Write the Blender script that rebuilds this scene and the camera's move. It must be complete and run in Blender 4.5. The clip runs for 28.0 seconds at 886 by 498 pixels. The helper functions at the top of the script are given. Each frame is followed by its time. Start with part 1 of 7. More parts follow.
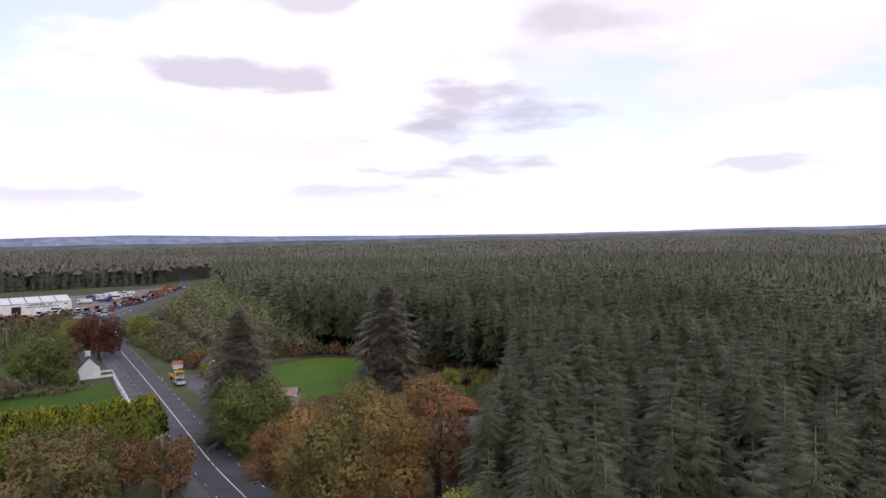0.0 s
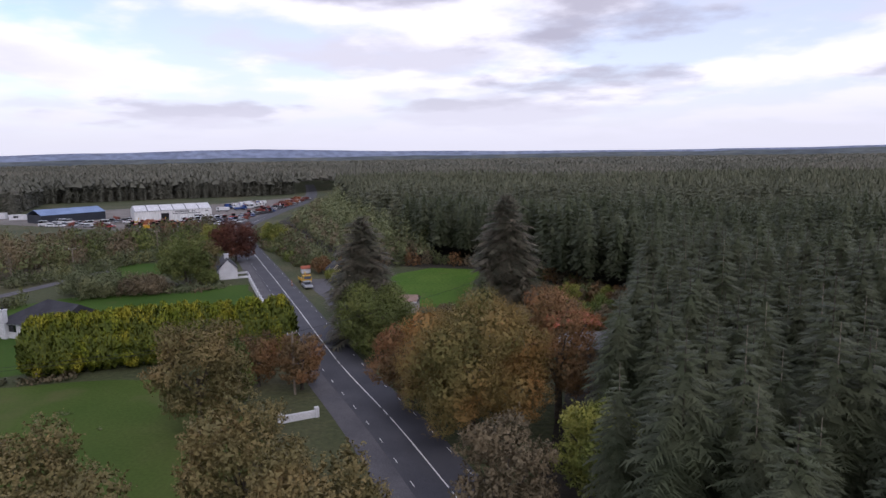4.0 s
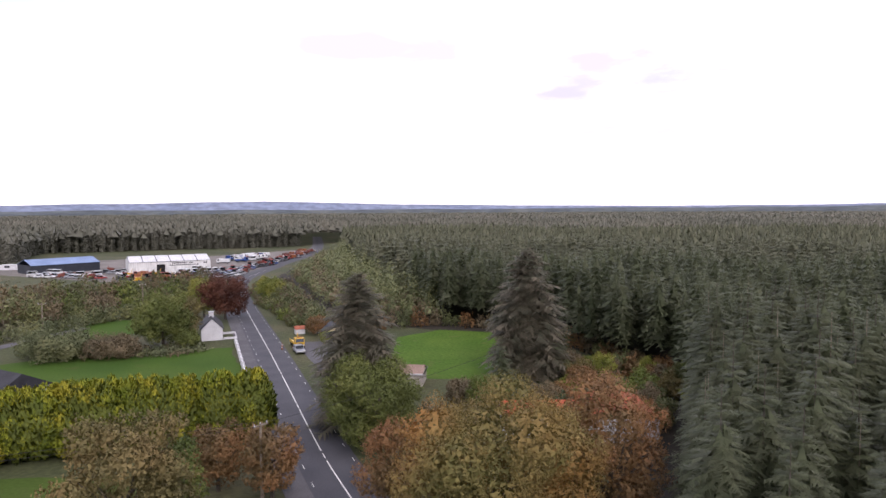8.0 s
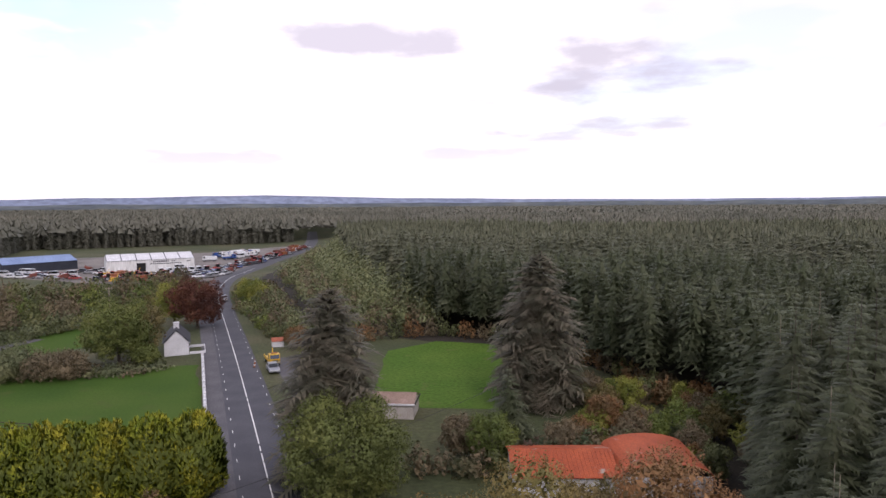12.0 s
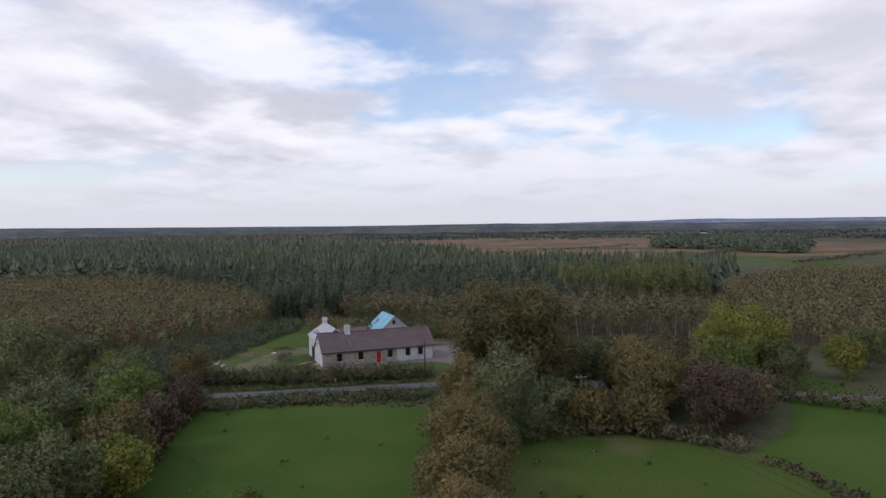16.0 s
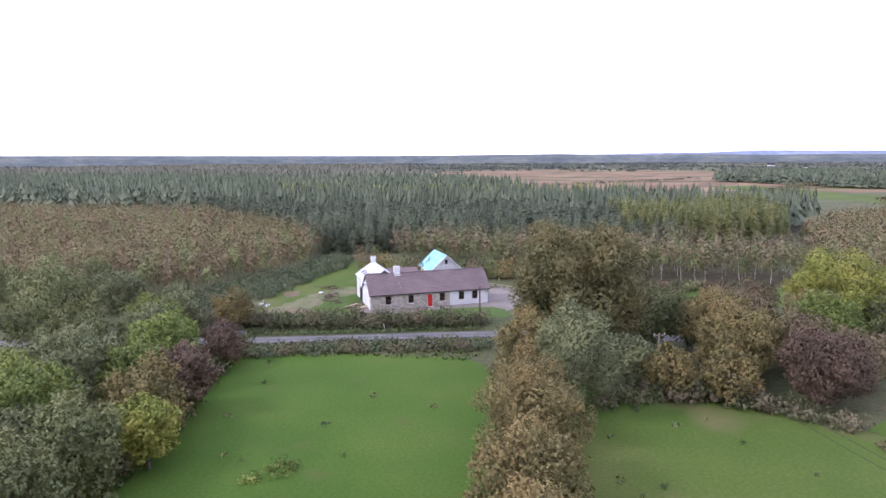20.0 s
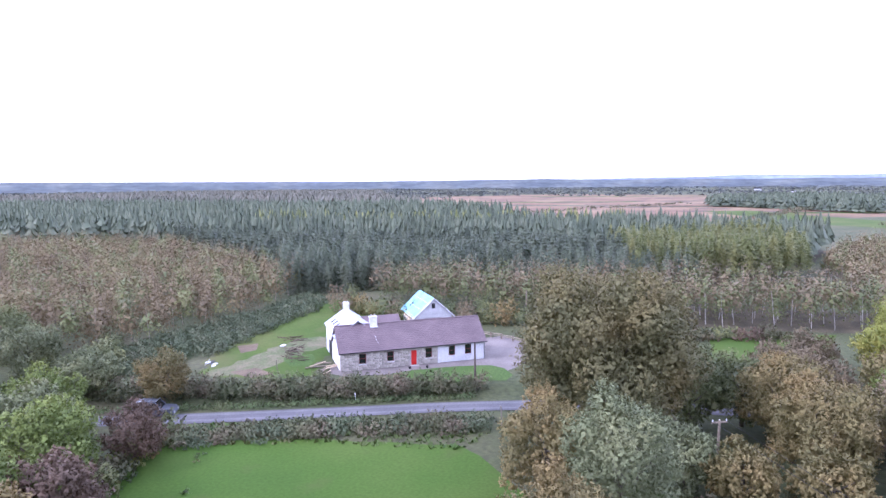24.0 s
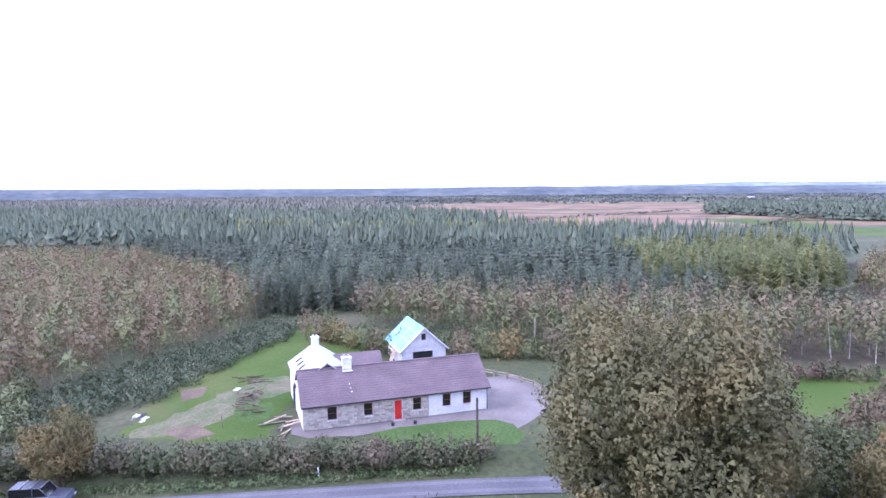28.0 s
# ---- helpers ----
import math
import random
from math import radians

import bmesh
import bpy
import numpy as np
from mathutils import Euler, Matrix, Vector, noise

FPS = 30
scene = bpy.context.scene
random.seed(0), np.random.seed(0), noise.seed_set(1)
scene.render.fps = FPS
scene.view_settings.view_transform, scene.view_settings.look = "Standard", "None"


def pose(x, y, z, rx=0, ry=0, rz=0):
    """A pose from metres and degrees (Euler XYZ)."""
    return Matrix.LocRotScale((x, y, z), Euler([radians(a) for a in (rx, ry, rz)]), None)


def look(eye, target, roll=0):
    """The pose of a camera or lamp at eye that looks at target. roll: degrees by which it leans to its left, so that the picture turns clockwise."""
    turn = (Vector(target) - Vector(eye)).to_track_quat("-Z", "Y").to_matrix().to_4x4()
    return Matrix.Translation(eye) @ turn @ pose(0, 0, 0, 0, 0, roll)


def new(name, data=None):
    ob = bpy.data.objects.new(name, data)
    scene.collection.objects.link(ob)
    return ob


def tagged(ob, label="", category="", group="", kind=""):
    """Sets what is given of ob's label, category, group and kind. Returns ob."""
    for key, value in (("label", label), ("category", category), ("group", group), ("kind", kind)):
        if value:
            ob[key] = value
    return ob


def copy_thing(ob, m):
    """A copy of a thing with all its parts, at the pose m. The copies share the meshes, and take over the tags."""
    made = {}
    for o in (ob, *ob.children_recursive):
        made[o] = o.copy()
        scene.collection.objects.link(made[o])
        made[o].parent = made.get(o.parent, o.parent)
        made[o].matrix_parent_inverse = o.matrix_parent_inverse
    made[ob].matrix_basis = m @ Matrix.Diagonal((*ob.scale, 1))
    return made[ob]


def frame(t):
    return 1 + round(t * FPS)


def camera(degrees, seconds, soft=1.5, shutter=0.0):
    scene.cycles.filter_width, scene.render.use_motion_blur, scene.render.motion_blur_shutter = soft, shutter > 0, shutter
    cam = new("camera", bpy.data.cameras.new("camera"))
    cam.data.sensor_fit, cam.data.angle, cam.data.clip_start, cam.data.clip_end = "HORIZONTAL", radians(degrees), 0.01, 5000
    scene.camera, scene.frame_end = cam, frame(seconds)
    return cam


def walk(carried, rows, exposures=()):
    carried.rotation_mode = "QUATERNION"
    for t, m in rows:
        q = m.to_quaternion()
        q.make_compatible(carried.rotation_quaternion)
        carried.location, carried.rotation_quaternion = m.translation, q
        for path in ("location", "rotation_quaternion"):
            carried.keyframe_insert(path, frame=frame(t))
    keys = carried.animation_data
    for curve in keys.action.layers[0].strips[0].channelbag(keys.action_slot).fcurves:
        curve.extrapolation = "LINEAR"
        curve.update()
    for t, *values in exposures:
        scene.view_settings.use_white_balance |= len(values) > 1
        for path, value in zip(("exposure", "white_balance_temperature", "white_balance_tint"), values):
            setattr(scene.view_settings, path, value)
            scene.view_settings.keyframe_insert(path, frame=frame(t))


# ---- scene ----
cam = camera(69.0, 28.0)
PATH = [
    (0, (1.796, 1.422, 27.001), (1.821, 3.422, 26.967), -1.2),
    (0.5, (1.605, 2.019, 26.969), (1.462, 4.013, 26.939), -1.15),
    (1, (1.294, 2.356, 26.828), (1.096, 4.346, 26.799), -1.3),
    (1.5, (1.155, 2.444, 26.713), (0.93, 4.431, 26.684), -1.2),
    (2, (1.167, 2.337, 26.618), (0.928, 4.322, 26.592), -1.1),
    (2.5, (1.098, 2.099, 26.471), (0.844, 4.083, 26.445), -1.1),
    (3, (1.02, 1.992, 26.311), (0.741, 3.972, 26.281), -1.0),
    (3.5, (1.057, 2.608, 26.167), (0.746, 4.557, 25.839), -1.1),
    (5.5, (-0.704, 9.868, 25.293), (-1.074, 11.833, 25.232), -0.6),
    (6, (-0.941, 11.602, 25.24), (-1.308, 13.561, 25.079), -0.5),
    (6.5, (-1.221, 13.458, 25.247), (-1.585, 15.42, 25.105), -0.5),
    (7, (-1.54, 15.208, 25.282), (-1.905, 17.17, 25.16), -0.4),
    (7.5, (-1.8, 16.952, 25.299), (-2.162, 18.916, 25.192), -0.4),
    (8, (-2.111, 18.817, 25.076), (-2.473, 20.78, 24.954), -0.3),
    (8.5, (-2.413, 20.792, 25.274), (-2.774, 22.755, 25.136), -0.4),
    (9, (-2.751, 22.662, 25.338), (-3.112, 24.624, 25.205), -0.4),
    (9.5, (-3.054, 24.561, 25.303), (-3.415, 26.525, 25.191), -0.5),
    (10, (-3.364, 26.448, 25.34), (-3.722, 28.411, 25.205), -0.5),
    (10.5, (-3.629, 28.379, 25.328), (-3.992, 30.341, 25.195), -0.5),
    (11, (-3.96, 30.347, 25.361), (-4.324, 32.31, 25.251), -0.4),
    (11.5, (-4.256, 32.313, 25.431), (-4.615, 34.275, 25.282), -0.4),
    (13.5, (-5.49, 37.086, 25.935), (-5.871, 39.048, 25.866), -0.1),
    (14, (-6.625, 37.878, 25.452), (-7.829, 39.475, 25.423), -1.0),
    (14.3, (-7.264, 38.196, 25.432), (-9.017, 39.157, 25.416), -0.9),
    (14.6, (-7.639, 38.347, 25.414), (-9.622, 38.602, 25.399), -0.9),
    (15, (-7.444, 38.244, 25.414), (-9.437, 38.081, 25.405), -0.8),
    (15.5, (-7.731, 37.91, 25.246), (-9.704, 37.589, 25.191), -0.8),
    (16, (-7.852, 37.652, 25.15), (-9.815, 37.276, 25.085), -0.7),
    (16.5, (-7.942, 37.436, 25.168), (-9.899, 37.035, 25.075), -0.7),
    (17, (-7.967, 37.238, 25.071), (-9.901, 36.826, 24.771), -0.5),
    (17.5, (-8.406, 37.117, 25.351), (-10.284, 36.697, 24.809), -0.5),
    (18, (-9.347, 36.839, 25.302), (-11.238, 36.394, 24.831), -0.4),
    (18.5, (-10.689, 36.314, 25.389), (-12.548, 35.849, 24.816), -0.3),
    (19, (-12.752, 35.812, 25.713), (-14.637, 35.301, 25.282), -0.4),
    (19.5, (-15.01, 35.258, 25.536), (-16.923, 34.726, 25.303), -0.3),
    (20, (-17.351, 34.739, 25.713), (-19.26, 34.211, 25.435), -0.3),
    (20.5, (-19.518, 34.178, 25.799), (-21.436, 33.652, 25.591), -0.3),
    (21, (-21.837, 33.553, 25.796), (-23.754, 33.036, 25.553), -0.2),
    (21.5, (-24.159, 32.889, 26.033), (-26.077, 32.379, 25.784), -0.2),
    (23.5, (-33.714, 30.508, 25.962), (-35.64, 30.011, 25.751), -0.5),
    (24, (-36.027, 29.89, 25.935), (-37.954, 29.396, 25.733), -0.5),
    (24.5, (-38.332, 29.343, 25.885), (-40.262, 28.853, 25.697), -0.5),
    (25, (-40.715, 28.761, 25.935), (-42.645, 28.28, 25.726), -0.5),
    (25.5, (-42.985, 28.17, 25.952), (-44.913, 27.692, 25.718), -0.4),
    (26, (-45.278, 27.551, 25.967), (-47.211, 27.075, 25.769), -0.5),
    (26.5, (-47.55, 27.008, 25.901), (-49.482, 26.533, 25.692), -0.4),
    (27, (-49.903, 26.361, 25.908), (-51.832, 25.889, 25.67), -0.5),
    (27.5, (-52.198, 25.797, 25.78), (-54.131, 25.325, 25.581), -0.5),
    (28, (-54.446, 25.168, 25.728), (-56.381, 24.698, 25.548), -0.5),
]
EXPOSURES = [(0.0, -0.22, 6400, 20), (1.0, -0.36, 6300, 20), (2.0, -0.58, 6050, 21), (3.0, -0.70, 5950, 21), (3.5, -0.70, 5950, 21), (5.5, 0.36, 6500, 23), (8.0, 0.2, 6500, 23), (11.5, -0.06, 6500, 23),
             (13.5, -0.36, 6500, 19), (14.3, -0.62, 6400, 17), (15.0, -0.74, 6200, 16), (17.0, -0.64, 6200, 18), (18.0, 0.08, 6300, 21), (19.0, 0.45, 6200, 22), (20.0, 0.88, 5900, 25),
             (21.0, 1.26, 5700, 27), (23.5, 1.34, 5300, 32), (25.0, 1.38, 5200, 33), (28.0, 1.38, 5100, 34)]
walk(cam, [(t, look(eye, target, roll)) for t, eye, target, roll in PATH], EXPOSURES)

# ---- world, sun ----
SUN_EL, SUN_AZ = 42.0, 150.0          # degrees; azimuth from +y towards +x
world = bpy.data.worlds.new("sky")
scene.world = world
world.use_nodes = True
wn, wl = world.node_tree.nodes, world.node_tree.links
wn.clear()


def wnode(kind, **props):
    n = wn.new(kind)
    for key, value in props.items():
        n.inputs[key].default_value = value
    return n


sky = wn.new("ShaderNodeTexSky")
sky.sky_type, sky.sun_disc = "NISHITA", False
sky.sun_elevation, sky.sun_rotation = radians(SUN_EL), radians(SUN_AZ)
coord = wn.new("ShaderNodeTexCoord")
split = wn.new("ShaderNodeSeparateXYZ")
wl.new(coord.outputs["Generated"], split.inputs[0])


def wmath(op, a, b=None):
    n = wn.new("ShaderNodeMath")
    n.operation = op
    for i, v in enumerate((a, b)):
        if v is None:
            continue
        if isinstance(v, (int, float)):
            n.inputs[i].default_value = v
        else:
            wl.new(v, n.inputs[i])
    return n.outputs[0]


# cloud layer: directions laid onto a plane overhead
up = wmath("ADD", wmath("MAXIMUM", split.outputs["Z"], 0.0), 0.15)
flat = wn.new("ShaderNodeCombineXYZ")
wl.new(wmath("DIVIDE", split.outputs["X"], up), flat.inputs[0])
wl.new(wmath("DIVIDE", split.outputs["Y"], up), flat.inputs[1])


def wnoise(scale, detail, shift):
    m = wn.new("ShaderNodeMapping")
    m.inputs["Location"].default_value = shift
    wl.new(flat.outputs[0], m.inputs[0])
    n = wnode("ShaderNodeTexNoise", Scale=scale, Detail=detail, Roughness=0.52)
    wl.new(m.outputs[0], n.inputs["Vector"])
    return n.outputs["Fac"]


def wramp(fac, a, b):
    n = wn.new("ShaderNodeMapRange")
    n.interpolation_type = "SMOOTHSTEP"
    n.inputs["From Min"].default_value, n.inputs["From Max"].default_value = a, b
    wl.new(fac, n.inputs["Value"])
    return n.outputs["Result"]


def wmix(fac, a, b):
    n = wn.new("ShaderNodeMix")
    n.data_type = "RGBA"
    wl.new(fac, n.inputs["Factor"])
    for key, v in (("A", a), ("B", b)):
        if isinstance(v, tuple):
            n.inputs[6 if key == "A" else 7].default_value = (*v, 1)
        else:
            wl.new(v, n.inputs[6 if key == "A" else 7])
    return n.outputs[2]


blue = wn.new("ShaderNodeVectorMath")
blue.operation = "MULTIPLY"
wl.new(sky.outputs[0], blue.inputs[0])
blue.inputs[1].default_value = (0.29, 0.29, 0.29)
west = wramp(wmath("SUBTRACT", wmath("MULTIPLY", split.outputs["X"], -1.0), split.outputs["Y"]), -0.45, 0.2)
thin_cloud = wmath("MAXIMUM", wramp(wnoise(0.55, 5.0, (3.0, 1.0, 0.0)), 0.36, 0.60), wmath("MULTIPLY", wmath("SUBTRACT", 1.0, west), 0.62))
veil = wmix(thin_cloud, blue.outputs[0], (1.14, 1.14, 1.20))
white = wmix(wramp(wnoise(0.95, 7.0, (8.2, 4.4, 0.0)), 0.45, 0.58), veil, (1.55, 1.55, 1.58))
grey = wmix(wmath("MULTIPLY", wramp(wnoise(0.95, 6.0, (8.3, 4.5, 0.0)), 0.50, 0.70), wmath("MULTIPLY", west, 0.5)), white, (0.70, 0.69, 0.79))


def cloud(under, bearing, height, wide, tall, dark, seed):
    """One cloud: its bearing from north towards west and its height in degrees, its half width and half depth."""
    b, e = radians(bearing), radians(height)
    ahead = Vector((-math.sin(b) * math.cos(e), math.cos(b) * math.cos(e), math.sin(e)))
    right = Vector((math.cos(b), math.sin(b), 0))
    above = right.cross(ahead)
    axes = []
    for way, half in ((right, wide), (above, tall)):
        n = wn.new("ShaderNodeVectorMath")
        n.operation = "DOT_PRODUCT"
        wl.new(coord.outputs["Generated"], n.inputs[0])
        n.inputs[1].default_value = way
        axes.append(wmath("DIVIDE", n.outputs["Value"], math.sin(radians(half))))
    front = wn.new("ShaderNodeVectorMath")
    front.operation = "DOT_PRODUCT"
    wl.new(coord.outputs["Generated"], front.inputs[0])
    front.inputs[1].default_value = ahead
    far = wmath("SQRT", wmath("ADD", wmath("POWER", axes[0], 2.0), wmath("POWER", axes[1], 2.0)))
    ragged = wmath("MULTIPLY", wmath("SUBTRACT", wnoise(2.2, 7.0, (seed, 2.0 * seed, 0.0)), 0.5), 3.6)
    body = wramp(wmath("ADD", wmath("SUBTRACT", 1.0, far), ragged), 0.0, 0.9)
    return wmix(wmath("MULTIPLY", wmath("MULTIPLY", body, wramp(front.outputs["Value"], 0.5, 0.8)), 0.85), under, dark)


for bearing, height, wide, tall, dark, seed in ((-3.0, 11.2, 10.5, 3.2, (0.70, 0.69, 0.78), 1.0), (-4.5, 6.2, 11.0, 1.5, (0.78, 0.78, 0.86), 2.0),
                                                (19.0, 13.6, 11.0, 2.4, (0.74, 0.73, 0.82), 3.0), (31.0, 3.8, 10.0, 1.1, (0.80, 0.80, 0.88), 4.0), (6.0, 4.4, 9.0, 0.8, (0.84, 0.84, 0.90), 7.0), (8.0, 20.0, 8.0, 2.0, (0.84, 0.83, 0.90), 8.0),
                                                (-16.0, 17.5, 8.0, 2.4, (0.84, 0.83, 0.90), 5.0), (-27.0, 5.5, 6.0, 1.0, (0.82, 0.82, 0.90), 6.0),
                                                (117.0, 14.5, 17.0, 6.0, (1.62, 1.62, 1.64), 9.0), (113.0, 11.0, 13.0, 2.0, (1.02, 1.02, 1.10), 10.0), (70.0, 20.0, 14.0, 3.2, (1.16, 1.15, 1.21), 11.0),
                                                (96.0, 4.6, 36.0, 3.8, (1.50, 1.50, 1.55), 12.0)):
    grey = cloud(grey, bearing, height, wide, tall, dark, seed)
low = wmix(wramp(split.outputs["Z"], 0.13, 0.0), grey, (1.18, 1.19, 1.24))
back = wnode("ShaderNodeBackground", Strength=1.0)
wl.new(low, back.inputs["Color"])
wl.new(back.outputs[0], wn.new("ShaderNodeOutputWorld").inputs["Surface"])

sun = new("sun", bpy.data.lights.new("sun", "SUN"))
sun.data.energy, sun.data.angle, sun.data.color = 1.3, radians(12), (1.0, 0.95, 0.88)
az, el = radians(SUN_AZ), radians(SUN_EL)
to_sun = Vector((math.sin(az) * math.cos(el), math.cos(az) * math.cos(el), math.sin(el)))
sun.matrix_world = look((0, 0, 300), Vector((0, 0, 300)) - to_sun)

# ---- materials ----
def material(name):
    m = bpy.data.materials.new(name)
    m.use_nodes = True
    m.node_tree.nodes.clear()
    return m, m.node_tree.nodes, m.node_tree.links


def surface(name, colors, scale=1.0, fine=8.0, rough=0.85, bump=0.3, metal=0.0, island=0.0, rand=0.0, coords="Object",
            spots=None, bump_dist=0.05, spec=0.3, stretch=(1, 1, 1), grit=0.28):
    """colors: two or three base colours mixed by coarse noise, with fine grain over them.
    island, rand: how much each loose piece or each object differs in brightness."""
    m, n, l = material(name)
    out, b = n.new("ShaderNodeOutputMaterial"), n.new("ShaderNodeBsdfPrincipled")
    l.new(b.outputs[0], out.inputs[0])
    tc, mp = n.new("ShaderNodeTexCoord"), n.new("ShaderNodeMapping")
    mp.inputs["Scale"].default_value = stretch
    l.new(tc.outputs[coords], mp.inputs[0])
    big, small = n.new("ShaderNodeTexNoise"), n.new("ShaderNodeTexNoise")
    for node, s, d in ((big, scale, 4.0), (small, fine, 5.0)):
        node.inputs["Scale"].default_value, node.inputs["Detail"].default_value = s, d
        l.new(mp.outputs[0], node.inputs["Vector"])
    ramp = n.new("ShaderNodeValToRGB")
    e = ramp.color_ramp.elements
    e[0].position, e[1].position = 0.34, 0.66
    e[0].color, e[1].color = (*colors[0], 1), (*colors[-1], 1)
    if len(colors) == 3:
        e.new(0.5).color = (*colors[1], 1)
    l.new(big.outputs["Fac"], ramp.inputs[0])
    col = ramp.outputs[0]
    grain = n.new("ShaderNodeMapRange")
    grain.inputs["From Min"].default_value, grain.inputs["From Max"].default_value = 0.3, 0.7
    grain.inputs["To Min"].default_value, grain.inputs["To Max"].default_value = 1 - grit, 1 + grit
    l.new(small.outputs["Fac"], grain.inputs["Value"])
    fac = grain.outputs[0]
    for amount, kind, sock in ((island, "ShaderNodeNewGeometry", "Random Per Island"), (rand, "ShaderNodeObjectInfo", "Random")):
        if amount:
            g, r, x = n.new(kind), n.new("ShaderNodeMapRange"), n.new("ShaderNodeMath")
            r.inputs["To Min"].default_value, r.inputs["To Max"].default_value = 1 - amount, 1 + amount
            x.operation = "MULTIPLY"
            l.new(g.outputs[sock], r.inputs["Value"])
            l.new(fac, x.inputs[0])
            l.new(r.outputs[0], x.inputs[1])
            fac = x.outputs[0]
    mul = n.new("ShaderNodeVectorMath")
    mul.operation = "SCALE"
    l.new(col, mul.inputs[0])
    l.new(fac, mul.inputs["Scale"])
    col = mul.outputs[0]
    if spots:
        (sc, lo, hi, rgb) = spots
        t, r, x = n.new("ShaderNodeTexNoise"), n.new("ShaderNodeMapRange"), n.new("ShaderNodeMix")
        t.inputs["Scale"].default_value, t.inputs["Detail"].default_value = sc, 3.0
        l.new(mp.outputs[0], t.inputs["Vector"])
        r.inputs["From Min"].default_value, r.inputs["From Max"].default_value = lo, hi
        l.new(t.outputs["Fac"], r.inputs["Value"])
        x.data_type = "RGBA"
        l.new(r.outputs[0], x.inputs["Factor"])
        l.new(col, x.inputs[6])
        x.inputs[7].default_value = (*rgb, 1)
        col = x.outputs[2]
    l.new(col, b.inputs["Base Color"])
    b.inputs["Roughness"].default_value, b.inputs["Metallic"].default_value = rough, metal
    b.inputs["Specular IOR Level"].default_value = spec
    if bump:
        u = n.new("ShaderNodeBump")
        u.inputs["Strength"].default_value, u.inputs["Distance"].default_value = bump, bump_dist
        l.new(small.outputs["Fac"], u.inputs["Height"])
        l.new(u.outputs[0], b.inputs["Normal"])
    return m


def foliage(name, colors, patch=0.25, island=0.18, through_light=0.32):
    """Leaves: patches of colour over the crown, every leaf a little different, some light let through."""
    colors = [(1.84 * r, 1.74 * g, 1.98 * b) for r, g, b in colors]
    m = surface(name, colors, scale=patch, fine=2.0, rough=0.6, bump=0, island=0.55 * island, rand=0.12, spec=0.2, grit=0.12)
    n, l = m.node_tree.nodes, m.node_tree.links
    b = next(x for x in n if x.type == "BSDF_PRINCIPLED")
    t, mix = n.new("ShaderNodeBsdfTranslucent"), n.new("ShaderNodeMixShader")
    l.new(b.inputs["Base Color"].links[0].from_socket, t.inputs["Color"])
    mix.inputs[0].default_value = 0.7 * through_light
    l.new(b.outputs[0], mix.inputs[1])
    l.new(t.outputs[0], mix.inputs[2])
    out = next(x for x in n if x.type == "OUTPUT_MATERIAL")
    l.new(mix.outputs[0], out.inputs[0])
    return m


SPRUCE = foliage("spruce needles", [(0.030, 0.039, 0.017), (0.043, 0.053, 0.025), (0.060, 0.069, 0.035)], 0.26, 0.30)
# next two: needles paler and greyer with distance, haze mixed into the colour
SPRUCE_HAZED_MID = foliage("spruce needles paled for haze", [(0.043, 0.050, 0.026), (0.059, 0.066, 0.035), (0.077, 0.082, 0.045)], 0.16, 0.26)
SPRUCE_HAZED_FAR = foliage("distant spruce needles paled for haze", [(0.056, 0.060, 0.040), (0.068, 0.071, 0.048), (0.083, 0.083, 0.056)], 0.012, 0.12)
SITKA = foliage("blue-green spruce needles", [(0.040, 0.053, 0.031), (0.056, 0.072, 0.041), (0.076, 0.091, 0.052)], 0.10, 0.20)
OLD_SPRUCE = foliage("brownish spruce needles", [(0.044, 0.048, 0.028), (0.064, 0.062, 0.038), (0.088, 0.080, 0.050)], 0.5, 0.3)
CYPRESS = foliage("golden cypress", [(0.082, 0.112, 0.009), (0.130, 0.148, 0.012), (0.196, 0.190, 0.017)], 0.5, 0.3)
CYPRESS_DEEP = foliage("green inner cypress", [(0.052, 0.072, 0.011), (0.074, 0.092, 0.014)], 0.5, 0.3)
GREEN = foliage("green leaves", [(0.056, 0.080, 0.019), (0.082, 0.110, 0.025), (0.116, 0.138, 0.031)])
DULL = foliage("dull green leaves", [(0.055, 0.068, 0.026), (0.076, 0.090, 0.033), (0.104, 0.112, 0.040)])
PALE = foliage("grey-green leaves", [(0.066, 0.080, 0.036), (0.088, 0.104, 0.045), (0.118, 0.128, 0.054)])
OAK = foliage("olive-brown oak leaves", [(0.054, 0.058, 0.022), (0.080, 0.078, 0.029), (0.112, 0.098, 0.036)], 0.2)
OLIVE = foliage("olive autumn leaves", [(0.074, 0.072, 0.026), (0.104, 0.090, 0.032), (0.138, 0.104, 0.038)])
ORANGE = foliage("orange autumn leaves", [(0.076, 0.076, 0.022), (0.118, 0.088, 0.026), (0.170, 0.092, 0.026)], 0.14)
RUST = foliage("rust brown leaves", [(0.084, 0.062, 0.026), (0.122, 0.074, 0.029), (0.150, 0.078, 0.030)])
BROWN = foliage("brown leaves", [(0.078, 0.068, 0.036), (0.098, 0.082, 0.043), (0.120, 0.098, 0.050)])
PURPLE = foliage("purple-brown leaves", [(0.058, 0.044, 0.028), (0.076, 0.055, 0.034), (0.094, 0.066, 0.039)])
COPPER = foliage("copper beech leaves", [(0.040, 0.018, 0.012), (0.062, 0.026, 0.015), (0.085, 0.036, 0.018)])
YELLOW = foliage("yellow-green leaves", [(0.088, 0.112, 0.022), (0.134, 0.148, 0.028), (0.180, 0.176, 0.036)])
ALDER = foliage("brown-olive alder leaves", [(0.068, 0.056, 0.027), (0.088, 0.071, 0.033), (0.100, 0.088, 0.039)], 0.08)
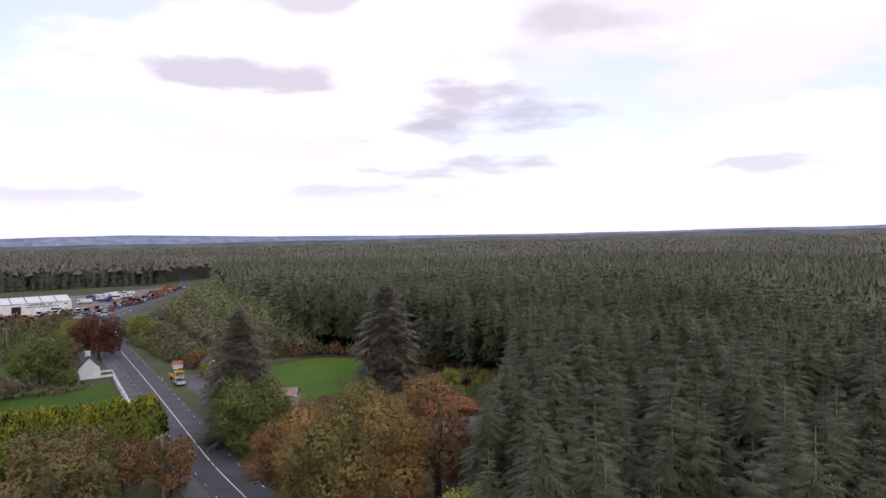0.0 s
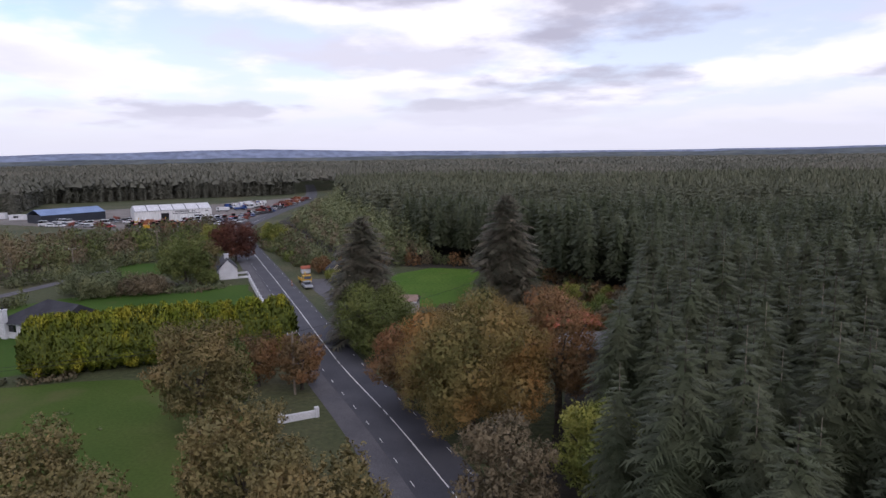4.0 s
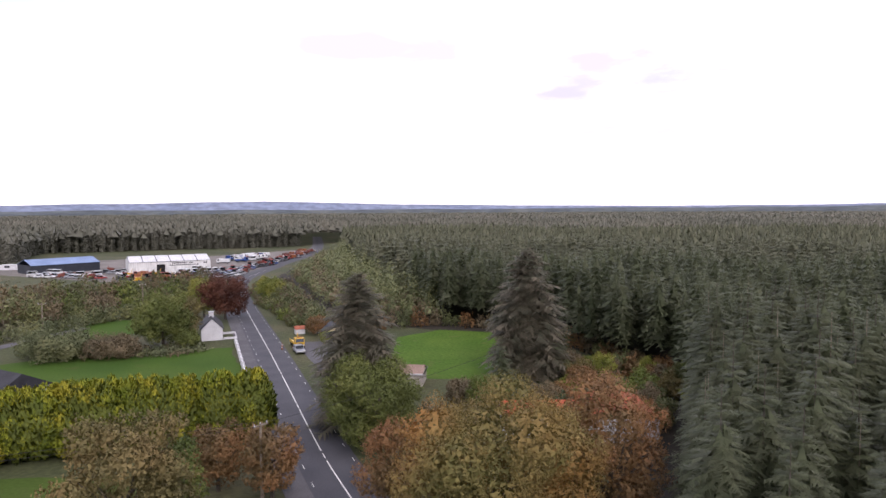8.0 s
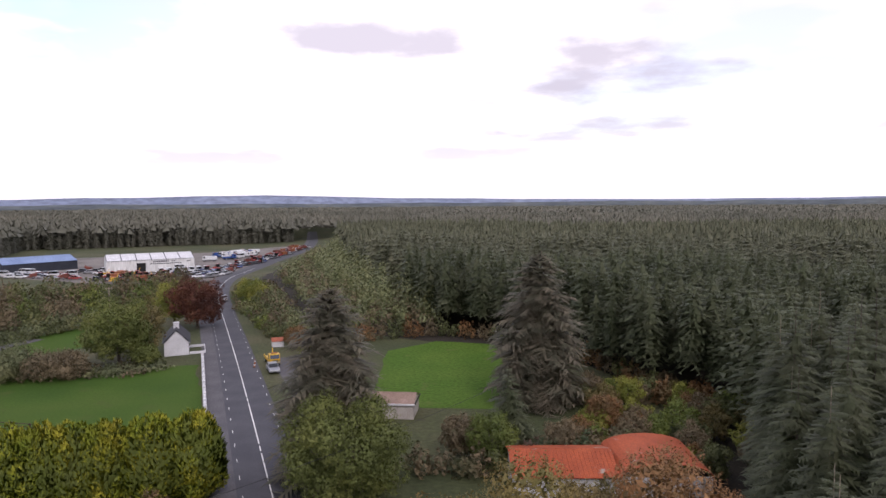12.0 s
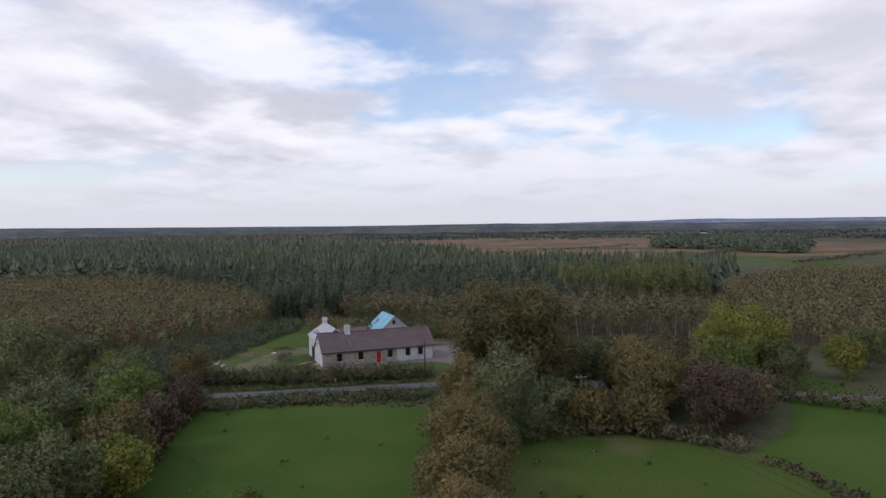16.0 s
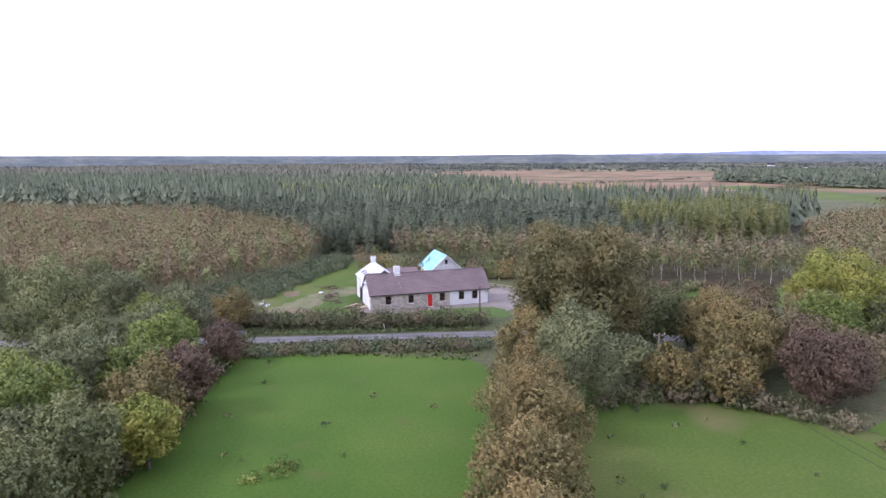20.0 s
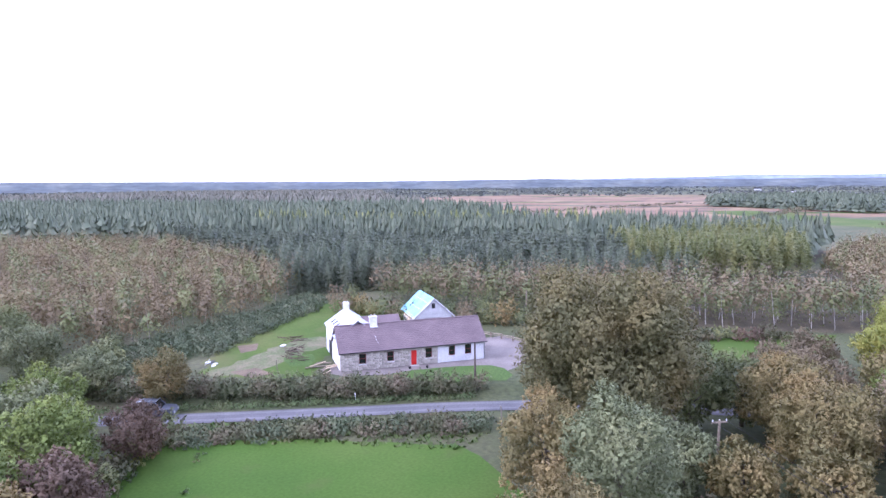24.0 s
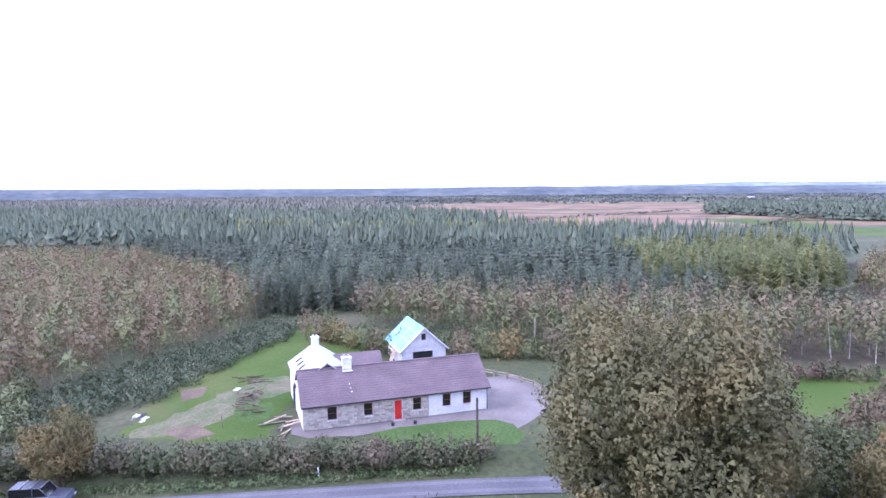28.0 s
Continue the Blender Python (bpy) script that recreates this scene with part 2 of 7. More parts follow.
LARCH = foliage("yellow-green larch", [(0.066, 0.080, 0.028), (0.090, 0.104, 0.034), (0.120, 0.126, 0.042)], 0.1)
HEDGE = foliage("hedgerow leaves and twigs", [(0.046, 0.060, 0.024), (0.070, 0.072, 0.034), (0.090, 0.076, 0.044)], 0.32)
BRAMBLE = foliage("bramble leaves", [(0.040, 0.056, 0.026), (0.054, 0.072, 0.034), (0.074, 0.084, 0.042)], 0.4)
DEEP = foliage("deep green leaves", [(0.050, 0.064, 0.017), (0.070, 0.088, 0.022), (0.098, 0.112, 0.028)])
# far tree rows: bluish haze is part of this leaf colour
DISTANT_HAZED = foliage("distant trees greyed for haze", [(0.030, 0.038, 0.032), (0.042, 0.050, 0.040), (0.060, 0.064, 0.046)], 0.01)
SCRUB = foliage("bramble and scrub", [(0.036, 0.050, 0.022), (0.068, 0.066, 0.032), (0.100, 0.078, 0.042)], 0.15)
NETTLE = foliage("nettles and rank grass", [(0.040, 0.062, 0.022), (0.056, 0.080, 0.028), (0.078, 0.092, 0.036)], 0.4)
BARK = surface("bark", [(0.06, 0.05, 0.04), (0.12, 0.10, 0.08)], 2, 12, 0.9, 0.6)
BIRCH_BARK = surface("pale birch bark", [(0.30, 0.27, 0.24), (0.46, 0.43, 0.40)], 2, 12, 0.9, 0.4)
PALE_BARK = surface("pale bark", [(0.18, 0.15, 0.11), (0.30, 0.26, 0.2)], 2, 12, 0.9, 0.4)

ROUGH = surface("rough grass and scrub", [(0.040, 0.050, 0.020), (0.054, 0.062, 0.025), (0.078, 0.074, 0.037)], 0.05, 1.6, 0.95, 0.8, bump_dist=0.15,
                spots=(0.35, 0.60, 0.72, (0.050, 0.050, 0.026)))
GRASS = surface("meadow grass", [(0.036, 0.074, 0.013), (0.047, 0.088, 0.015), (0.062, 0.098, 0.020)], 0.05, 3.2, 0.9, 0.25, bump_dist=0.04,
                spots=(0.22, 0.60, 0.78, (0.060, 0.080, 0.022)), grit=0.14, spec=0.08)
GRASS_DRY = surface("dry meadow grass", [(0.044, 0.078, 0.015), (0.060, 0.090, 0.020), (0.086, 0.100, 0.031)], 0.045, 3.0, 0.9, 0.25, bump_dist=0.04,
                    spots=(0.10, 0.58, 0.76, (0.096, 0.096, 0.040)), grit=0.14, spec=0.08)
LAWN = surface("mown lawn", [(0.048, 0.084, 0.022), (0.062, 0.098, 0.028)], 0.25, 4, 0.9, 0.3, bump_dist=0.02, spec=0.08)
LUSH = surface("lush mown grass", [(0.052, 0.106, 0.015), (0.070, 0.122, 0.019)], 0.12, 2, 0.9, 0.3, bump_dist=0.02, spec=0.08, spots=(0.2, 0.62, 0.74, (0.090, 0.110, 0.030)))
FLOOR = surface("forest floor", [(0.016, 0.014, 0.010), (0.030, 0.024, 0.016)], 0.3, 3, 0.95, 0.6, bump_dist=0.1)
BOG = surface("raised bog heather", [(0.110, 0.062, 0.036), (0.150, 0.092, 0.050), (0.190, 0.130, 0.070)], 0.012, 0.3, 0.95, 0.5, bump_dist=0.3,
              spots=(0.02, 0.56, 0.62, (0.075, 0.050, 0.032)))
ASPHALT = surface("worn asphalt", [(0.052, 0.052, 0.062), (0.070, 0.070, 0.080)], 0.25, 14, 0.85, 0.3, bump_dist=0.01)
ASPHALT_OLD = surface("old grey asphalt", [(0.078, 0.076, 0.084), (0.104, 0.100, 0.108)], 0.3, 9, 0.9, 0.3, bump_dist=0.01)
GRAVEL = surface("pale gravel", [(0.125, 0.108, 0.100), (0.172, 0.150, 0.140)], 0.25, 9, 0.95, 0.5, bump_dist=0.02)
YARD = surface("yard hardcore", [(0.11, 0.10, 0.09), (0.19, 0.17, 0.155)], 0.08, 2, 0.95, 0.4, bump_dist=0.05)
EARTH = surface("bare earth", [(0.085, 0.062, 0.040), (0.130, 0.096, 0.062)], 0.5, 6, 0.95, 0.7, bump_dist=0.05)
LANE_WORN = surface("worn pale tar", [(0.100, 0.098, 0.106), (0.130, 0.126, 0.134)], 0.3, 9, 0.85, 0.3, bump_dist=0.01)
PAINT = surface("road paint", [(0.62, 0.62, 0.60), (0.74, 0.74, 0.72)], 2, 20, 0.7, 0.1)
WHITE = surface("white render", [(0.50, 0.50, 0.52), (0.60, 0.60, 0.62)], 0.6, 9, 0.85, 0.15, bump_dist=0.01)
CREAM = surface("cream render", [(0.60, 0.50, 0.30), (0.68, 0.58, 0.38)], 0.6, 9, 0.85, 0.15, bump_dist=0.01)
SLATE = surface("brown-grey slates", [(0.110, 0.082, 0.088), (0.145, 0.108, 0.115)], 0.5, 10, 0.7, 0.2, bump_dist=0.01, rand=0.10)
DARK_SLATE = surface("dark slates", [(0.022, 0.022, 0.028), (0.036, 0.036, 0.044)], 0.7, 10, 0.7, 0.2, bump_dist=0.01)

# ---- building blocks ----
def raw_mesh(name, verts, faces, mat=None, normals=None):
    """A mesh from arrays; faces all have the same number of corners. normals: a soft normal for each corner."""
    verts, faces = np.asarray(verts, np.float32), np.asarray(faces, np.int32)
    if normals is not None:
        a, b, c = (verts[faces[:, i]] for i in range(3))
        away = (np.cross(b - a, c - a) * normals[faces[:, 0]]).sum(1) < 0
        faces[away] = faces[away][:, ::-1]
    me = bpy.data.meshes.new(name)
    k = faces.shape[1]
    me.vertices.add(len(verts))
    me.vertices.foreach_set("co", verts.ravel())
    me.loops.add(faces.size)
    me.loops.foreach_set("vertex_index", faces.ravel())
    me.polygons.add(len(faces))
    me.polygons.foreach_set("loop_start", np.arange(0, faces.size, k, dtype=np.int32))
    me.polygons.foreach_set("loop_total", np.full(len(faces), k, np.int32))
    me.update(calc_edges=True)
    if normals is not None:
        soft = me.attributes.new("custom_normal", "FLOAT_VECTOR", "POINT")
        soft.data.foreach_set("vector", np.asarray(normals, np.float32).ravel())
        me.update()
    if mat:
        me.materials.append(mat)
    return me


def child(ob, parent):
    ob.parent = parent
    return ob


def part(name, bm, mat, parent, label=""):
    """Links a bmesh as one mesh object under a thing or under a part."""
    me = bpy.data.meshes.new(name)
    bm.to_mesh(me)
    bm.free()
    me.materials.append(mat)
    ob = new(name, me)
    ob.parent = parent
    return tagged(ob, label)


def thing(name, m, label, category, group="", kind=""):
    ob = new(name)
    ob.matrix_world = m
    return tagged(ob, label, category, group, kind)


def box(bm, x0, y0, z0, x1, y1, z1, bevel=0.0):
    made = bmesh.ops.create_cube(bm, size=1, matrix=Matrix.Translation(((x0 + x1) / 2, (y0 + y1) / 2, (z0 + z1) / 2))
                                 @ Matrix.Diagonal((x1 - x0, y1 - y0, z1 - z0, 1)))
    if bevel:
        edges = {e for v in made["verts"] for e in v.link_edges}
        bmesh.ops.bevel(bm, geom=list(edges), offset=bevel, segments=1, affect="EDGES")
    return bm


def boxed(*args, bevel=0.0):
    return box(bmesh.new(), *args, bevel=bevel)


def tube(bm, p, q, r0, r1, sides=7):
    p, q = Vector(p), Vector(q)
    m = Matrix.Translation((p + q) / 2) @ (q - p).to_track_quat("Z", "Y").to_matrix().to_4x4()
    bmesh.ops.create_cone(bm, cap_ends=True, segments=sides, radius1=r0, radius2=r1, depth=(q - p).length, matrix=m)
    return bm


def prism(bm, outline, y0, y1):
    """A shape in x and z drawn out along y."""
    a = [bm.verts.new((x, y0, z)) for x, z in outline]
    b = [bm.verts.new((x, y1, z)) for x, z in outline]
    n = len(outline)
    bm.faces.new(a[::-1])
    bm.faces.new(b)
    for i in range(n):
        bm.faces.new((a[i], a[(i + 1) % n], b[(i + 1) % n], b[i]))
    bmesh.ops.recalc_face_normals(bm, faces=bm.faces[:])
    return bm


def smooth01(a, b, x):
    t = np.clip((x - a) / (b - a), 0, 1)
    return t * t * (3 - 2 * t)


LANE_A, LANE_B = np.array((-95.9, -16.9)), np.array((-107.9, 16.1))
LANE_U = (LANE_B - LANE_A) / np.linalg.norm(LANE_B - LANE_A)
LANE_N = np.array((-LANE_U[1], LANE_U[0]))       # towards the house


def rise(x, y):
    """The ground lies level but for the low mound that the farmhouse stands on."""
    d = (x - LANE_A[0]) * LANE_N[0] + (y - LANE_A[1]) * LANE_N[1]
    s = (x - LANE_A[0]) * LANE_U[0] + (y - LANE_A[1]) * LANE_U[1]
    return 0.8 * smooth01(3.0, 6.4, d) * smooth01(95, 60, d) * smooth01(-40, -8, s) * smooth01(75, 45, s)


def inside(px, py, poly):
    poly = np.asarray(poly, float)
    res = np.zeros(np.shape(px), bool)
    j = len(poly) - 1
    for i in range(len(poly)):
        (xi, yi), (xj, yj) = poly[i], poly[j]
        cross = ((yi > py) != (yj > py)) & (px < (xj - xi) * (py - yi) / (yj - yi + 1e-12) + xi)
        res ^= cross
        j = i
    return res


def sheet(name, outline, mat, z, label="", category="", wobble=0.0, step=3.0):
    """A flat piece of ground with a slightly uneven outline."""
    pts, rng = [], random.Random(name)
    for i, (x, y) in enumerate(outline):
        x2, y2 = outline[(i + 1) % len(outline)]
        n = max(1, int(math.hypot(x2 - x, y2 - y) / step)) if wobble else 1
        for k in range(n):
            t = k / n
            pts.append((x + (x2 - x) * t + rng.uniform(-wobble, wobble), y + (y2 - y) * t + rng.uniform(-wobble, wobble)))
    bm = bmesh.new()
    f = bm.faces.new([bm.verts.new((x, y, z)) for x, y in pts])
    if f.normal.z < 0 or f.calc_area() and (f.normal_update() or f.normal.z < 0):
        f.normal_flip()
    bmesh.ops.triangulate(bm, faces=[f])
    me = bpy.data.meshes.new(name)
    bm.to_mesh(me)
    bm.free()
    me.materials.append(mat)
    return tagged(new(name, me), label, category, kind="structure")


def ribbon(line, w0, w1, z):
    """Corners and quads of a strip along a line, from w0 to w1 to its right."""
    line = np.asarray(line, float)
    d = np.gradient(line, axis=0)
    d /= np.linalg.norm(d, axis=1)[:, None]
    r = np.stack([d[:, 1], -d[:, 0]], 1)
    a, b = line + r * w0, line + r * w1
    v = np.empty((2 * len(line), 3))
    v[0::2, :2], v[1::2, :2], v[:, 2] = a, b, z
    i = np.arange(len(line) - 1) * 2
    return v, np.stack([i, i + 1, i + 3, i + 2], 1)


def curve_through(points, step=2.0):
    """A smooth line through points."""
    p = np.asarray(points, float)
    p = np.vstack([2 * p[0] - p[1], p, 2 * p[-1] - p[-2]])
    out = []
    for i in range(1, len(p) - 2):
        n = max(2, int(np.linalg.norm(p[i + 1] - p[i]) / step))
        for t in np.arange(n) / n:
            out.append(0.5 * (2 * p[i] + (p[i + 1] - p[i - 1]) * t + (2 * p[i - 1] - 5 * p[i] + 4 * p[i + 1] - p[i + 2]) * t**2
                              + (3 * p[i] - p[i - 1] - 3 * p[i + 1] + p[i + 2]) * t**3))
    return np.array(out + [p[-2]])


def unit(v):
    return v / (np.linalg.norm(v, axis=-1)[..., None] + 1e-9)


def leaves(rng, points, normals, size, spread=0.8, slim=0.62):
    """Small leaf sprays, one pointed triangle each, facing roughly along normals: corners, faces, soft normals."""
    n = len(points)
    normals = unit(np.asarray(normals, float))
    nor = unit(normals + rng.normal(0, spread, (n, 3)))
    a = unit(np.cross(nor, rng.normal(0, 1, (n, 3))))
    b = np.cross(nor, a)
    s = size * rng.uniform(0.6, 1.45, (n, 1))
    v = np.empty((n, 3, 3))
    v[:, 0] = points - a * s * 0.9
    v[:, 1] = points + a * s * 0.5 + b * s * slim
    v[:, 2] = points + a * s * rng.uniform(0.4, 1.0, (n, 1)) - b * s * slim
    soft = unit(normals + 0.22 * (nor - normals) + np.array((0, 0, 0.25)))
    return v.reshape(-1, 3), np.arange(3 * n).reshape(n, 3), np.repeat(soft, 3, 0)


def ball(rng, n):
    d = rng.normal(0, 1, (n, 3))
    return d / (np.linalg.norm(d, axis=1)[:, None] + 1e-9)


def crown_points(rng, lobes, n, low=0.80):
    """Points near the outside of a set of lobes (centre, radii), and the way out from there."""
    c, r = np.array([l[0] for l in lobes], float), np.array([l[1] for l in lobes], float)
    area = (r.prod(1)) ** (2 / 3)
    k = rng.choice(len(lobes), n * 2, p=area / area.sum())
    d = ball(rng, n * 2)
    p = c[k] + d * r[k] * rng.uniform(low, 1.06, (n * 2, 1))
    order = np.argsort(p[:, 0])
    ps, deep_s = p[order], np.zeros(len(p), bool)
    for ci, ri in zip(c, r):
        i, j = np.searchsorted(ps[:, 0], (ci[0] - ri[0], ci[0] + ri[0]))
        deep_s[i:j] |= (((ps[i:j] - ci) / ri) ** 2).sum(1) < (low - 0.06) ** 2
    deep = np.empty(len(p), bool)
    deep[order] = deep_s
    keep = ~deep & (p[:, 2] > 0.1)
    p, d = p[keep][:n], d[keep][:n]
    return p, d


def inner_leaves(rng, lobes, per_m2, size):
    """Shaded leaves deeper inside a crown, which close it."""
    c, r = np.array([l[0] for l in lobes], float), np.array([l[1] for l in lobes], float)
    area = 12.0 * (r.prod(1)) ** (2 / 3)
    n = int(area.sum() * per_m2)
    k = rng.choice(len(lobes), n, p=area / area.sum())
    d = ball(rng, n)
    p = c[k] + d * r[k] * rng.uniform(0.45, 0.78, (n, 1))
    p[:, 2] = np.maximum(p[:, 2], 0.15)
    return leaves(rng, p, d, size, 0.6, 0.9)


def twigs(rng, lobes, n, leaf, long=0.8, per=9, rise_up=0.55):
    """Leafy twigs standing off the lobes of a crown: n leaves in all, strung along short twigs, with dark gaps between them."""
    p, d = crown_points(rng, lobes, max(1, n // per), 0.78)
    up = np.array((0, 0, 1.0))
    way = unit(0.75 * d + rise_up * up + rng.normal(0, 0.34, p.shape))
    L = long * rng.uniform(0.45, 1.35, (len(p), 1))
    u = np.tile((np.arange(per) + 0.5) / per, len(p))[:, None]
    q, w, size = np.repeat(p, per, 0), np.repeat(way, per, 0), np.repeat(L, per, 0)
    at = q + w * size * (u - 0.45) + rng.normal(0, 0.16, q.shape) * size * (1.1 - 0.7 * u)
    at[:, 2] = np.maximum(at[:, 2], 0.05)
    facing = unit(0.8 * np.repeat(d, per, 0) + 0.35 * up + 0.25 * w)
    v, f, soft = leaves(rng, at, facing, leaf, 0.7)
    return v, f, unit(soft + 0.3 * np.repeat(rng.normal(0, 1, at.shape), 3, 0))


def leafy(name, mat, *sets):
    """Several sets of leaves as one mesh."""
    vs, fs, ns, count = [], [], [], 0
    for v, f, n in sets:
        vs.append(v)
        fs.append(f + count)
        ns.append(n)
        count += len(v)
    return raw_mesh(name, np.vstack(vs), np.vstack(fs), mat, np.vstack(ns))


def bulges(rng, lobes, k):
    """Each lobe with smaller bulges standing out of it."""
    out = []
    for c, r in lobes:
        c, r = np.array(c), np.array(r)
        out.append((c, r * 0.86))
        for d in ball(rng, k + int(1.5 * r[0])):
            s = min(r.mean(), 2.4) * rng.uniform(0.30, 0.46)
            out.append((c + d * r * rng.uniform(0.74, 0.90), (s, s, s * 0.85)))
    return out


def tree_lobes(rng, height, radius, base, lobes, upright=1.0):
    """Crown lobes for a broadleaf tree: a full middle and boughs set evenly round it."""
    mid, half = (height + base) / 2, (height - base) / 2
    out = [((0, 0, mid), (radius * 0.74, radius * 0.74, half * 0.90))]
    for i in range(lobes):
        a, h = i * 2.399 + rng.uniform(-0.4, 0.4), -0.95 + 1.85 * (i + rng.uniform(0.2, 0.8)) / lobes
        reach = radius * 0.66 * math.sqrt(max(0.05, 1 - (h * 0.9) ** 2))
        s = radius * rng.uniform(0.28, 0.40)
        out.append(((math.cos(a) * reach, math.sin(a) * reach, mid + h * half * 0.68), (s, s, s * rng.uniform(0.8, 1.1) * upright)))
    return out


def broadleaf_meshes(seed, height, radius, mat, base=None, n=4200, leaf=0.24, lobes=13, bark=BARK, upright=1.0):
    rng = np.random.default_rng(seed)
    base = height * 0.07 if base is None else base
    ls = tree_lobes(rng, height - 0.3, radius, base, lobes, upright)
    long = 0.45 + 0.07 * radius
    crown = leafy("crown", mat, twigs(rng, bulges(rng, ls, 4), int(n * 4.2), leaf * 0.46, long * 0.8), inner_leaves(rng, ls, 5.0, 0.13 + 0.008 * radius))
    bm = bmesh.new()
    r = 0.028 * height
    tube(bm, (0, 0, -0.2), (0, 0, height * 0.45), r, r * 0.6)
    for i in range(5):
        a = i * 1.3 + seed
        tube(bm, (0, 0, height * (0.2 + 0.05 * i)), (math.cos(a) * radius * 0.6, math.sin(a) * radius * 0.6, height * (0.5 + 0.05 * i)), r * 0.45, r * 0.12, 5)
    trunk = bpy.data.meshes.new("trunk")
    bm.to_mesh(trunk)
    bm.free()
    trunk.materials.append(bark)
    return trunk, crown


def plant(kind, meshes, x, y, label, category="tree", group="", turn=0.0, size=1.0, z=None):
    """One tree or shrub: an Empty at its foot with its trunk and its crown."""
    top = new(kind)
    top.matrix_world = pose(x, y, rise(x, y) if z is None else z, 0, 0, turn) @ Matrix.Scale(size, 4)
    for name, me in zip(("trunk", "crown"), meshes):
        if me:
            child(new(name, me), top)
    return tagged(top, label, category, group)


def conifer(rng, height, radius, whorls, arms, fans, bare=0.1, full=7.0, lift=0.0, blunt=0.85):
    """A conifer's boughs as loose triangles: whorls of flat fronds that spread and droop, shortest at the tip.
    fans: side sprays on each half of a frond; 0 makes each frond one kite. full: how far below the tip the crown is at its widest."""
    v, way = [], []
    up = np.array((0, 0, 1.0))
    for i in range(whorls):
        t = np.clip((i + rng.uniform(-0.3, 0.3)) / whorls, 0, 1)
        z = height * (bare + (1 - bare) * t)
        reach = radius * min(1.0, (height - z) / full) ** blunt + 0.10
        m = max(4, int(round(arms * (0.5 + 0.5 * min(1.0, (height - z) / full)))))
        for k in range(m):
            a = (k + rng.uniform(-0.3, 0.3)) * 2 * math.pi / m + i * 1.9
            L = reach * (rng.uniform(0.72, 1.18) if arms < 10 else rng.uniform(0.45, 1.2))
            steep = (height - z) / full
            drop = L * (0.42 * min(1.0, steep) - 0.30 * max(0.0, 1 - 2.2 * steep) - lift) * rng.uniform(0.6, 1.3)
            o, s = np.array((math.cos(a), math.sin(a), 0)), np.array((-math.sin(a), math.cos(a), 0))
            p0 = up * (z + rng.uniform(-0.12, 0.12))
            tip = p0 + o * L - up * drop
            n = 0.55 * o + 0.80 * up + rng.normal(0, 0.16, 3)
            if not fans:
                w = L * 0.62 * math.sin(math.pi / m) * rng.uniform(0.8, 1.2)
                mid = p0 + (tip - p0) * 0.62 - up * 0.03 * L
                v += [p0 + up * 0.10 * L, mid - s * w, tip, p0 + up * 0.10 * L, tip, mid + s * w * rng.uniform(0.7, 1.2)]
                way += [n - 0.25 * s, n + 0.25 * s]
                continue
            wb = 0.07 * L + 0.03
            v += [p0 + o * L * 0.12 - s * wb, p0 + o * L * 0.12 + s * wb, tip]
            way.append(n)
            for q in range(fans):
                u = 0.20 + 0.74 * (q + rng.uniform(0.15, 0.85)) / fans
                c = p0 + (tip - p0) * u + up * 0.07 * L * math.sin(3.14 * u)
                for sign in (-1, 1):
                    e = L * rng.uniform(0.30, 0.46) * (1.18 - 0.75 * u) + 0.05
                    end = c + s * sign * e + o * e * rng.uniform(0.3, 1.0) - up * e * rng.uniform(-0.05, 0.60)
                    g = o * e * (0.12 if fans > 9 else 0.2 if fans > 4 else 0.36) * rng.uniform(0.8, 1.2)
                    v += [c - g, c + g, end]
                    way.append(n + 0.18 * s * sign)
    # shaded boughs close to the stem
    for i in range(whorls * 3):
        z = height * rng.uniform(bare, 0.86)
        r = radius * min(1.0, (height - z) / full) ** blunt * rng.uniform(0.3, 0.55)
        a, h = rng.uniform(0, 6.28), rng.uniform(0.3, 0.8)
        o, s, c = np.array((math.cos(a), math.sin(a), 0)), np.array((-math.sin(a), math.cos(a), 0)), up * z
        v += [c + o * r * 0.3 + up * h, c + o * r - s * r * 0.6 - up * h, c + o * r + s * r * 0.6 - up * h * rng.uniform(0.3, 1.4)]
        way.append(o + up * 0.2)
    v = np.array(v)
    return v, np.arange(len(v)).reshape(-1, 3), np.repeat(unit(np.array(way)), 3, 0)


def spruce_meshes(seed, height, radius, mat, whorls=24, arms=8, fans=7, bare=0.06, full=7.0, lift=0.0, blunt=0.85, bark=None):
    """A spruce: a tapering stem and its boughs."""
    v, f, n = conifer(np.random.default_rng(seed), height, radius, whorls, arms, fans, bare, full, lift, blunt)
    crown = raw_mesh("crown", v, f, mat, n)
    bm = bmesh.new()
    tube(bm, (0, 0, -0.2), (0, 0, height * 1.01), 0.010 * height, 0.015, 6)
    trunk = bpy.data.meshes.new("trunk")
    bm.to_mesh(trunk)
    bm.free()
    trunk.materials.append(bark or BARK)
    return trunk, crown


def scatter(rng, poly, gap, jitter=0.42):
    """Points on a jittered grid inside an outline."""
    poly = np.asarray(poly, float)
    (x0, y0), (x1, y1) = poly.min(0), poly.max(0)
    gx, gy = np.meshgrid(np.arange(x0, x1, gap), np.arange(y0, y1, gap))
    p = np.stack([gx.ravel(), gy.ravel()], 1) + rng.uniform(-jitter, jitter, (gx.size, 2)) * gap
    return p[inside(p[:, 0], p[:, 1], poly)]


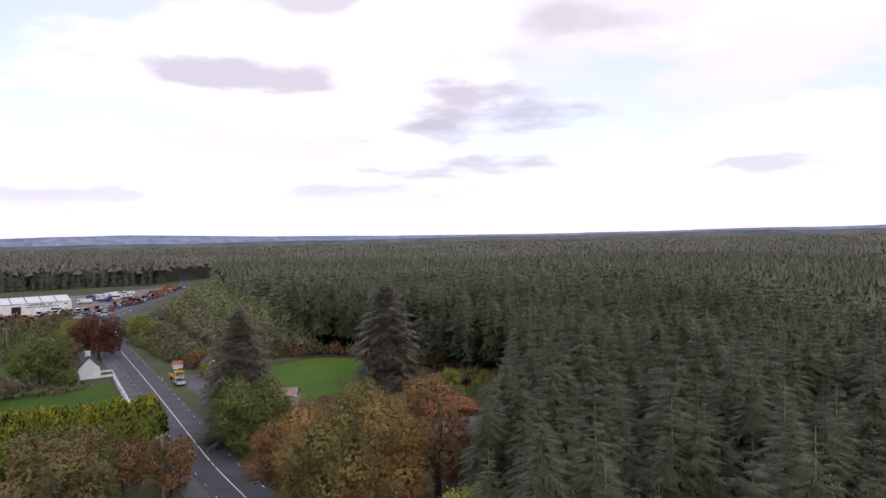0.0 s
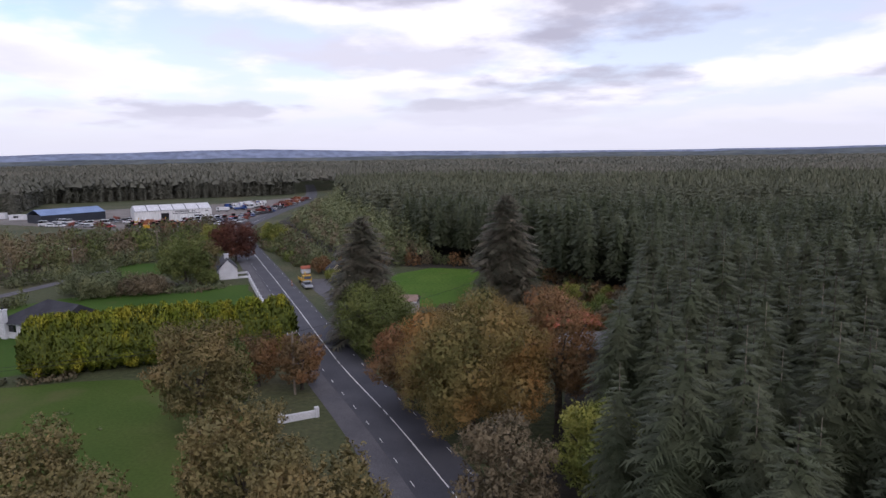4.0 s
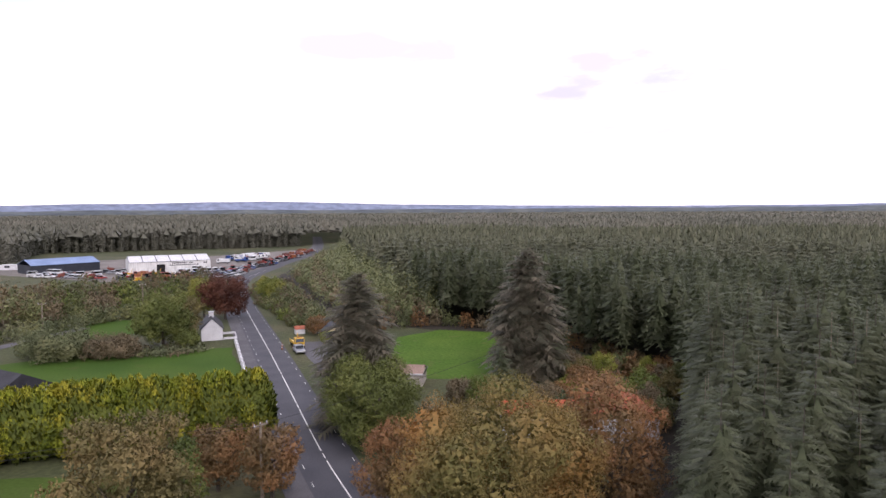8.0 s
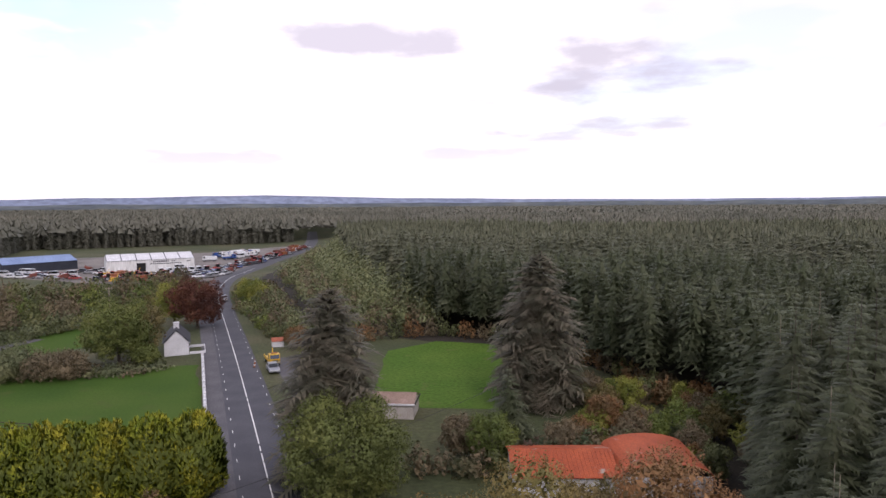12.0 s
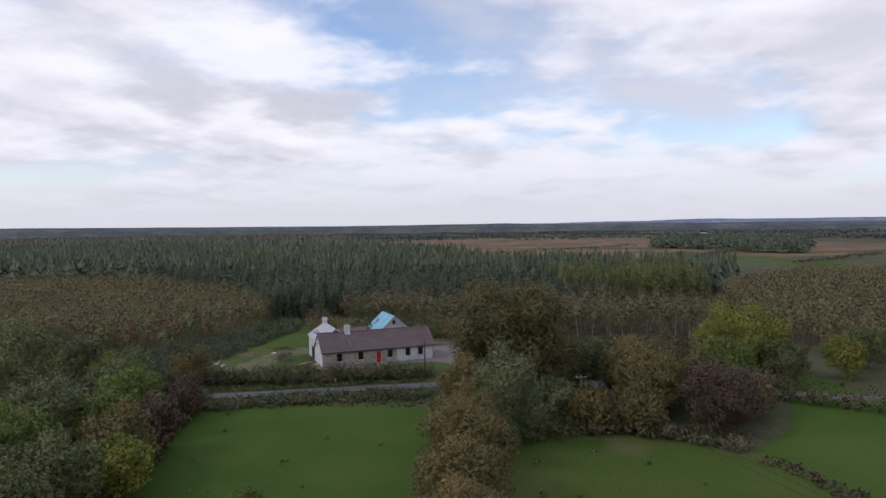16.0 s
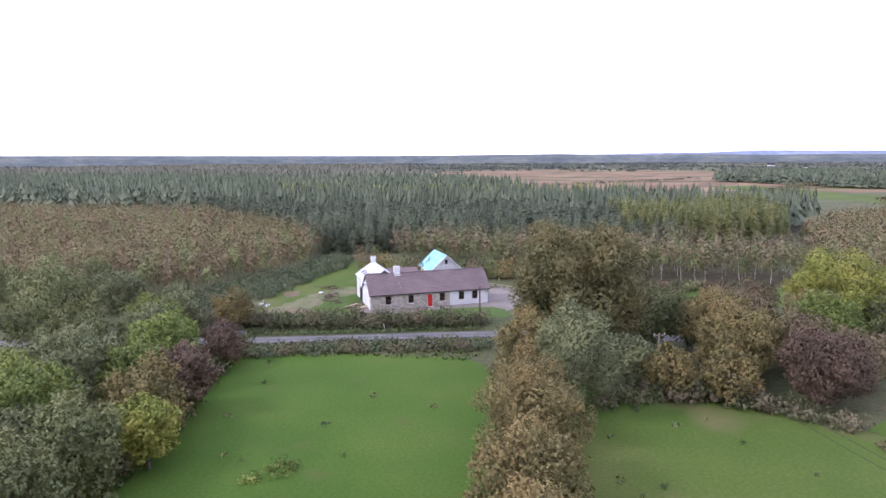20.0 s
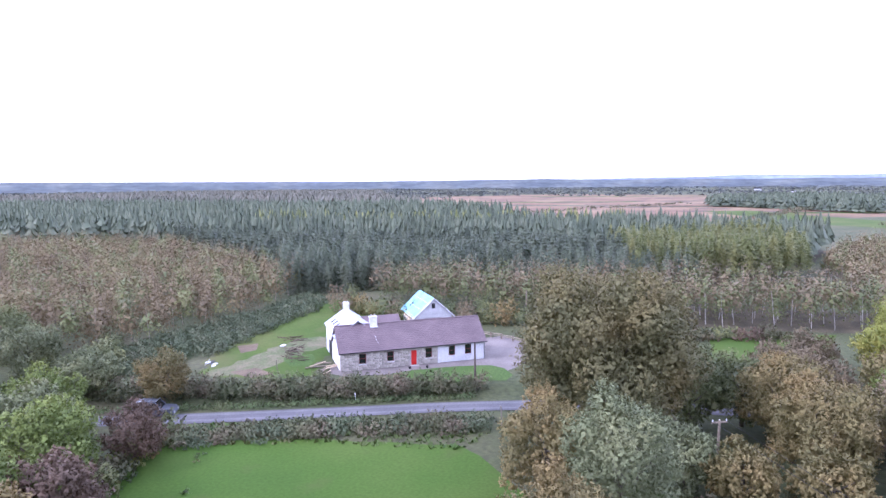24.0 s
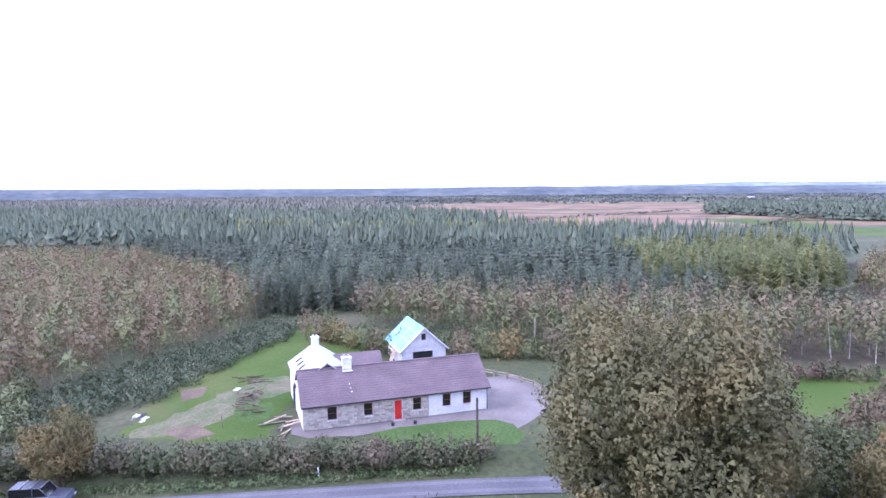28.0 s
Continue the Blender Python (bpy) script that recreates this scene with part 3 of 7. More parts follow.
def far_spruces(name, pts, rng, h, r, mat, label, sprays=30, category="forest", depth=0.55, skirt=6):
    """A wood of many conifers in one object: each a pointed crown of ragged skirts of boughs, one below the other."""
    n, tiers = len(pts), max(2, sprays // skirt)
    H, R = h * rng.uniform(0.82, 1.10, (n, 1)) * (1 + 0.05 * np.sin(pts[:, :1] / 31.0 + np.sin(pts[:, 1:] / 47.0)) * np.sin(pts[:, 1:] / 37.0)), r * rng.uniform(0.8, 1.2, (n, 1))
    j = np.repeat(np.arange(tiers), skirt)[None]
    k = np.tile(np.arange(skirt), tiers)[None]
    shape = (n, tiers * skirt)
    a = (k + rng.uniform(-0.3, 0.3, shape)) * 2 * math.pi / skirt + j * 0.9 + rng.uniform(0, 6.28, (n, 1))
    down = (j + 0.75 + rng.uniform(-0.25, 0.25, shape)) / tiers
    reach = R * down ** 0.8 * rng.uniform(0.8, 1.15, shape)
    z = H - H * depth * down
    up = np.array((0, 0, 1.0))
    o = np.stack([np.cos(a), np.sin(a), 0 * a], -1)
    s = np.stack([-np.sin(a), np.cos(a), 0 * a], -1)
    c = np.concatenate([np.repeat(pts[:, None], shape[1], 1), z[..., None]], -1)
    step, w = (H * depth / tiers)[..., None], (reach * math.sin(math.pi / skirt) * rng.uniform(0.8, 1.35, shape))[..., None]
    v = np.empty((*shape, 3, 3))
    v[:, :, 0] = c + up * step * 1.25
    v[:, :, 1] = c + o * reach[..., None] + s * w - up * step * rng.uniform(-0.2, 0.45, (*shape, 1))
    v[:, :, 2] = c + o * reach[..., None] * rng.uniform(0.75, 1.1, (*shape, 1)) - s * w - up * step * rng.uniform(-0.2, 0.45, (*shape, 1))
    v[..., 2] = np.maximum(v[..., 2], 0.02)
    soft = unit(o * 0.6 + up * 0.7 + rng.normal(0, 0.15, o.shape))
    v = v.reshape(-1, 3)
    return tagged(new(name, raw_mesh(name, v, np.arange(len(v)).reshape(-1, 3), mat, np.repeat(soft.reshape(-1, 3), 3, 0))), label, category, kind="stuff")


def far_broadleaf(name, pts, rng, h, r, mat, label, per=40, leaf=0.5, category="wood", low=0.25, hearts=38, ragged=0.0, skirt=0.25):
    """A wood of many broadleaf crowns in one object: loose leaves round closer hearts. ragged: how far twigs reach up."""
    n = len(pts)
    H, R = h * rng.uniform(0.72, 1.15, n), r * rng.uniform(0.75, 1.3, n)
    sets = []
    for m, lo, hi, size in ((per, 0.62, 1.12, leaf), (hearts, 0.25, 0.66, r * 0.17)):
        d = ball(rng, n * m).reshape(n, m, 3)
        d[..., 2] = np.abs(d[..., 2]) * (1 + skirt) - skirt
        rad = rng.uniform(lo, hi, (n, m, 1))
        z0, hz = H * (0.5 + low / 2), H * (0.5 - low / 2)
        p = np.empty_like(d)
        p[..., :2] = pts[:, None] + d[..., :2] * R[:, None, None] * rad
        p[..., 2] = np.maximum(0.2, z0[:, None] + d[..., 2] * hz[:, None] * rad[..., 0])
        if ragged:
            p[..., 2] += ragged * np.maximum(0, d[..., 2]) * rng.uniform(0, 1, (n, m)) ** 3
        sets.append(leaves(rng, p.reshape(-1, 3), d.reshape(-1, 3) + (0, 0, 0.2), size, 0.5, 0.75))
    return tagged(new(name, leafy(name, mat, *sets)), label, category, kind="stuff")


def bare_stems(name, pts, rng, h, mat, label):
    """Thin leaning stems of a wood, in one object."""
    n = len(pts)
    H, lean, r = h * rng.uniform(0.7, 1.1, n), rng.normal(0, 0.07, (n, 2)), rng.uniform(0.06, 0.12, n)
    v = np.zeros((n, 6, 3))
    for k in range(3):
        c, q = math.cos(k * 2.094), math.sin(k * 2.094)
        v[:, k, 0], v[:, k, 1] = pts[:, 0] + c * r, pts[:, 1] + q * r
        v[:, k + 3, 0], v[:, k + 3, 1] = pts[:, 0] + lean[:, 0] * H + c * r * 0.3, pts[:, 1] + lean[:, 1] * H + q * r * 0.3
        v[:, k + 3, 2] = H
    base = (np.arange(n) * 6)[:, None, None]
    f = (base + np.array([[k, (k + 1) % 3, (k + 1) % 3 + 3, k + 3] for k in range(3)])[None]).reshape(-1, 4)
    return tagged(new(name, raw_mesh(name, v.reshape(-1, 3), f, mat)), label, "stems", kind="stuff")


def thicket(name, rng, lobes, per_m2, leaf, mat, label, category="hedge", chunk=4, mats=None, piece="bush"):
    """A hedge or bank of scrub: leaf clumps over rough lumps, bush by bush."""
    top = tagged(new(name), label, category)
    for i in range(0, len(lobes), chunk):
        ls = lobes[i:i + chunk]
        area = sum(4 * math.pi * ((r[0] * r[1] * r[2]) ** (2 / 3)) * 0.6 for _, r in ls)
        m = mats[(i // chunk * 7) % len(mats)] if mats else mat
        child(new(piece, leafy(piece, m, twigs(rng, ls, int(area * per_m2 * 1.5), leaf, 0.55), inner_leaves(rng, ls, 4.0, 0.16))), top)
    return top


def bank_lobes(rng, line, width, height, gap=1.2, wild=0.35):
    """Lumps along a line for a hedge or hedgerow."""
    line = curve_through(line, gap)
    out = []
    for x, y in line:
        for k in range(2 if width > 2.5 else 1):
            h = height * rng.uniform(1 - wild, 1 + wild)
            w = width * 0.5 * rng.uniform(0.8, 1.2) / (1.35 if width > 2.5 else 1)
            s = width * (0.22 if width > 2.5 else 0.1)
            out.append(((x + rng.uniform(-s, s), y + rng.uniform(-s, s), rise(x, y) + h * 0.42), (w, w, h * 0.58)))
    return out

# ---- ground, roads, fields ----
rng0 = np.random.default_rng(7)
inner = np.arange(-330, 331, 6.0)
outer = np.array((380, 460, 600, 900, 1400, 2200, 3400, 4700.0))
gx = np.unique(np.concatenate([np.concatenate([-outer[::-1], inner, outer]) - 60, np.arange(-130, -94, 1.5)]))
gy = np.unique(np.concatenate([np.concatenate([-outer[::-1], inner, outer]) + 60, np.arange(-45, 60, 2.0)]))
mx, my = np.meshgrid(gx, gy)
gv = np.stack([mx.ravel(), my.ravel(), rise(mx, my).ravel()], 1)
w = len(gx)
i = (np.arange(len(gy) - 1)[:, None] * w + np.arange(w - 1)[None]).ravel()
tagged(new("ground", raw_mesh("ground", gv, np.stack([i, i + 1, i + w + 1, i + w], 1), ROUGH)),
       "flat ground of rough grass and scrub", "ground", kind="structure")

ROAD = curve_through([(44, -28), (22, 6), (-2, 43), (-14.1, 62.4), (-25.9, 80.0), (-40.5, 104.0), (-56.5, 130.2), (-85.5, 177.0),
                      (-99.6, 200.5), (-110.5, 222), (-118.3, 243), (-124, 270), (-133, 312), (-142, 360), (-155, 406), (-178, 470), (-230, 600)], 3.0)


def strip(name, line, w0, w1, z, mat, label, category, parent=None, kind="structure"):
    v, f = ribbon(line, w0, w1, z)
    ob = new(name, raw_mesh(name, v, f, mat))
    if parent:
        ob.parent = parent
        return ob
    return tagged(ob, label, category, kind=kind)


road = strip("road", ROAD, -2.9, 3.0, 0.05, ASPHALT, "dark asphalt country road with painted white lines", "road")
strip("verge_left", ROAD, -5.2, -2.9, 0.035, ASPHALT_OLD, "worn gravelly hard shoulder beside the road", "verge")
along = np.concatenate([[0], np.cumsum(np.linalg.norm(np.diff(ROAD, axis=0), axis=1))])


def road_at(s, side=0.0):
    x, y = np.interp(s, along, ROAD[:, 0]), np.interp(s, along, ROAD[:, 1])
    x2, y2 = np.interp(s + 0.5, along, ROAD[:, 0]), np.interp(s + 0.5, along, ROAD[:, 1])
    d = np.array((x2 - x, y2 - y)) / math.hypot(x2 - x, y2 - y)
    return np.array((x + d[1] * side, y - d[0] * side)), d


def road_mark(name, s0, s1, side, width):
    n = max(2, int((s1 - s0) / 3) + 1)
    line = np.array([road_at(s, side)[0] for s in np.linspace(s0, s1, n)])
    v, f = ribbon(line, -width / 2, width / 2, 0.056)
    return child(new(name, raw_mesh(name, v, f, PAINT)), road)


s = 40.0
while s < 330:
    road_mark("centre_line", s, s + 15.2, 0.0, 0.12)
    road_mark("centre_dash", s + 15.9, s + 17.3, 0.0, 0.12)
    s += 18.0
s = 60.0
while s < 240:
    for side in (-2.45, 2.55):
        road_mark("edge_dash", s, s + 1.0, side, 0.065)
    s += 4.4

LANE = curve_through([(-82, -62), (-90, -36), (-95.9, -16.9), (-101.9, -0.4), (-107.9, 16.1), (-112, 34), (-112, 56), (-109, 80), (-106, 104),
                      (-104, 122), (-103, 140)], 3.0)
lane = strip("lane", LANE, -1.6, 1.6, 0.07, ASPHALT_OLD, "narrow grey tarred lane between hedgerows", "lane")
for side in (-0.95, 0.75):
    strip("wheel_track", LANE, side - 0.28, side + 0.28, 0.076, LANE_WORN, "", "", lane)

sheet("field_1", [(-91, -14), (-94.5, 1.5), (-96.5, 16), (-86, 25), (-71, 27), (-45, 30.5), (-20, 32), (-8, 16), (-34, -4), (-53, -8), (-73, -12)],
      GRASS, 0.03, "green meadow in front of the farmhouse lane", "field", 0.5)
sheet("field_2", [(-90, 31), (-90, 46), (-82, 60), (-64, 66), (-44, 72), (-26, 60), (-18, 33), (-45, 31), (-63, 30)],
      GRASS_DRY, 0.03, "meadow with paler dry patches", "field", 0.5)
sheet("field_3", [(-126, 76), (-104, 84), (-100, 100), (-89, 112), (-61.5, 127), (-48.5, 106), (-38, 89), (-66, 69), (-84, 58), (-92, 64)],
      GRASS, 0.03, "green paddock round the bungalow", "field", 0.5)
sheet("field_4", [(-99, 124), (-92, 129), (-84, 141), (-92, 152), (-104, 150), (-108, 136)], GRASS, 0.03, "small green field beyond the scrub", "field", 0.6)
sheet("field_5", [(-40, 66), (-36, 60), (-30, 48), (-42, 36), (-60, 44), (-62, 62)], GRASS_DRY, 0.034, "rough green paddock under the tall hedge", "field", 0.6)
sheet("lawn_1", [(-34, 141), (-29, 116), (-21, 111), (-12, 112), (-12, 130), (-16, 149), (-27, 150)], LUSH, 0.03, "mown green lawn beside the forest", "lawn", 0.3)
sheet("field_7", [(-147, 46), (-153, 58), (-156, 68), (-133, 60), (-132, 52), (-134, 45)], GRASS_DRY, 0.036, "rough green field with pale dry strip beyond the oak", "field", 0.8)
sheet("field_6", [(-640, 110), (-480, 140), (-380, 200), (-330, 250), (-340, 262), (-420, 232), (-520, 190), (-650, 150)], GRASS_DRY, 0.05, "pale green pasture by the bog", "field", 2)
sheet("bog", [(-460, -40), (-470, 60), (-500, 140), (-620, 330), (-800, 420), (-1300, 300), (-1500, -80), (-1200, -330), (-820, -230), (-560, -120)],
      BOG, 0.04, "wide brown raised bog", "bog", 4, 20)
sheet("yard", [(-118, 236), (-122, 262), (-130, 310), (-138, 352), (-150, 400), (-166, 404), (-190, 350), (-235, 310), (-262, 280), (-262, 250), (-215, 235), (-160, 220), (-126, 218)],
      YARD, 0.03, "hardcore yard full of parked vehicles", "yard", 1)
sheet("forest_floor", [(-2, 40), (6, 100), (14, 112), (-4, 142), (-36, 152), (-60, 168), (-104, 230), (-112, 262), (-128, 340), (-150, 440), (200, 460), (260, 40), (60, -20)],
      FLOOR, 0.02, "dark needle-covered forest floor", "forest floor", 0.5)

# ---- distant land ----
def hills(name, r, a0, a1, heights, mat, label, base=-2, depth=200):
    """A far ridge: an arc of land with a profile, from azimuth a0 to a1 (degrees from +y towards -x)."""
    n = 160
    a = np.radians(np.linspace(a0, a1, n))
    k = np.linspace(0, 1, len(heights))
    h = np.interp(np.linspace(0, 1, n), k, heights)
    rr = np.random.default_rng(len(name))
    h = h + np.interp(np.linspace(0, 1, n), np.linspace(0, 1, 60), rr.uniform(-1, 1, 60)) * 3.0 + rr.uniform(-0.8, 0.8, n)
    ring = lambda d, z: np.stack([-np.sin(a) * d - 20, np.cos(a) * d + 30, z], 1)
    v = np.vstack([ring(r - depth, np.full(n, base)), ring(r - depth * 0.4, h * 0.55), ring(r, h), ring(r + 60, h * 0 + base)])
    i = np.arange(n - 1)
    f = np.vstack([np.stack([i + n * j, i + 1 + n * j, i + 1 + n * (j + 1), i + n * (j + 1)], 1) for j in range(3)])
    return tagged(new(name, raw_mesh(name, v, f, mat)), label, "hills", kind="structure")


# the blue-grey of distance haze is put into both ridge colours
HILL_HAZE = surface("far hills in haze blue-grey", [(0.15, 0.18, 0.26), (0.19, 0.22, 0.30)], 0.002, 0.02, 1.0, 0)
HILL_HAZE_NEAR = surface("far wooded land in haze blue-green", [(0.050, 0.062, 0.070), (0.066, 0.080, 0.086), (0.095, 0.105, 0.100)], 0.006, 0.03, 1.0, 0)
hills("backdrop_far", 4550, -60, 175, [45, 48, 52, 50, 46, 46, 52, 66, 84, 74, 56, 52, 60, 66, 52, 48, 46, 48, 52, 50, 44, 48, 50], HILL_HAZE,
      "distant hills on the horizon, coloured haze-blue")
hills("backdrop_near", 3100, -60, 175, [32, 34, 31, 33, 30, 31, 28, 27, 26, 27, 27, 30, 34, 37, 40, 42, 38, 41, 43, 40, 42, 41, 42], HILL_HAZE_NEAR,
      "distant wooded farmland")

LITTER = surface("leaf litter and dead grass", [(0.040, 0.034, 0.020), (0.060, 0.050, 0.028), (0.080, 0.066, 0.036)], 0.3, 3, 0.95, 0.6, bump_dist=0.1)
# ---- plantations ----
rngf = np.random.default_rng(11)
FOREST = [(4, 44), (7, 62), (10, 80), (13, 100), (16, 112), (2, 128), (-4, 143), (-18, 154), (-29, 158), (-41, 180), (-68, 238), (-84, 268), (-110, 338),
          (-146, 430), (-150, 700), (500, 800), (520, 0), (90, -20), (26, 8)]
pts = scatter(rngf, [(-160, -20), (200, -20), (200, 420), (-160, 420)], 3.3)
pts = pts[inside(pts[:, 0], pts[:, 1], FOREST)]
near = inside(pts[:, 0], pts[:, 1], [(-6, 44), (4, 100), (16, 112), (-2, 140), (60, 140), (62, 40), (30, 4)])
mid = ~near & (pts[:, 1] < 190) & (pts[:, 0] < 70)
rest = ~near & ~mid
order = np.argsort(np.hypot(pts[near][:, 0] + 3, pts[near][:, 1] - 42))
near_pts = pts[near][order]
spruces = [spruce_meshes(100 + k, 17.5, 2.5 + 0.14 * k, SPRUCE, 31, 9, 11, full=6.0 + 0.5 * k, bark=BARK if k % 3 else PALE_BARK) for k in range(6)]
for k, (x, y) in enumerate(near_pts[:300]):
    plant("spruce", spruces[k % 6], x, y, "tall dark green spruce in the plantation", "tree", "plantation spruces", k * 77 % 360, rngf.uniform(0.74, 1.04))


def swell(x, y):
    """How well the trees of a stand have grown, from patch to patch."""
    return 1.0 + 0.07 * np.sin(x / 9.0 + 1.3 * np.sin(y / 17.0)) + 0.06 * np.sin(y / 11.0 + 0.7 * np.sin(x / 23.0))


def joined_spruces(mat, pts, rng, variants, size=1.0):
    """Many trees of a few shapes, joined into one mesh."""
    vs, fs, ns, count = [], [], [], 0
    for k, (x, y) in enumerate(pts):
        v, f, m = variants[k % len(variants)]
        a, s = rng.uniform(0, 6.28), size * rng.uniform(0.76, 1.06) * swell(x, y)
        c, q = math.cos(a) * s, math.sin(a) * s
        w = np.empty_like(v)
        w[:, 0], w[:, 1], w[:, 2] = v[:, 0] * c - v[:, 1] * q + x, v[:, 0] * q + v[:, 1] * c + y, v[:, 2] * s
        vs.append(w)
        fs.append(f + count)
        ns.append(np.stack([(m[:, 0] * c - m[:, 1] * q) / s, (m[:, 0] * q + m[:, 1] * c) / s, m[:, 2]], 1))
        count += len(v)
    return np.vstack(vs), np.vstack(fs), mat, np.vstack(ns)


slim = [conifer(np.random.default_rng(140 + k), 17.0, 2.7, 16, 7, 2, 0.30) for k in range(4)]
mid_pts = np.vstack([near_pts[300:], pts[mid]])
tagged(new("spruce_wood", raw_mesh("spruce_wood", *joined_spruces(SPRUCE, mid_pts, rngf, slim))), "dense stand of dark spruces", "forest", kind="stuff")
thin = [conifer(np.random.default_rng(160 + k), 16.5, 2.8, 10, 7, 0, 0.40) for k in range(4)]
mids = rest & (pts[:, 1] < 270) & (pts[:, 0] < 90)
tagged(new("spruce_slope", raw_mesh("spruce_slope", *joined_spruces(SPRUCE_HAZED_MID, pts[mids], rngf, thin))), "dense stand of dark spruces beyond the lawn", "forest", kind="stuff")
far_spruces("spruce_stand", pts[rest & ~mids], rngf, 14.5, 2.7, SPRUCE_HAZED_MID, "dense stand of dark spruces farther off", 24, depth=0.46)
far_a = scatter(rngf, [(-150, 420), (-150, 700), (500, 800), (520, 0), (200, 0), (200, 420)], 5.0)
far_a = far_a[inside(far_a[:, 0], far_a[:, 1], FOREST)]
far_spruces("spruce_forest", far_a, rngf, 14, 3.4, SPRUCE_HAZED_FAR, "dark spruce forest stretching away", 10, skirt=5, depth=0.36)
edge = [conifer(np.random.default_rng(180 + k), 14.5, 2.6, 18, 8, 0, 0.05) for k in range(3)]
tagged(new("forest_wall", raw_mesh("forest_wall", *joined_spruces(SPRUCE_HAZED_FAR, scatter(rngf, [(-262, 284), (-305, 350), (-240, 400), (-212, 415), (-180, 440), (-186, 452), (-246, 424), (-318, 366), (-276, 290)], 3.8), rngf, edge))), "wall of spruces behind the yard", "forest", kind="stuff")
BEHIND = [(-262, 284), (-305, 350), (-240, 400), (-212, 415), (-180, 440), (-160, 520), (-190, 900), (-900, 900), (-760, 420), (-480, 330)]
far_spruces("spruce_forest_north", scatter(rngf, BEHIND, 5.6), rngf, 14.5, 3.4, SPRUCE_HAZED_FAR, "dark spruce forest behind the yard", 10, skirt=5, depth=0.34)
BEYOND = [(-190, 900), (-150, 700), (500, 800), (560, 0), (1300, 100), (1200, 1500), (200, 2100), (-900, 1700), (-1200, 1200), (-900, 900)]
far_spruces("forest_beyond", scatter(rngf, BEYOND, 12), rngf, 15, 8, SPRUCE_HAZED_FAR, "distant dark forest", 8, skirt=4, depth=0.28)
# west: alder plantation, spruce belt, birch belt, larch
ALDERS = [(-144, -35.5), (-178, -40), (-196, -60), (-250, -130), (-240, -230), (-150, -190), (-110, -120), (-103, -56), (-118, -41.5)]
al = scatter(rngf, ALDERS, 3.3)
far_broadleaf("alder_mix", al[::4], rngf, 8.2, 2.4, DULL, "green-leaved alders in the autumn plantation", 200, 0.145, low=0.2, ragged=1.5, skirt=0.75)
al2 = np.delete(al, np.s_[::4], 0)
far_broadleaf("alder_wood", al2, rngf, 8.5, 2.3, ALDER, "brown-leaved alder plantation in autumn", 200, 0.145, low=0.1, ragged=1.8, skirt=0.85)
bare_stems("alder_stems", al[::3], rngf, 8.0, PALE_BARK, "bare lower stems of the alder plantation")
BELT = [(-168, -40), (-180, -28), (-186, -10), (-190, 30), (-205, 58), (-232, 80), (-300, 110), (-330, 40), (-300, -120), (-262, -150), (-198, -62)]
bl = scatter(rngf, BELT, 3.4)
LARCHES = [(-206, 36), (-200, 66), (-225, 84), (-272, 78), (-262, 30)]
bl = bl[~inside(bl[:, 0], bl[:, 1], LARCHES)]
first = bl[:, 0] > -205
third = ~first & (bl[:, 0] > -258)
low_slim = [conifer(np.random.default_rng(150 + k), 17.0, 2.8, 18, 7, 2, 0.06) for k in range(3)]
tagged(new("sitka_belt", raw_mesh("sitka_belt", *joined_spruces(SITKA, bl[first], rngf, low_slim, 0.69))), "belt of blue-green sitka spruces", "forest", kind="stuff")
tagged(new("sitka_stand", raw_mesh("sitka_stand", *joined_spruces(SITKA, bl[third], rngf, thin, 0.74))), "blue-green sitka spruces behind the belt", "forest", kind="stuff")
far_spruces("sitka_forest", bl[~first & ~third], rngf, 12.5, 2.5, SITKA, "blue-green spruce plantation", 18, depth=0.7)
BIRCH = [(-172, -24), (-160, -8), (-157, 14), (-156, 49), (-158, 76), (-176, 82), (-184, 40), (-181, -10)]
bi = scatter(rngf, BIRCH, 3.2)
far_broadleaf("birch_wood", bi[::2], rngf, 9.5, 2.4, BROWN, "brown birch and willow wood with bare stems", 170, 0.20, low=0.16, ragged=1.2, skirt=0.85)
far_broadleaf("willow_mix", bi[1::2], rngf, 9.0, 2.5, DULL, "dull green willows among the birches", 170, 0.20, low=0.1, ragged=1.2, skirt=0.9)
bare_stems("birch_stems", bi[bi[:, 1] > 34][::2], rngf, 7.5, BIRCH_BARK, "pale bare birch stems in the wood")
tagged(new("larch_stand", raw_mesh("larch_stand", *joined_spruces(LARCH, scatter(rngf, LARCHES, 3.4), rngf, slim, 0.84))), "stand of yellow-green larch trees", "forest", kind="stuff")
far_spruces("larch_fringe", scatter(rngf, [(-300, -120), (-330, 40), (-345, 40), (-318, -140)], 4), rngf, 13, 2.3, LARCH, "yellow-green fringe of young larch", 24)
far_spruces("far_plantation", scatter(rngf, [(-762, 127), (-667, 187), (-590, 231), (-885, 341), (-986, 270), (-894, 158)], 8.5), rngf, 11, 5.0, SITKA, "distant conifer plantation beyond the pasture", 20, skirt=5, depth=0.9)
WEST = [(-335, -140), (-350, 0), (-420, -30), (-480, -60), (-560, -130), (-820, -260), (-1300, -420), (-1300, -900), (-500, -800), (-330, -360), (-255, -200)]
we = scatter(rngf, WEST, 5.4)
close = we[:, 0] > -520
far_spruces("spruce_forest_west", we[close], rngf, 13.5, 3.2, SITKA, "dark spruce forest to the west", 20, skirt=5, depth=0.85)
far_spruces("spruce_forest_west", we[~close][::3], rngf, 14, 5.5, SPRUCE_HAZED_FAR, "distant dark spruce forest to the west", 8, skirt=4, depth=0.6)
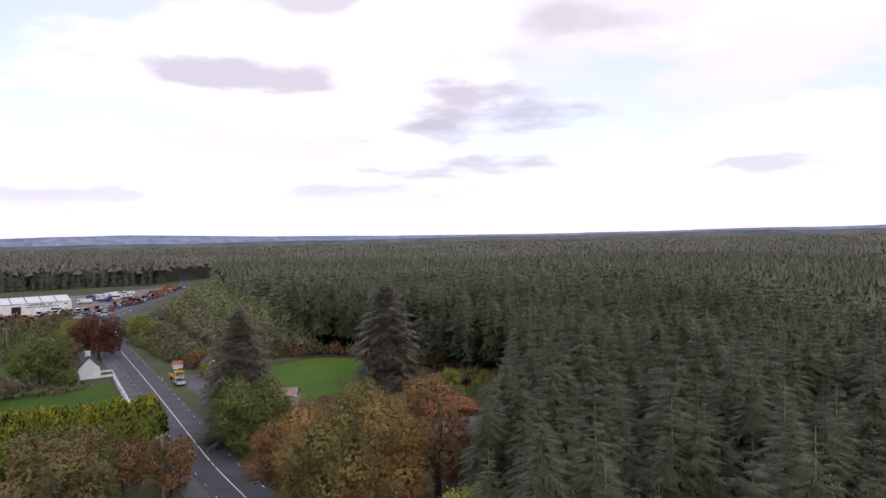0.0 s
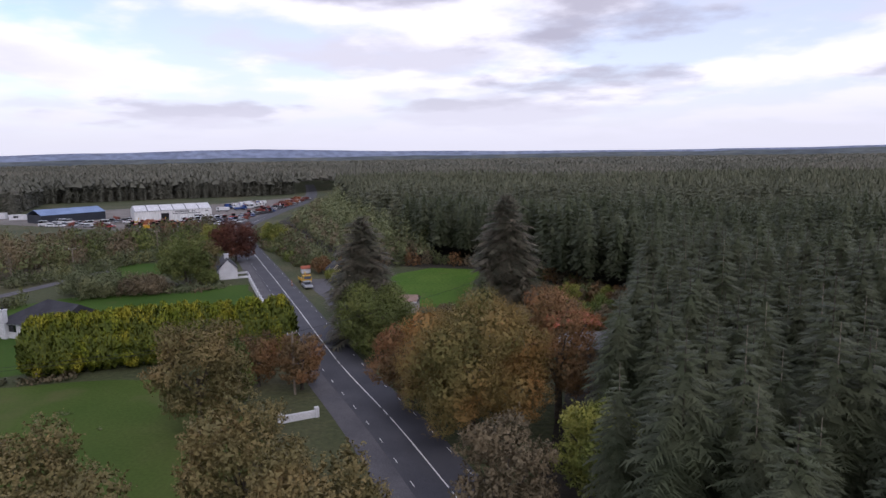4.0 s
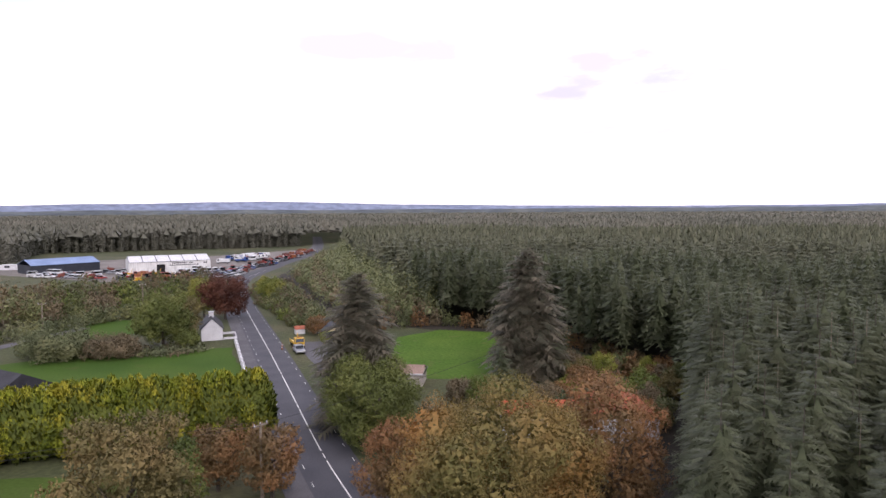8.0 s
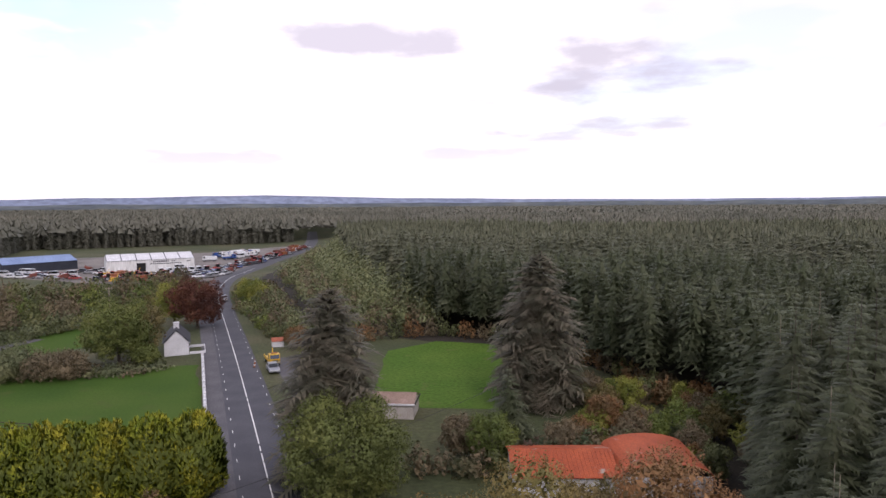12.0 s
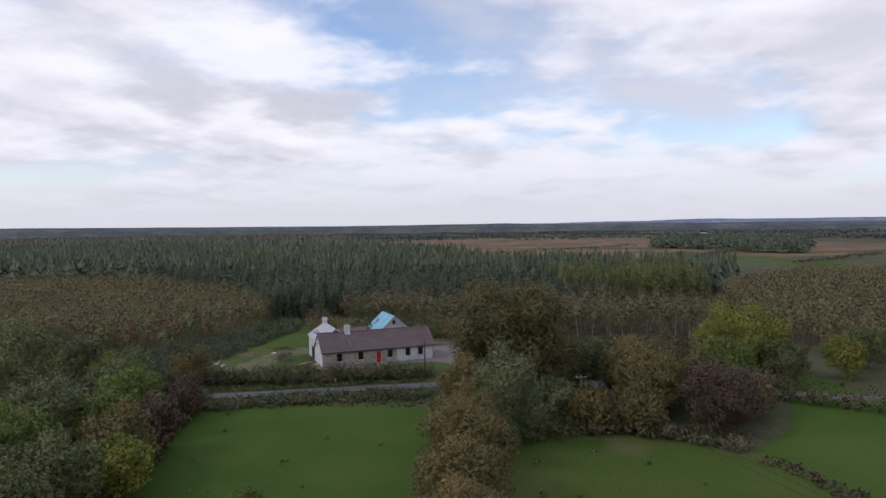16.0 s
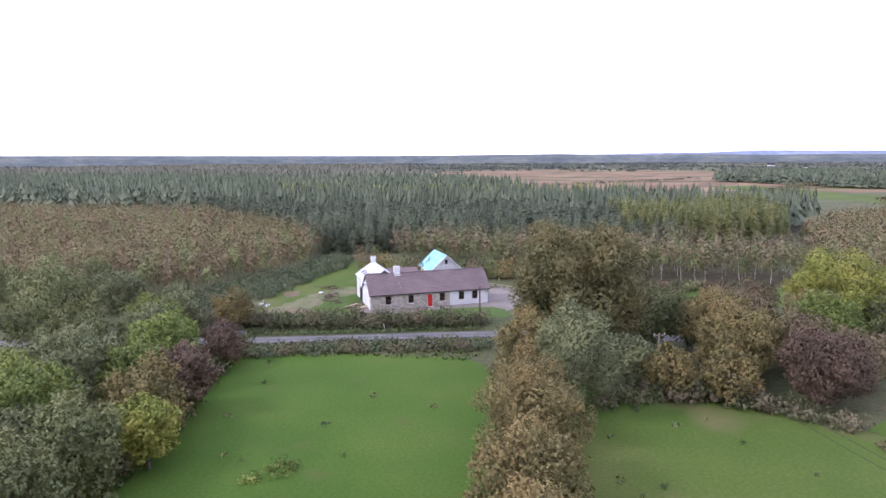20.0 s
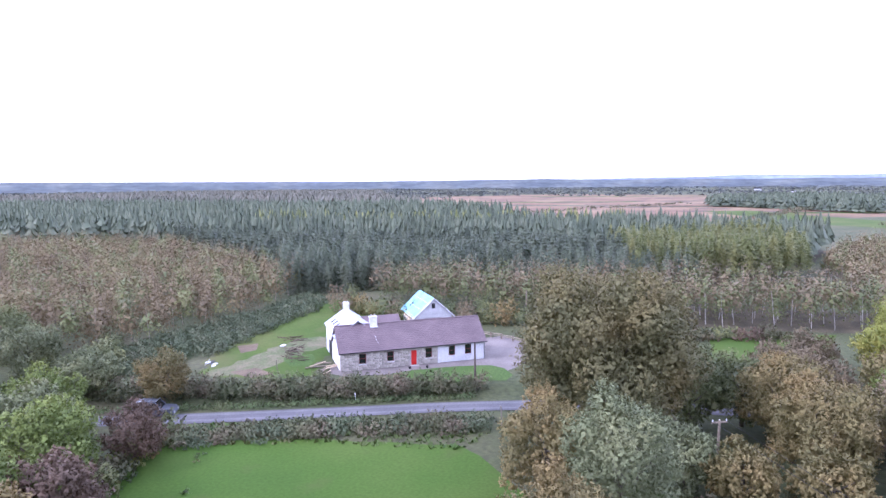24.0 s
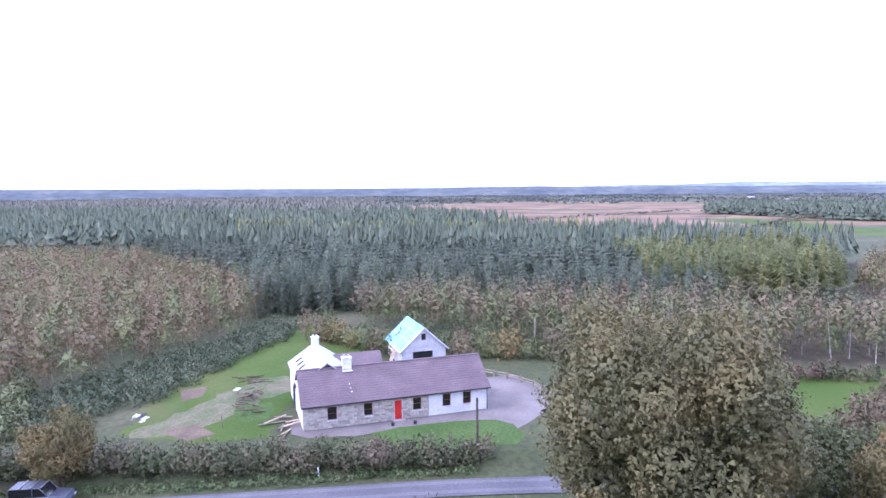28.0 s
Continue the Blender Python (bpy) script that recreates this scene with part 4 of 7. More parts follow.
BROWNS = [(-160, 78), (-190, 84), (-236, 88), (-300, 116), (-330, 150), (-330, 190), (-250, 200), (-205, 190), (-150, 166), (-120, 150), (-116, 130), (-124, 106), (-136, 92)]
br = scatter(rngf, BROWNS, 3.5)
far_broadleaf("willow_scrub", br[::3], rngf, 7.0, 2.5, DULL, "dull green young trees in the autumn plantation", 100, 0.19, low=0.05, ragged=1.2, skirt=0.95)
far_broadleaf("willow_wood", np.delete(br, np.s_[::3], 0), rngf, 7.5, 2.5, ALDER, "brown autumn plantation of young broadleaves", 100, 0.19, low=0.05, ragged=1.2, skirt=0.95)
bare_stems("willow_stems", scatter(rngf, BROWNS, 4.0), rngf, 6.5, PALE_BARK, "bare lower stems of the young plantation")
FARW = [(-340, 215), (-480, 280), (-700, 360), (-760, 420), (-480, 330), (-262, 284), (-300, 240)]
far_broadleaf("tree_belt", scatter(rngf, FARW, 9), rngf, 9, 4.0, DULL, "distant belt of mixed trees", 40, 0.7)

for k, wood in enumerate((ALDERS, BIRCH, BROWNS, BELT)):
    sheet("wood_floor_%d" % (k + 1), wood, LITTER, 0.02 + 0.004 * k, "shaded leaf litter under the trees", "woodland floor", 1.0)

# ---- single trees and shrubs ----
def tree(kind, x, y, h, r, mat, label, n=4200, leaf=0.24, seed=None, base=None, lobes=13, group="", category="tree", bark=BARK, upright=1.0):
    seed = int(abs(x * 31 + y * 17)) if seed is None else seed
    return plant(kind, broadleaf_meshes(seed, h, r, mat, base, n, leaf, lobes, bark, upright), x, y, label, category, group)


tree("sycamore", -6.3, 60, 14.6, 7.6, ORANGE, "large round sycamore turning orange, beside the road", 26000, 0.145, lobes=20)
tree("sycamore", -13.5, 67, 9.5, 4.6, RUST, "smaller tree with orange autumn leaves beside the road", 8000, 0.15)
tree("maple", 1.6, 66.0, 15.0, 4.4, RUST, "slender brown-orange autumn tree at the forest edge", 8000, 0.15, upright=1.3)
tree("hawthorn", -1.8, 72.5, 9.8, 3.6, OLIVE, "olive-leaved tree before the barn", 4200, 0.19)
tree("sycamore", -31.8, 57.5, 12.4, 5.0, OLIVE, "rounded tree with dull brown-green leaves", 6000, 0.22)
tree("hawthorn", -32.2, 70.5, 7.0, 3.0, RUST, "small rust-brown tree at the roadside", 2800, 0.2)
tree("hawthorn", -26.9, 70.2, 7.4, 3.0, RUST, "small rust-brown tree at the roadside", 2800, 0.2)
tree("cypress", -31.5, 62.5, 8.8, 2.8, GREEN, "dark green tree between autumn trees", 2600, 0.2)
tree("ash", -19, 41, 11.5, 4.6, OLIVE, "autumn-tinted tree beside the road", 5200, 0.22)
tree("ash", -11.5, 35, 11.5, 4.4, OLIVE, "autumn-tinted tree beside the road", 5200, 0.22)
tree("ash", -23, 30, 11.0, 5.0, OLIVE, "broad autumn-tinted tree in the paddock", 5200, 0.22)
tree("ash", -32, 37, 10.5, 4.6, OLIVE, "broad autumn-tinted tree in the paddock", 4600, 0.22)
tree("ash", -1.8, 43, 11.0, 3.6, BROWN, "brown-leaved tree at the road bend", 4200, 0.2)
tree("lime", 4.6, 48.5, 9.8, 4.0, YELLOW, "bright yellow-green tree at the forest edge", 4600, 0.2)
tree("sycamore", -21.8, 83.5, 10.4, 5.8, DEEP, "broad green sycamore overhanging the road", 11000, 0.18, lobes=18)
tree("willow", -27, 93.5, 5.2, 3.0, DULL, "dull green bush by the roadside", 2400, 0.2)
for x, y, h, r, k in ((-25.2, 89.6, 17.9, 5.2, 0), (-7.2, 116.2, 19.2, 5.8, 1)):
    plant("old_spruce", spruce_meshes(300 + k, h, r, OLD_SPRUCE, 52, 15, 13, 0.03, 10.0, 0.14, 0.55), x, y, "old solitary spruce with brownish boughs", "tree")
plant("young_conifer", spruce_meshes(310, 8.2, 3.0, SPRUCE, 16, 9, 6, 0.02, 6.0), -9.8, 102, "young spreading conifer beside the lawn", "tree")
tree("laurel", -10.8, 95, 5.8, 2.7, GREEN, "bright green garden bush", 2600, 0.2, category="bush")
tree("elder", -14.2, 97, 4.4, 2.4, BROWN, "brownish bush beside the lawn", 2200, 0.2, category="bush")
tree("willow", -44.5, 131.5, 3.2, 1.8, YELLOW, "yellow-green bush beside the lay-by", 1800, 0.18, category="bush")
tree("hawthorn", -50.5, 141, 4.2, 2.6, RUST, "reddish bush behind the lay-by", 2200, 0.18, category="bush")
tree("willow", 4.2, 115, 4.6, 1.9, YELLOW, "yellow-leaved bush at the forest edge", 1600, 0.18, category="bush")
tree("willow", 0.5, 108, 4.2, 2.2, RUST, "brown bush at the forest edge", 1600, 0.18, category="bush")
tree("willow", -4, 99, 3.8, 2.4, BROWN, "brown bush behind the orange roof", 1600, 0.18, category="bush")
tree("holm_oak", -74.5, 125.5, 11.0, 5.8, DEEP, "dark ivy-covered tree beside the cottage", 7000, 0.24, lobes=18, base=0.4)
tree("lime", -72.5, 129.5, 10.6, 3.6, OLIVE, "yellowing tree beside the cottage", 3600, 0.2)
tree("laurel", -68.5, 124, 4.0, 2.4, DEEP, "dark bush beside the cottage", 2200, 0.2, category="bush")
tree("copper_beech", -78.5, 155, 11.6, 6.2, COPPER, "copper beech with dark red leaves beside the road", 7000, 0.24, lobes=18, base=0.6)
tree("lime", -85, 157, 10.5, 4.2, YELLOW, "yellowing tree behind the copper beech", 3600, 0.22)
tree("willow", -81.5, 186, 7.0, 4.7, YELLOW, "round yellow-green willow on the verge", 4200, 0.24, base=0.3)
# west side, along the meadow
tree("oak", -100.3, 30.0, 19.0, 9.6, OAK, "very large spreading oak beside the farmhouse", 20000, 0.26, lobes=30, base=1.5)
tree("birch", -81, 31, 12.8, 4.4, PALE, "grey-green birch with drooping twigs", 5600, 0.2, upright=1.35)
tree("maple", -86.5, 25.5, 10.0, 4.4, OLIVE, "autumn-tinted maple in the field hedge", 5200, 0.22)
tree("ash", -64.4, 28.8, 10.8, 4.6, OLIVE, "autumn-tinted tree in the field hedge", 8000, 0.17)
tree("ash", -73, 27.5, 9.8, 4.2, OLIVE, "autumn-tinted tree in the field hedge", 4600, 0.22)
tree("ash", -56, 29.5, 9.8, 4.3, OLIVE, "autumn-tinted tree in the field hedge", 4600, 0.22)
tree("ash", -48, 31, 9.4, 4.6, OLIVE, "tall autumn tree in the field hedge", 9000, 0.17)
tree("ash", -40, 32, 9.6, 4.6, OLIVE, "tall autumn tree in the field hedge", 9000, 0.17)
tree("thorn", -44, 37.5, 6.2, 2.8, BROWN, "dark brown thorn bush beside the field hedge", 2800, 0.2, category="bush")
tree("maple", -103, 46.5, 10.2, 4.8, OLIVE, "golden-brown maple beside the power lines", 5200, 0.22)
tree("thorn", -95, 47.5, 10.2, 5.0, OLIVE, "golden-brown thorn tree by the power lines", 7000, 0.22)
tree("thorn", -90.5, 56, 8.4, 5.0, PURPLE, "dark red-brown thorn tree", 6500, 0.22)
tree("poplar", -119.0, 65.5, 13.4, 7.6, YELLOW, "tall bright yellow-green poplar", 7000, 0.24, lobes=16)
tree("sycamore", -106, 60, 9.8, 4.6, GREEN, "green sycamore below the yellow poplar", 4600, 0.24)
tree("willow", -122, 82, 7.6, 3.8, YELLOW, "small yellow-green willow beside the lane", 2400, 0.24)
tree("willow", -113, 90, 6.4, 3.2, DULL, "dull green willow along the lane", 2200, 0.24)
cluster = [(-99, 50.5, 8.8, 4.2, OLIVE), (-88, 46.5, 6.4, 3.4, OLIVE), (-108, 44, 9.0, 4.2, DULL), (-110, 52, 8.4, 4.2, BROWN), (-101, 56, 8.0, 4.0, BROWN),
           (-112, 60, 9.4, 4.2, OLIVE), (-97, 61, 7.4, 3.8, BROWN), (-125, 70, 9.6, 4.8, OLIVE), (-114, 70, 8.6, 4.2, DULL), (-118, 50, 8.0, 4.0, BROWN),
           (-91, 36.5, 6.6, 3.2, PALE), (-88.5, 40.5, 6.2, 3.0, OLIVE), (-120, 40, 7.0, 3.6, DULL), (-128, 56, 6.6, 3.8, BROWN), (-106, 38.5, 8.5, 4.0, DULL), (-130, 88, 8.2, 4.0, DULL),
           (-118, 98, 6.6, 3.4, PALE), (-128, 110, 7.0, 3.8, BROWN), (-112, 112, 5.6, 3.0, DULL), (-134, 66, 6.4, 3.6, PALE)]
for x, y, h, r, mat in cluster:
    tree("thorn", x, y, h, r, mat, "autumn-coloured thorn in the thicket by the lane", 2000, 0.28, group="thicket by the lane", base=0.3)
# mass of trees on the south side of the meadow
left_trees = [(-79.5, -33, 15.4, 6.6, DULL), (-67.3, -17, 10.8, 5.0, PALE), (-77.5, -14.5, 9.6, 4.6, GREEN), (-64.0, -6.2, 8.6, 4.2, OLIVE),
              (-57, -13, 11.0, 4.8, GREEN), (-54, -4.6, 9.2, 4.2, DULL), (-46.5, -2, 9.2, 4.2, DULL), (-44, -12, 10.5, 5.0, PALE), (-39, 1.2, 8.6, 4.0, GREEN),
              (-71, -7.6, 8.2, 3.6, PURPLE), (-60, -2.8, 7.0, 3.0, YELLOW), (-86, -24, 9.0, 4.4, GREEN), (-92, -46, 10.0, 5.4, PALE), (-74, -25, 10.0, 4.8, DULL), (-60, -23, 11.5, 5.2, GREEN),
              (-33, -8, 9.8, 4.6, DULL), (-50, -18, 11, 5, OLIVE), (-96, -64, 11, 6, DULL), (-29, 3, 8.4, 4.2, DULL), (-105, -46, 7.5, 4.5, PALE), (-112, -58, 8, 5, DULL),
              (-81, -20, 9.5, 4.0, PALE), (-69, -11.5, 9.0, 3.8, GREEN), (-50, -8.5, 10.0, 4.2, PALE), (-40, -5, 9.8, 4.2, OLIVE), (-98, -30, 6.5, 3.6, PALE), (-68, -36, 12, 5.5, GREEN)]
for x, y, h, r, mat in left_trees:
    tree("ash", x, y, h, r, mat, "leafy ash in the tree belt beside the meadow", 2900, 0.28, group="tree belt beside the meadow", base=0.4)
tree("hawthorn", -85.2, -12.6, 6.6, 3.2, PURPLE, "purple-brown thorn bush beside the lane", 3200, 0.2, category="bush", base=0.2)
tree("hawthorn", -99.5, -20.6, 7.0, 3.4, OLIVE, "golden-brown thorn tree beside the lane", 3800, 0.2, base=0.4)

# ---- hedges ----
rngh = np.random.default_rng(5)
def plumes(rng, lobes, n, size):
    """Feathery upright sprays standing on the outside of lumps."""
    p, d = crown_points(rng, lobes, n, 0.82)
    up = np.array((0, 0, 1.0))
    way = unit(0.55 * d + 0.75 * up + rng.normal(0, 0.22, p.shape))
    side = unit(np.cross(way, rng.normal(0, 1, p.shape)))
    L = size * rng.uniform(0.6, 1.4, (len(p), 1))
    v = np.empty((len(p), 3, 3))
    v[:, 0], v[:, 1], v[:, 2] = p - side * L * 0.26, p + side * L * 0.26, p + way * L
    soft = unit(d + 0.45 * up + rng.normal(0, 0.12, p.shape))
    return v.reshape(-1, 3), np.arange(3 * len(p)).reshape(-1, 3), np.repeat(soft, 3, 0)


cypress_hedge = tagged(new("cypress_hedge"), "tall golden cypress hedge with feathery tops beside the road", "hedge")
row = curve_through([(-36.0, 84.0), (-42, 81.0), (-49, 77.5), (-56, 73.8), (-60.5, 71.0)], 2.5)
for x, y in row:
    h = 7.6 * rngh.uniform(0.95, 1.06)
    body = [((x + rngh.uniform(-0.4, 0.4), y + rngh.uniform(-0.4, 0.4), h * 0.42), (2.5, 2.5, h * 0.47))]
    tips = []
    for k in range(120):
        a, u = rngh.uniform(0, 6.28), rngh.uniform(0.1, 1.0) ** 0.8
        r = 2.4 * math.sqrt(max(0.08, 1 - (u * 0.95) ** 3)) * rngh.uniform(0.8, 1.05)
        tips.append(((x + math.cos(a) * r, y + math.sin(a) * r, h * u * 0.90), (0.42, 0.42, rngh.uniform(0.55, 0.8))))
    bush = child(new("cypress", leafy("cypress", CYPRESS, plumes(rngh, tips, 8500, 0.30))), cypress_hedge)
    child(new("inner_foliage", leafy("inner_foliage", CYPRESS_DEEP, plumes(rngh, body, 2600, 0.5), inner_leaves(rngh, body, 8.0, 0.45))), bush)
MIXED = [SCRUB, BROWN, SCRUB, DULL, PURPLE, SCRUB]
for line, wd, ht, gap, dens, leaf, mats, label in (
        ([(-96.5, -34), (-100.5, -22), (-104.5, -8), (-108.5, 4), (-112.5, 15)], 3.0, 2.3, 0.8, 17, 0.11, [HEDGE], "scrubby brown-green hedgerow in front of the farmhouse"),
        ([(-90, -13), (-95.5, -2.5), (-98.5, 8), (-101.5, 17)], 5.0, 1.15, 1.1, 15, 0.12, [HEDGE, BRAMBLE, HEDGE], "low bramble bank between lane and meadow"),
        ([(-84, 33), (-88, 44), (-84, 56)], 3.5, 1.8, 1.2, 11, 0.14, [HEDGE], "overgrown low hedge round the meadow"),
        ([(-92, -14.5), (-82, -12), (-72, -8.5), (-60, -4.5), (-50, -3.0), (-42, -0.5), (-30, 3.5)], 3.6, 2.6, 1.5, 10, 0.16, [DULL, SCRUB, DEEP, OLIVE], "dark undergrowth below the tree belt"),
        ([(-93, 25.5), (-86, 27), (-71, 28), (-56, 29.5), (-45, 31), (-36, 32.5)], 4.2, 3.4, 1.5, 10, 0.16, [OLIVE, SCRUB, BROWN], "thorny undergrowth of the field hedge"),
        ([(-80, 59), (-70, 64), (-56, 70)], 3.0, 0.7, 1.3, 9, 0.15, [SCRUB], "rank grass and brambles at the meadow end"),
        ([(-107, 66), (-100, 82), (-96, 96), (-94, 104)], 3.0, 2.6, 1.5, 11, 0.16, [DULL, SCRUB], "dark clipped hedge along the lane"),
        ([(-92, 116), (-80, 117), (-70, 120), (-66, 122)], 6.5, 1.3, 1.5, 10, 0.16, [PALE, SCRUB], "grey-green willow scrub beside the paddock"),
        ([(-110, 118), (-106, 130), (-104, 144), (-100, 156), (-92, 160)], 4.0, 3.2, 1.6, 10, 0.18, [PALE, DULL], "grey-green willow scrub round the small field"),
        ([(-130, 150), (-118, 160), (-108, 172), (-104, 196)], 7, 5.4, 2.2, 7, 0.24, [DULL, BROWN, GREEN], "belt of scrub below the yard"),
        ([(-126, 140), (-116, 148), (-110, 156)], 6, 4.6, 2.2, 7, 0.22, [BROWN, DULL], "brown scrub beside the plantation"),
        ([(-150, 178), (-134, 192), (-120, 208), (-118, 214)], 8, 5.0, 2.2, 6, 0.26, [BROWN, DULL], "belt of brown scrub below the yard"),
        ([(-99, 163), (-96, 176), (-104, 190)], 6, 4.5, 2.0, 7, 0.22, [DULL, OLIVE], "scrub behind the copper beech"),
        ([(-30, 98), (-34, 108), (-38, 117)], 3.2, 2.2, 1.4, 12, 0.15, [DULL, SCRUB], "roadside bushes beside the parked truck"),
        ([(-58, 150), (-68, 164), (-78, 176), (-92, 200), (-100, 220)], 6, 2.2, 1.8, 8, 0.18, [DULL, PALE, GREEN, BROWN], "roadside scrub below the forest"),
        ([(-52, 146), (-62, 160), (-74, 180), (-88, 206)], 8, 4.2, 2.2, 6, 0.22, [DULL, PALE, BROWN], "young trees between road and forest"),
        ([(-44, 138), (-42, 146), (-30, 154), (-16, 152), (-6, 144), (4, 130), (8, 116)], 3.0, 3.2, 1.6, 10, 0.17, [RUST, BROWN, DULL], "reddish scrub along the forest edge"),
        ([(-30, 104), (-32, 114), (-36, 126), (-40, 134)], 4.0, 3.0, 1.6, 10, 0.17, [DULL, OLIVE], "bushes screening the lawn from the road"),
        ([(-20, 92), (-12, 92.5), (-4, 96), (2, 102)], 3.2, 2.4, 1.4, 10, 0.16, MIXED, "overgrown bushes behind the barn"),
        ([(-126, 30), (-134, 34), (-146, 42), (-150, 60)], 4.0, 2.0, 1.6, 9, 0.18, MIXED, "scrub on the rough ground east of the birches"),
        ([(-154, -22), (-147, -6), (-148, 8), (-150, 24), (-151, 36)], 5.0, 4.6, 1.7, 9, 0.16, [BROWN, DULL, OLIVE, DULL], "leafy scrub edge of the birch wood"),
        ([(-106, -34), (-112, -40), (-118, -44)], 5.0, 3.0, 1.6, 9, 0.17, [PALE, DULL], "pale willow bushes beside the plantation")):
    thicket("hedgerow", rngh, bank_lobes(rngh, line, wd, ht, gap), dens * (1.0 if leaf < 0.14 else 0.52), leaf * (1.0 if leaf < 0.14 else 1.15), mats[0], label, "hedgerow", mats=mats)

# overgrown corner between lawn, barn and forest
rngb = np.random.default_rng(23)
corner = scatter(rngb, [(-5, 96), (3, 92), (12, 90), (17, 100), (18, 112), (6, 126), (-1, 122), (-1, 108)], 3.6)
for k, (x, y) in enumerate(corner):
    mat, look_of = ((RUST, "rust-brown"), (BROWN, "brown"), (GREEN, "green"), (DULL, "dull green"), (OLIVE, "olive"), (BROWN, "brown"), (YELLOW, "yellow-green"))[k % 7]
    tree("willow", x, y, rngb.uniform(1.8, 3.6) + max(0.0, 0.12 * (x - 4)), rngb.uniform(1.6, 2.5), mat, look_of + " self-sown bush in the rough corner behind the barn", 1100, 0.2, seed=900 + k, category="bush",
         group="bushes behind the barn", base=0.1, lobes=7)
# bramble bed between the alders and the rough plot
bed = scatter(rngh, [(-111, -27), (-113, -29.3), (-122, -25.5), (-131, -27), (-140, -25.5), (-152, -26), (-166, -28), (-168, -36), (-147, -35.5), (-136, -39), (-126, -41), (-118, -42.5), (-109, -40), (-106, -32)], 1.9)
bed = bed[np.argsort(bed[:, 0])]
thicket("bramble_bed", rngh, [((x, y, rise(x, y) + 0.5), (1.6, 1.6, rngh.uniform(0.7, 1.3))) for x, y in bed], 13, 0.13, BRAMBLE, "dark green bramble thicket between wood and plot", "brambles", chunk=6)
thicket("nettle_verge", rngh, bank_lobes(rngh, [(-95.5, -27), (-99.0, -17.5), (-105.0, -1.0), (-110.4, 14)], 1.8, 0.55, 0.9), 20, 0.09, NETTLE,
        "low green nettles and grass along the lane", "verge plants", chunk=5)

tree("willow", -87, 114, 5.0, 7.0, PALE, "grey-green willow mound beside the paddock", 3400, 0.2, category="bush", base=0.1)
tree("willow", -78, 116.5, 4.0, 5.0, BROWN, "brownish willow mound beside the paddock", 2600, 0.2, category="bush", base=0.1)
SLOPE = [(-46, 152), (-58, 170), (-74, 196), (-97, 234), (-107, 264), (-124, 338), (-108, 338), (-80, 264), (-64, 234), (-38, 178), (-27, 160)]
sl = scatter(rngh, SLOPE, 3.0)
for k, (mat, label) in enumerate(((DULL, "dull green scrub between road and forest"), (PALE, "grey-green willow scrub between road and forest"), (BROWN, "brown scrub between road and forest"))):
    far_broadleaf("roadside_scrub", sl[k::3], rngh, 5.2, 2.2, mat, label, 56, 0.26, "scrub", low=0.05, ragged=1.0, skirt=0.95)
YOUNG = [(-44, 158), (-50, 172), (-66, 200), (-84, 236), (-97, 266), (-116, 338), (-108, 338), (-80, 266), (-64, 236), (-37, 178), (-27, 160)]
yo = scatter(rngh, YOUNG, 3.6)
far_broadleaf("young_wood", yo[::2], rngh, 9.5, 2.2, DULL, "young dull green trees at the forest edge", 90, 0.24, "wood", low=0.1, ragged=1.5, skirt=0.9)
far_broadleaf("young_wood", yo[1::2], rngh, 10.5, 2.0, PALE, "young grey-green trees at the forest edge", 90, 0.24, "wood", low=0.1, ragged=1.5, skirt=0.9)

# ---- far farmland: hedges, tree rows and houses on the plain ----
rngp = np.random.default_rng(31)
lines = []
for k in range(420):
    a, r = math.radians(rngp.uniform(-45, 165)), rngp.uniform(900, 3000)
    x, y = -math.sin(a) * r, math.cos(a) * r
    if inside(np.array(x), np.array(y), BEYOND) or (-1300 < x < -480 and -330 < y < 420):
        continue
    b, n = rngp.uniform(0, 3.14), int(rngp.uniform(8, 26))
    for i in range(n):
        lines.append((x + math.cos(b) * i * 9, y + math.sin(b) * i * 9))
for k in range(230):
    a, r = math.radians(rngp.uniform(60, 165)), 1050 + 2000 * rngp.random() ** 1.3
    for i in range(int(rngp.uniform(10, 30))):
        lines.append((-math.sin(a) * r - math.cos(a) * i * 10 + rngp.uniform(-4, 4), math.cos(a) * r - math.sin(a) * i * 10 + rngp.uniform(-12, 12)))
far_broadleaf("distant_hedges", np.array(lines), rngp, 6.5, 5.0, DISTANT_HAZED, "distant field hedges and tree rows on the plain", 8, 1.9, "hedges", hearts=2)
bog_lines = [(-480 - 3.2 * i + rngp.uniform(-4, 4), 120 + 1.4 * i + rngp.uniform(-6, 6)) for i in range(90)]
bog_lines += [(-560 - 4 * i, -40 + 2.6 * i + rngp.uniform(-8, 8)) for i in range(60)] + [(-420 - 2 * i, 170 + 1.6 * i + rngp.uniform(-5, 5)) for i in range(60)]
far_broadleaf("bog_scrub", np.array(bog_lines), rngp, 4.0, 2.6, SCRUB, "dark scrub rows across the bog", 20, 0.6, "scrub", hearts=4)
for k, c in enumerate(((-620, 240, 260, 22, 12), (-760, 60, 300, 26, -8), (-900, -120, 380, 30, 5), (-980, 240, 300, 26, 18), (-1250, 100, 420, 40, 0))):
    x, y, l2, w2, a = c
    sheet("bog_strip_%d" % (k + 1), [(x + math.cos(radians(90 + a + t)) * l2 * u / 2 - math.sin(radians(90 + a)) * 0 + v * w2, y + math.sin(radians(90 + a)) * l2 * u / 2)
                                     for t, u, v in ((0, -1, -0.5), (0, -1, 0.5), (0, 1, 0.5), (0, 1, -0.5))], (GRASS_DRY, ROUGH)[k % 2], 0.06 + 0.01 * k, "pale grassy strip in the bog", "bog", 5)

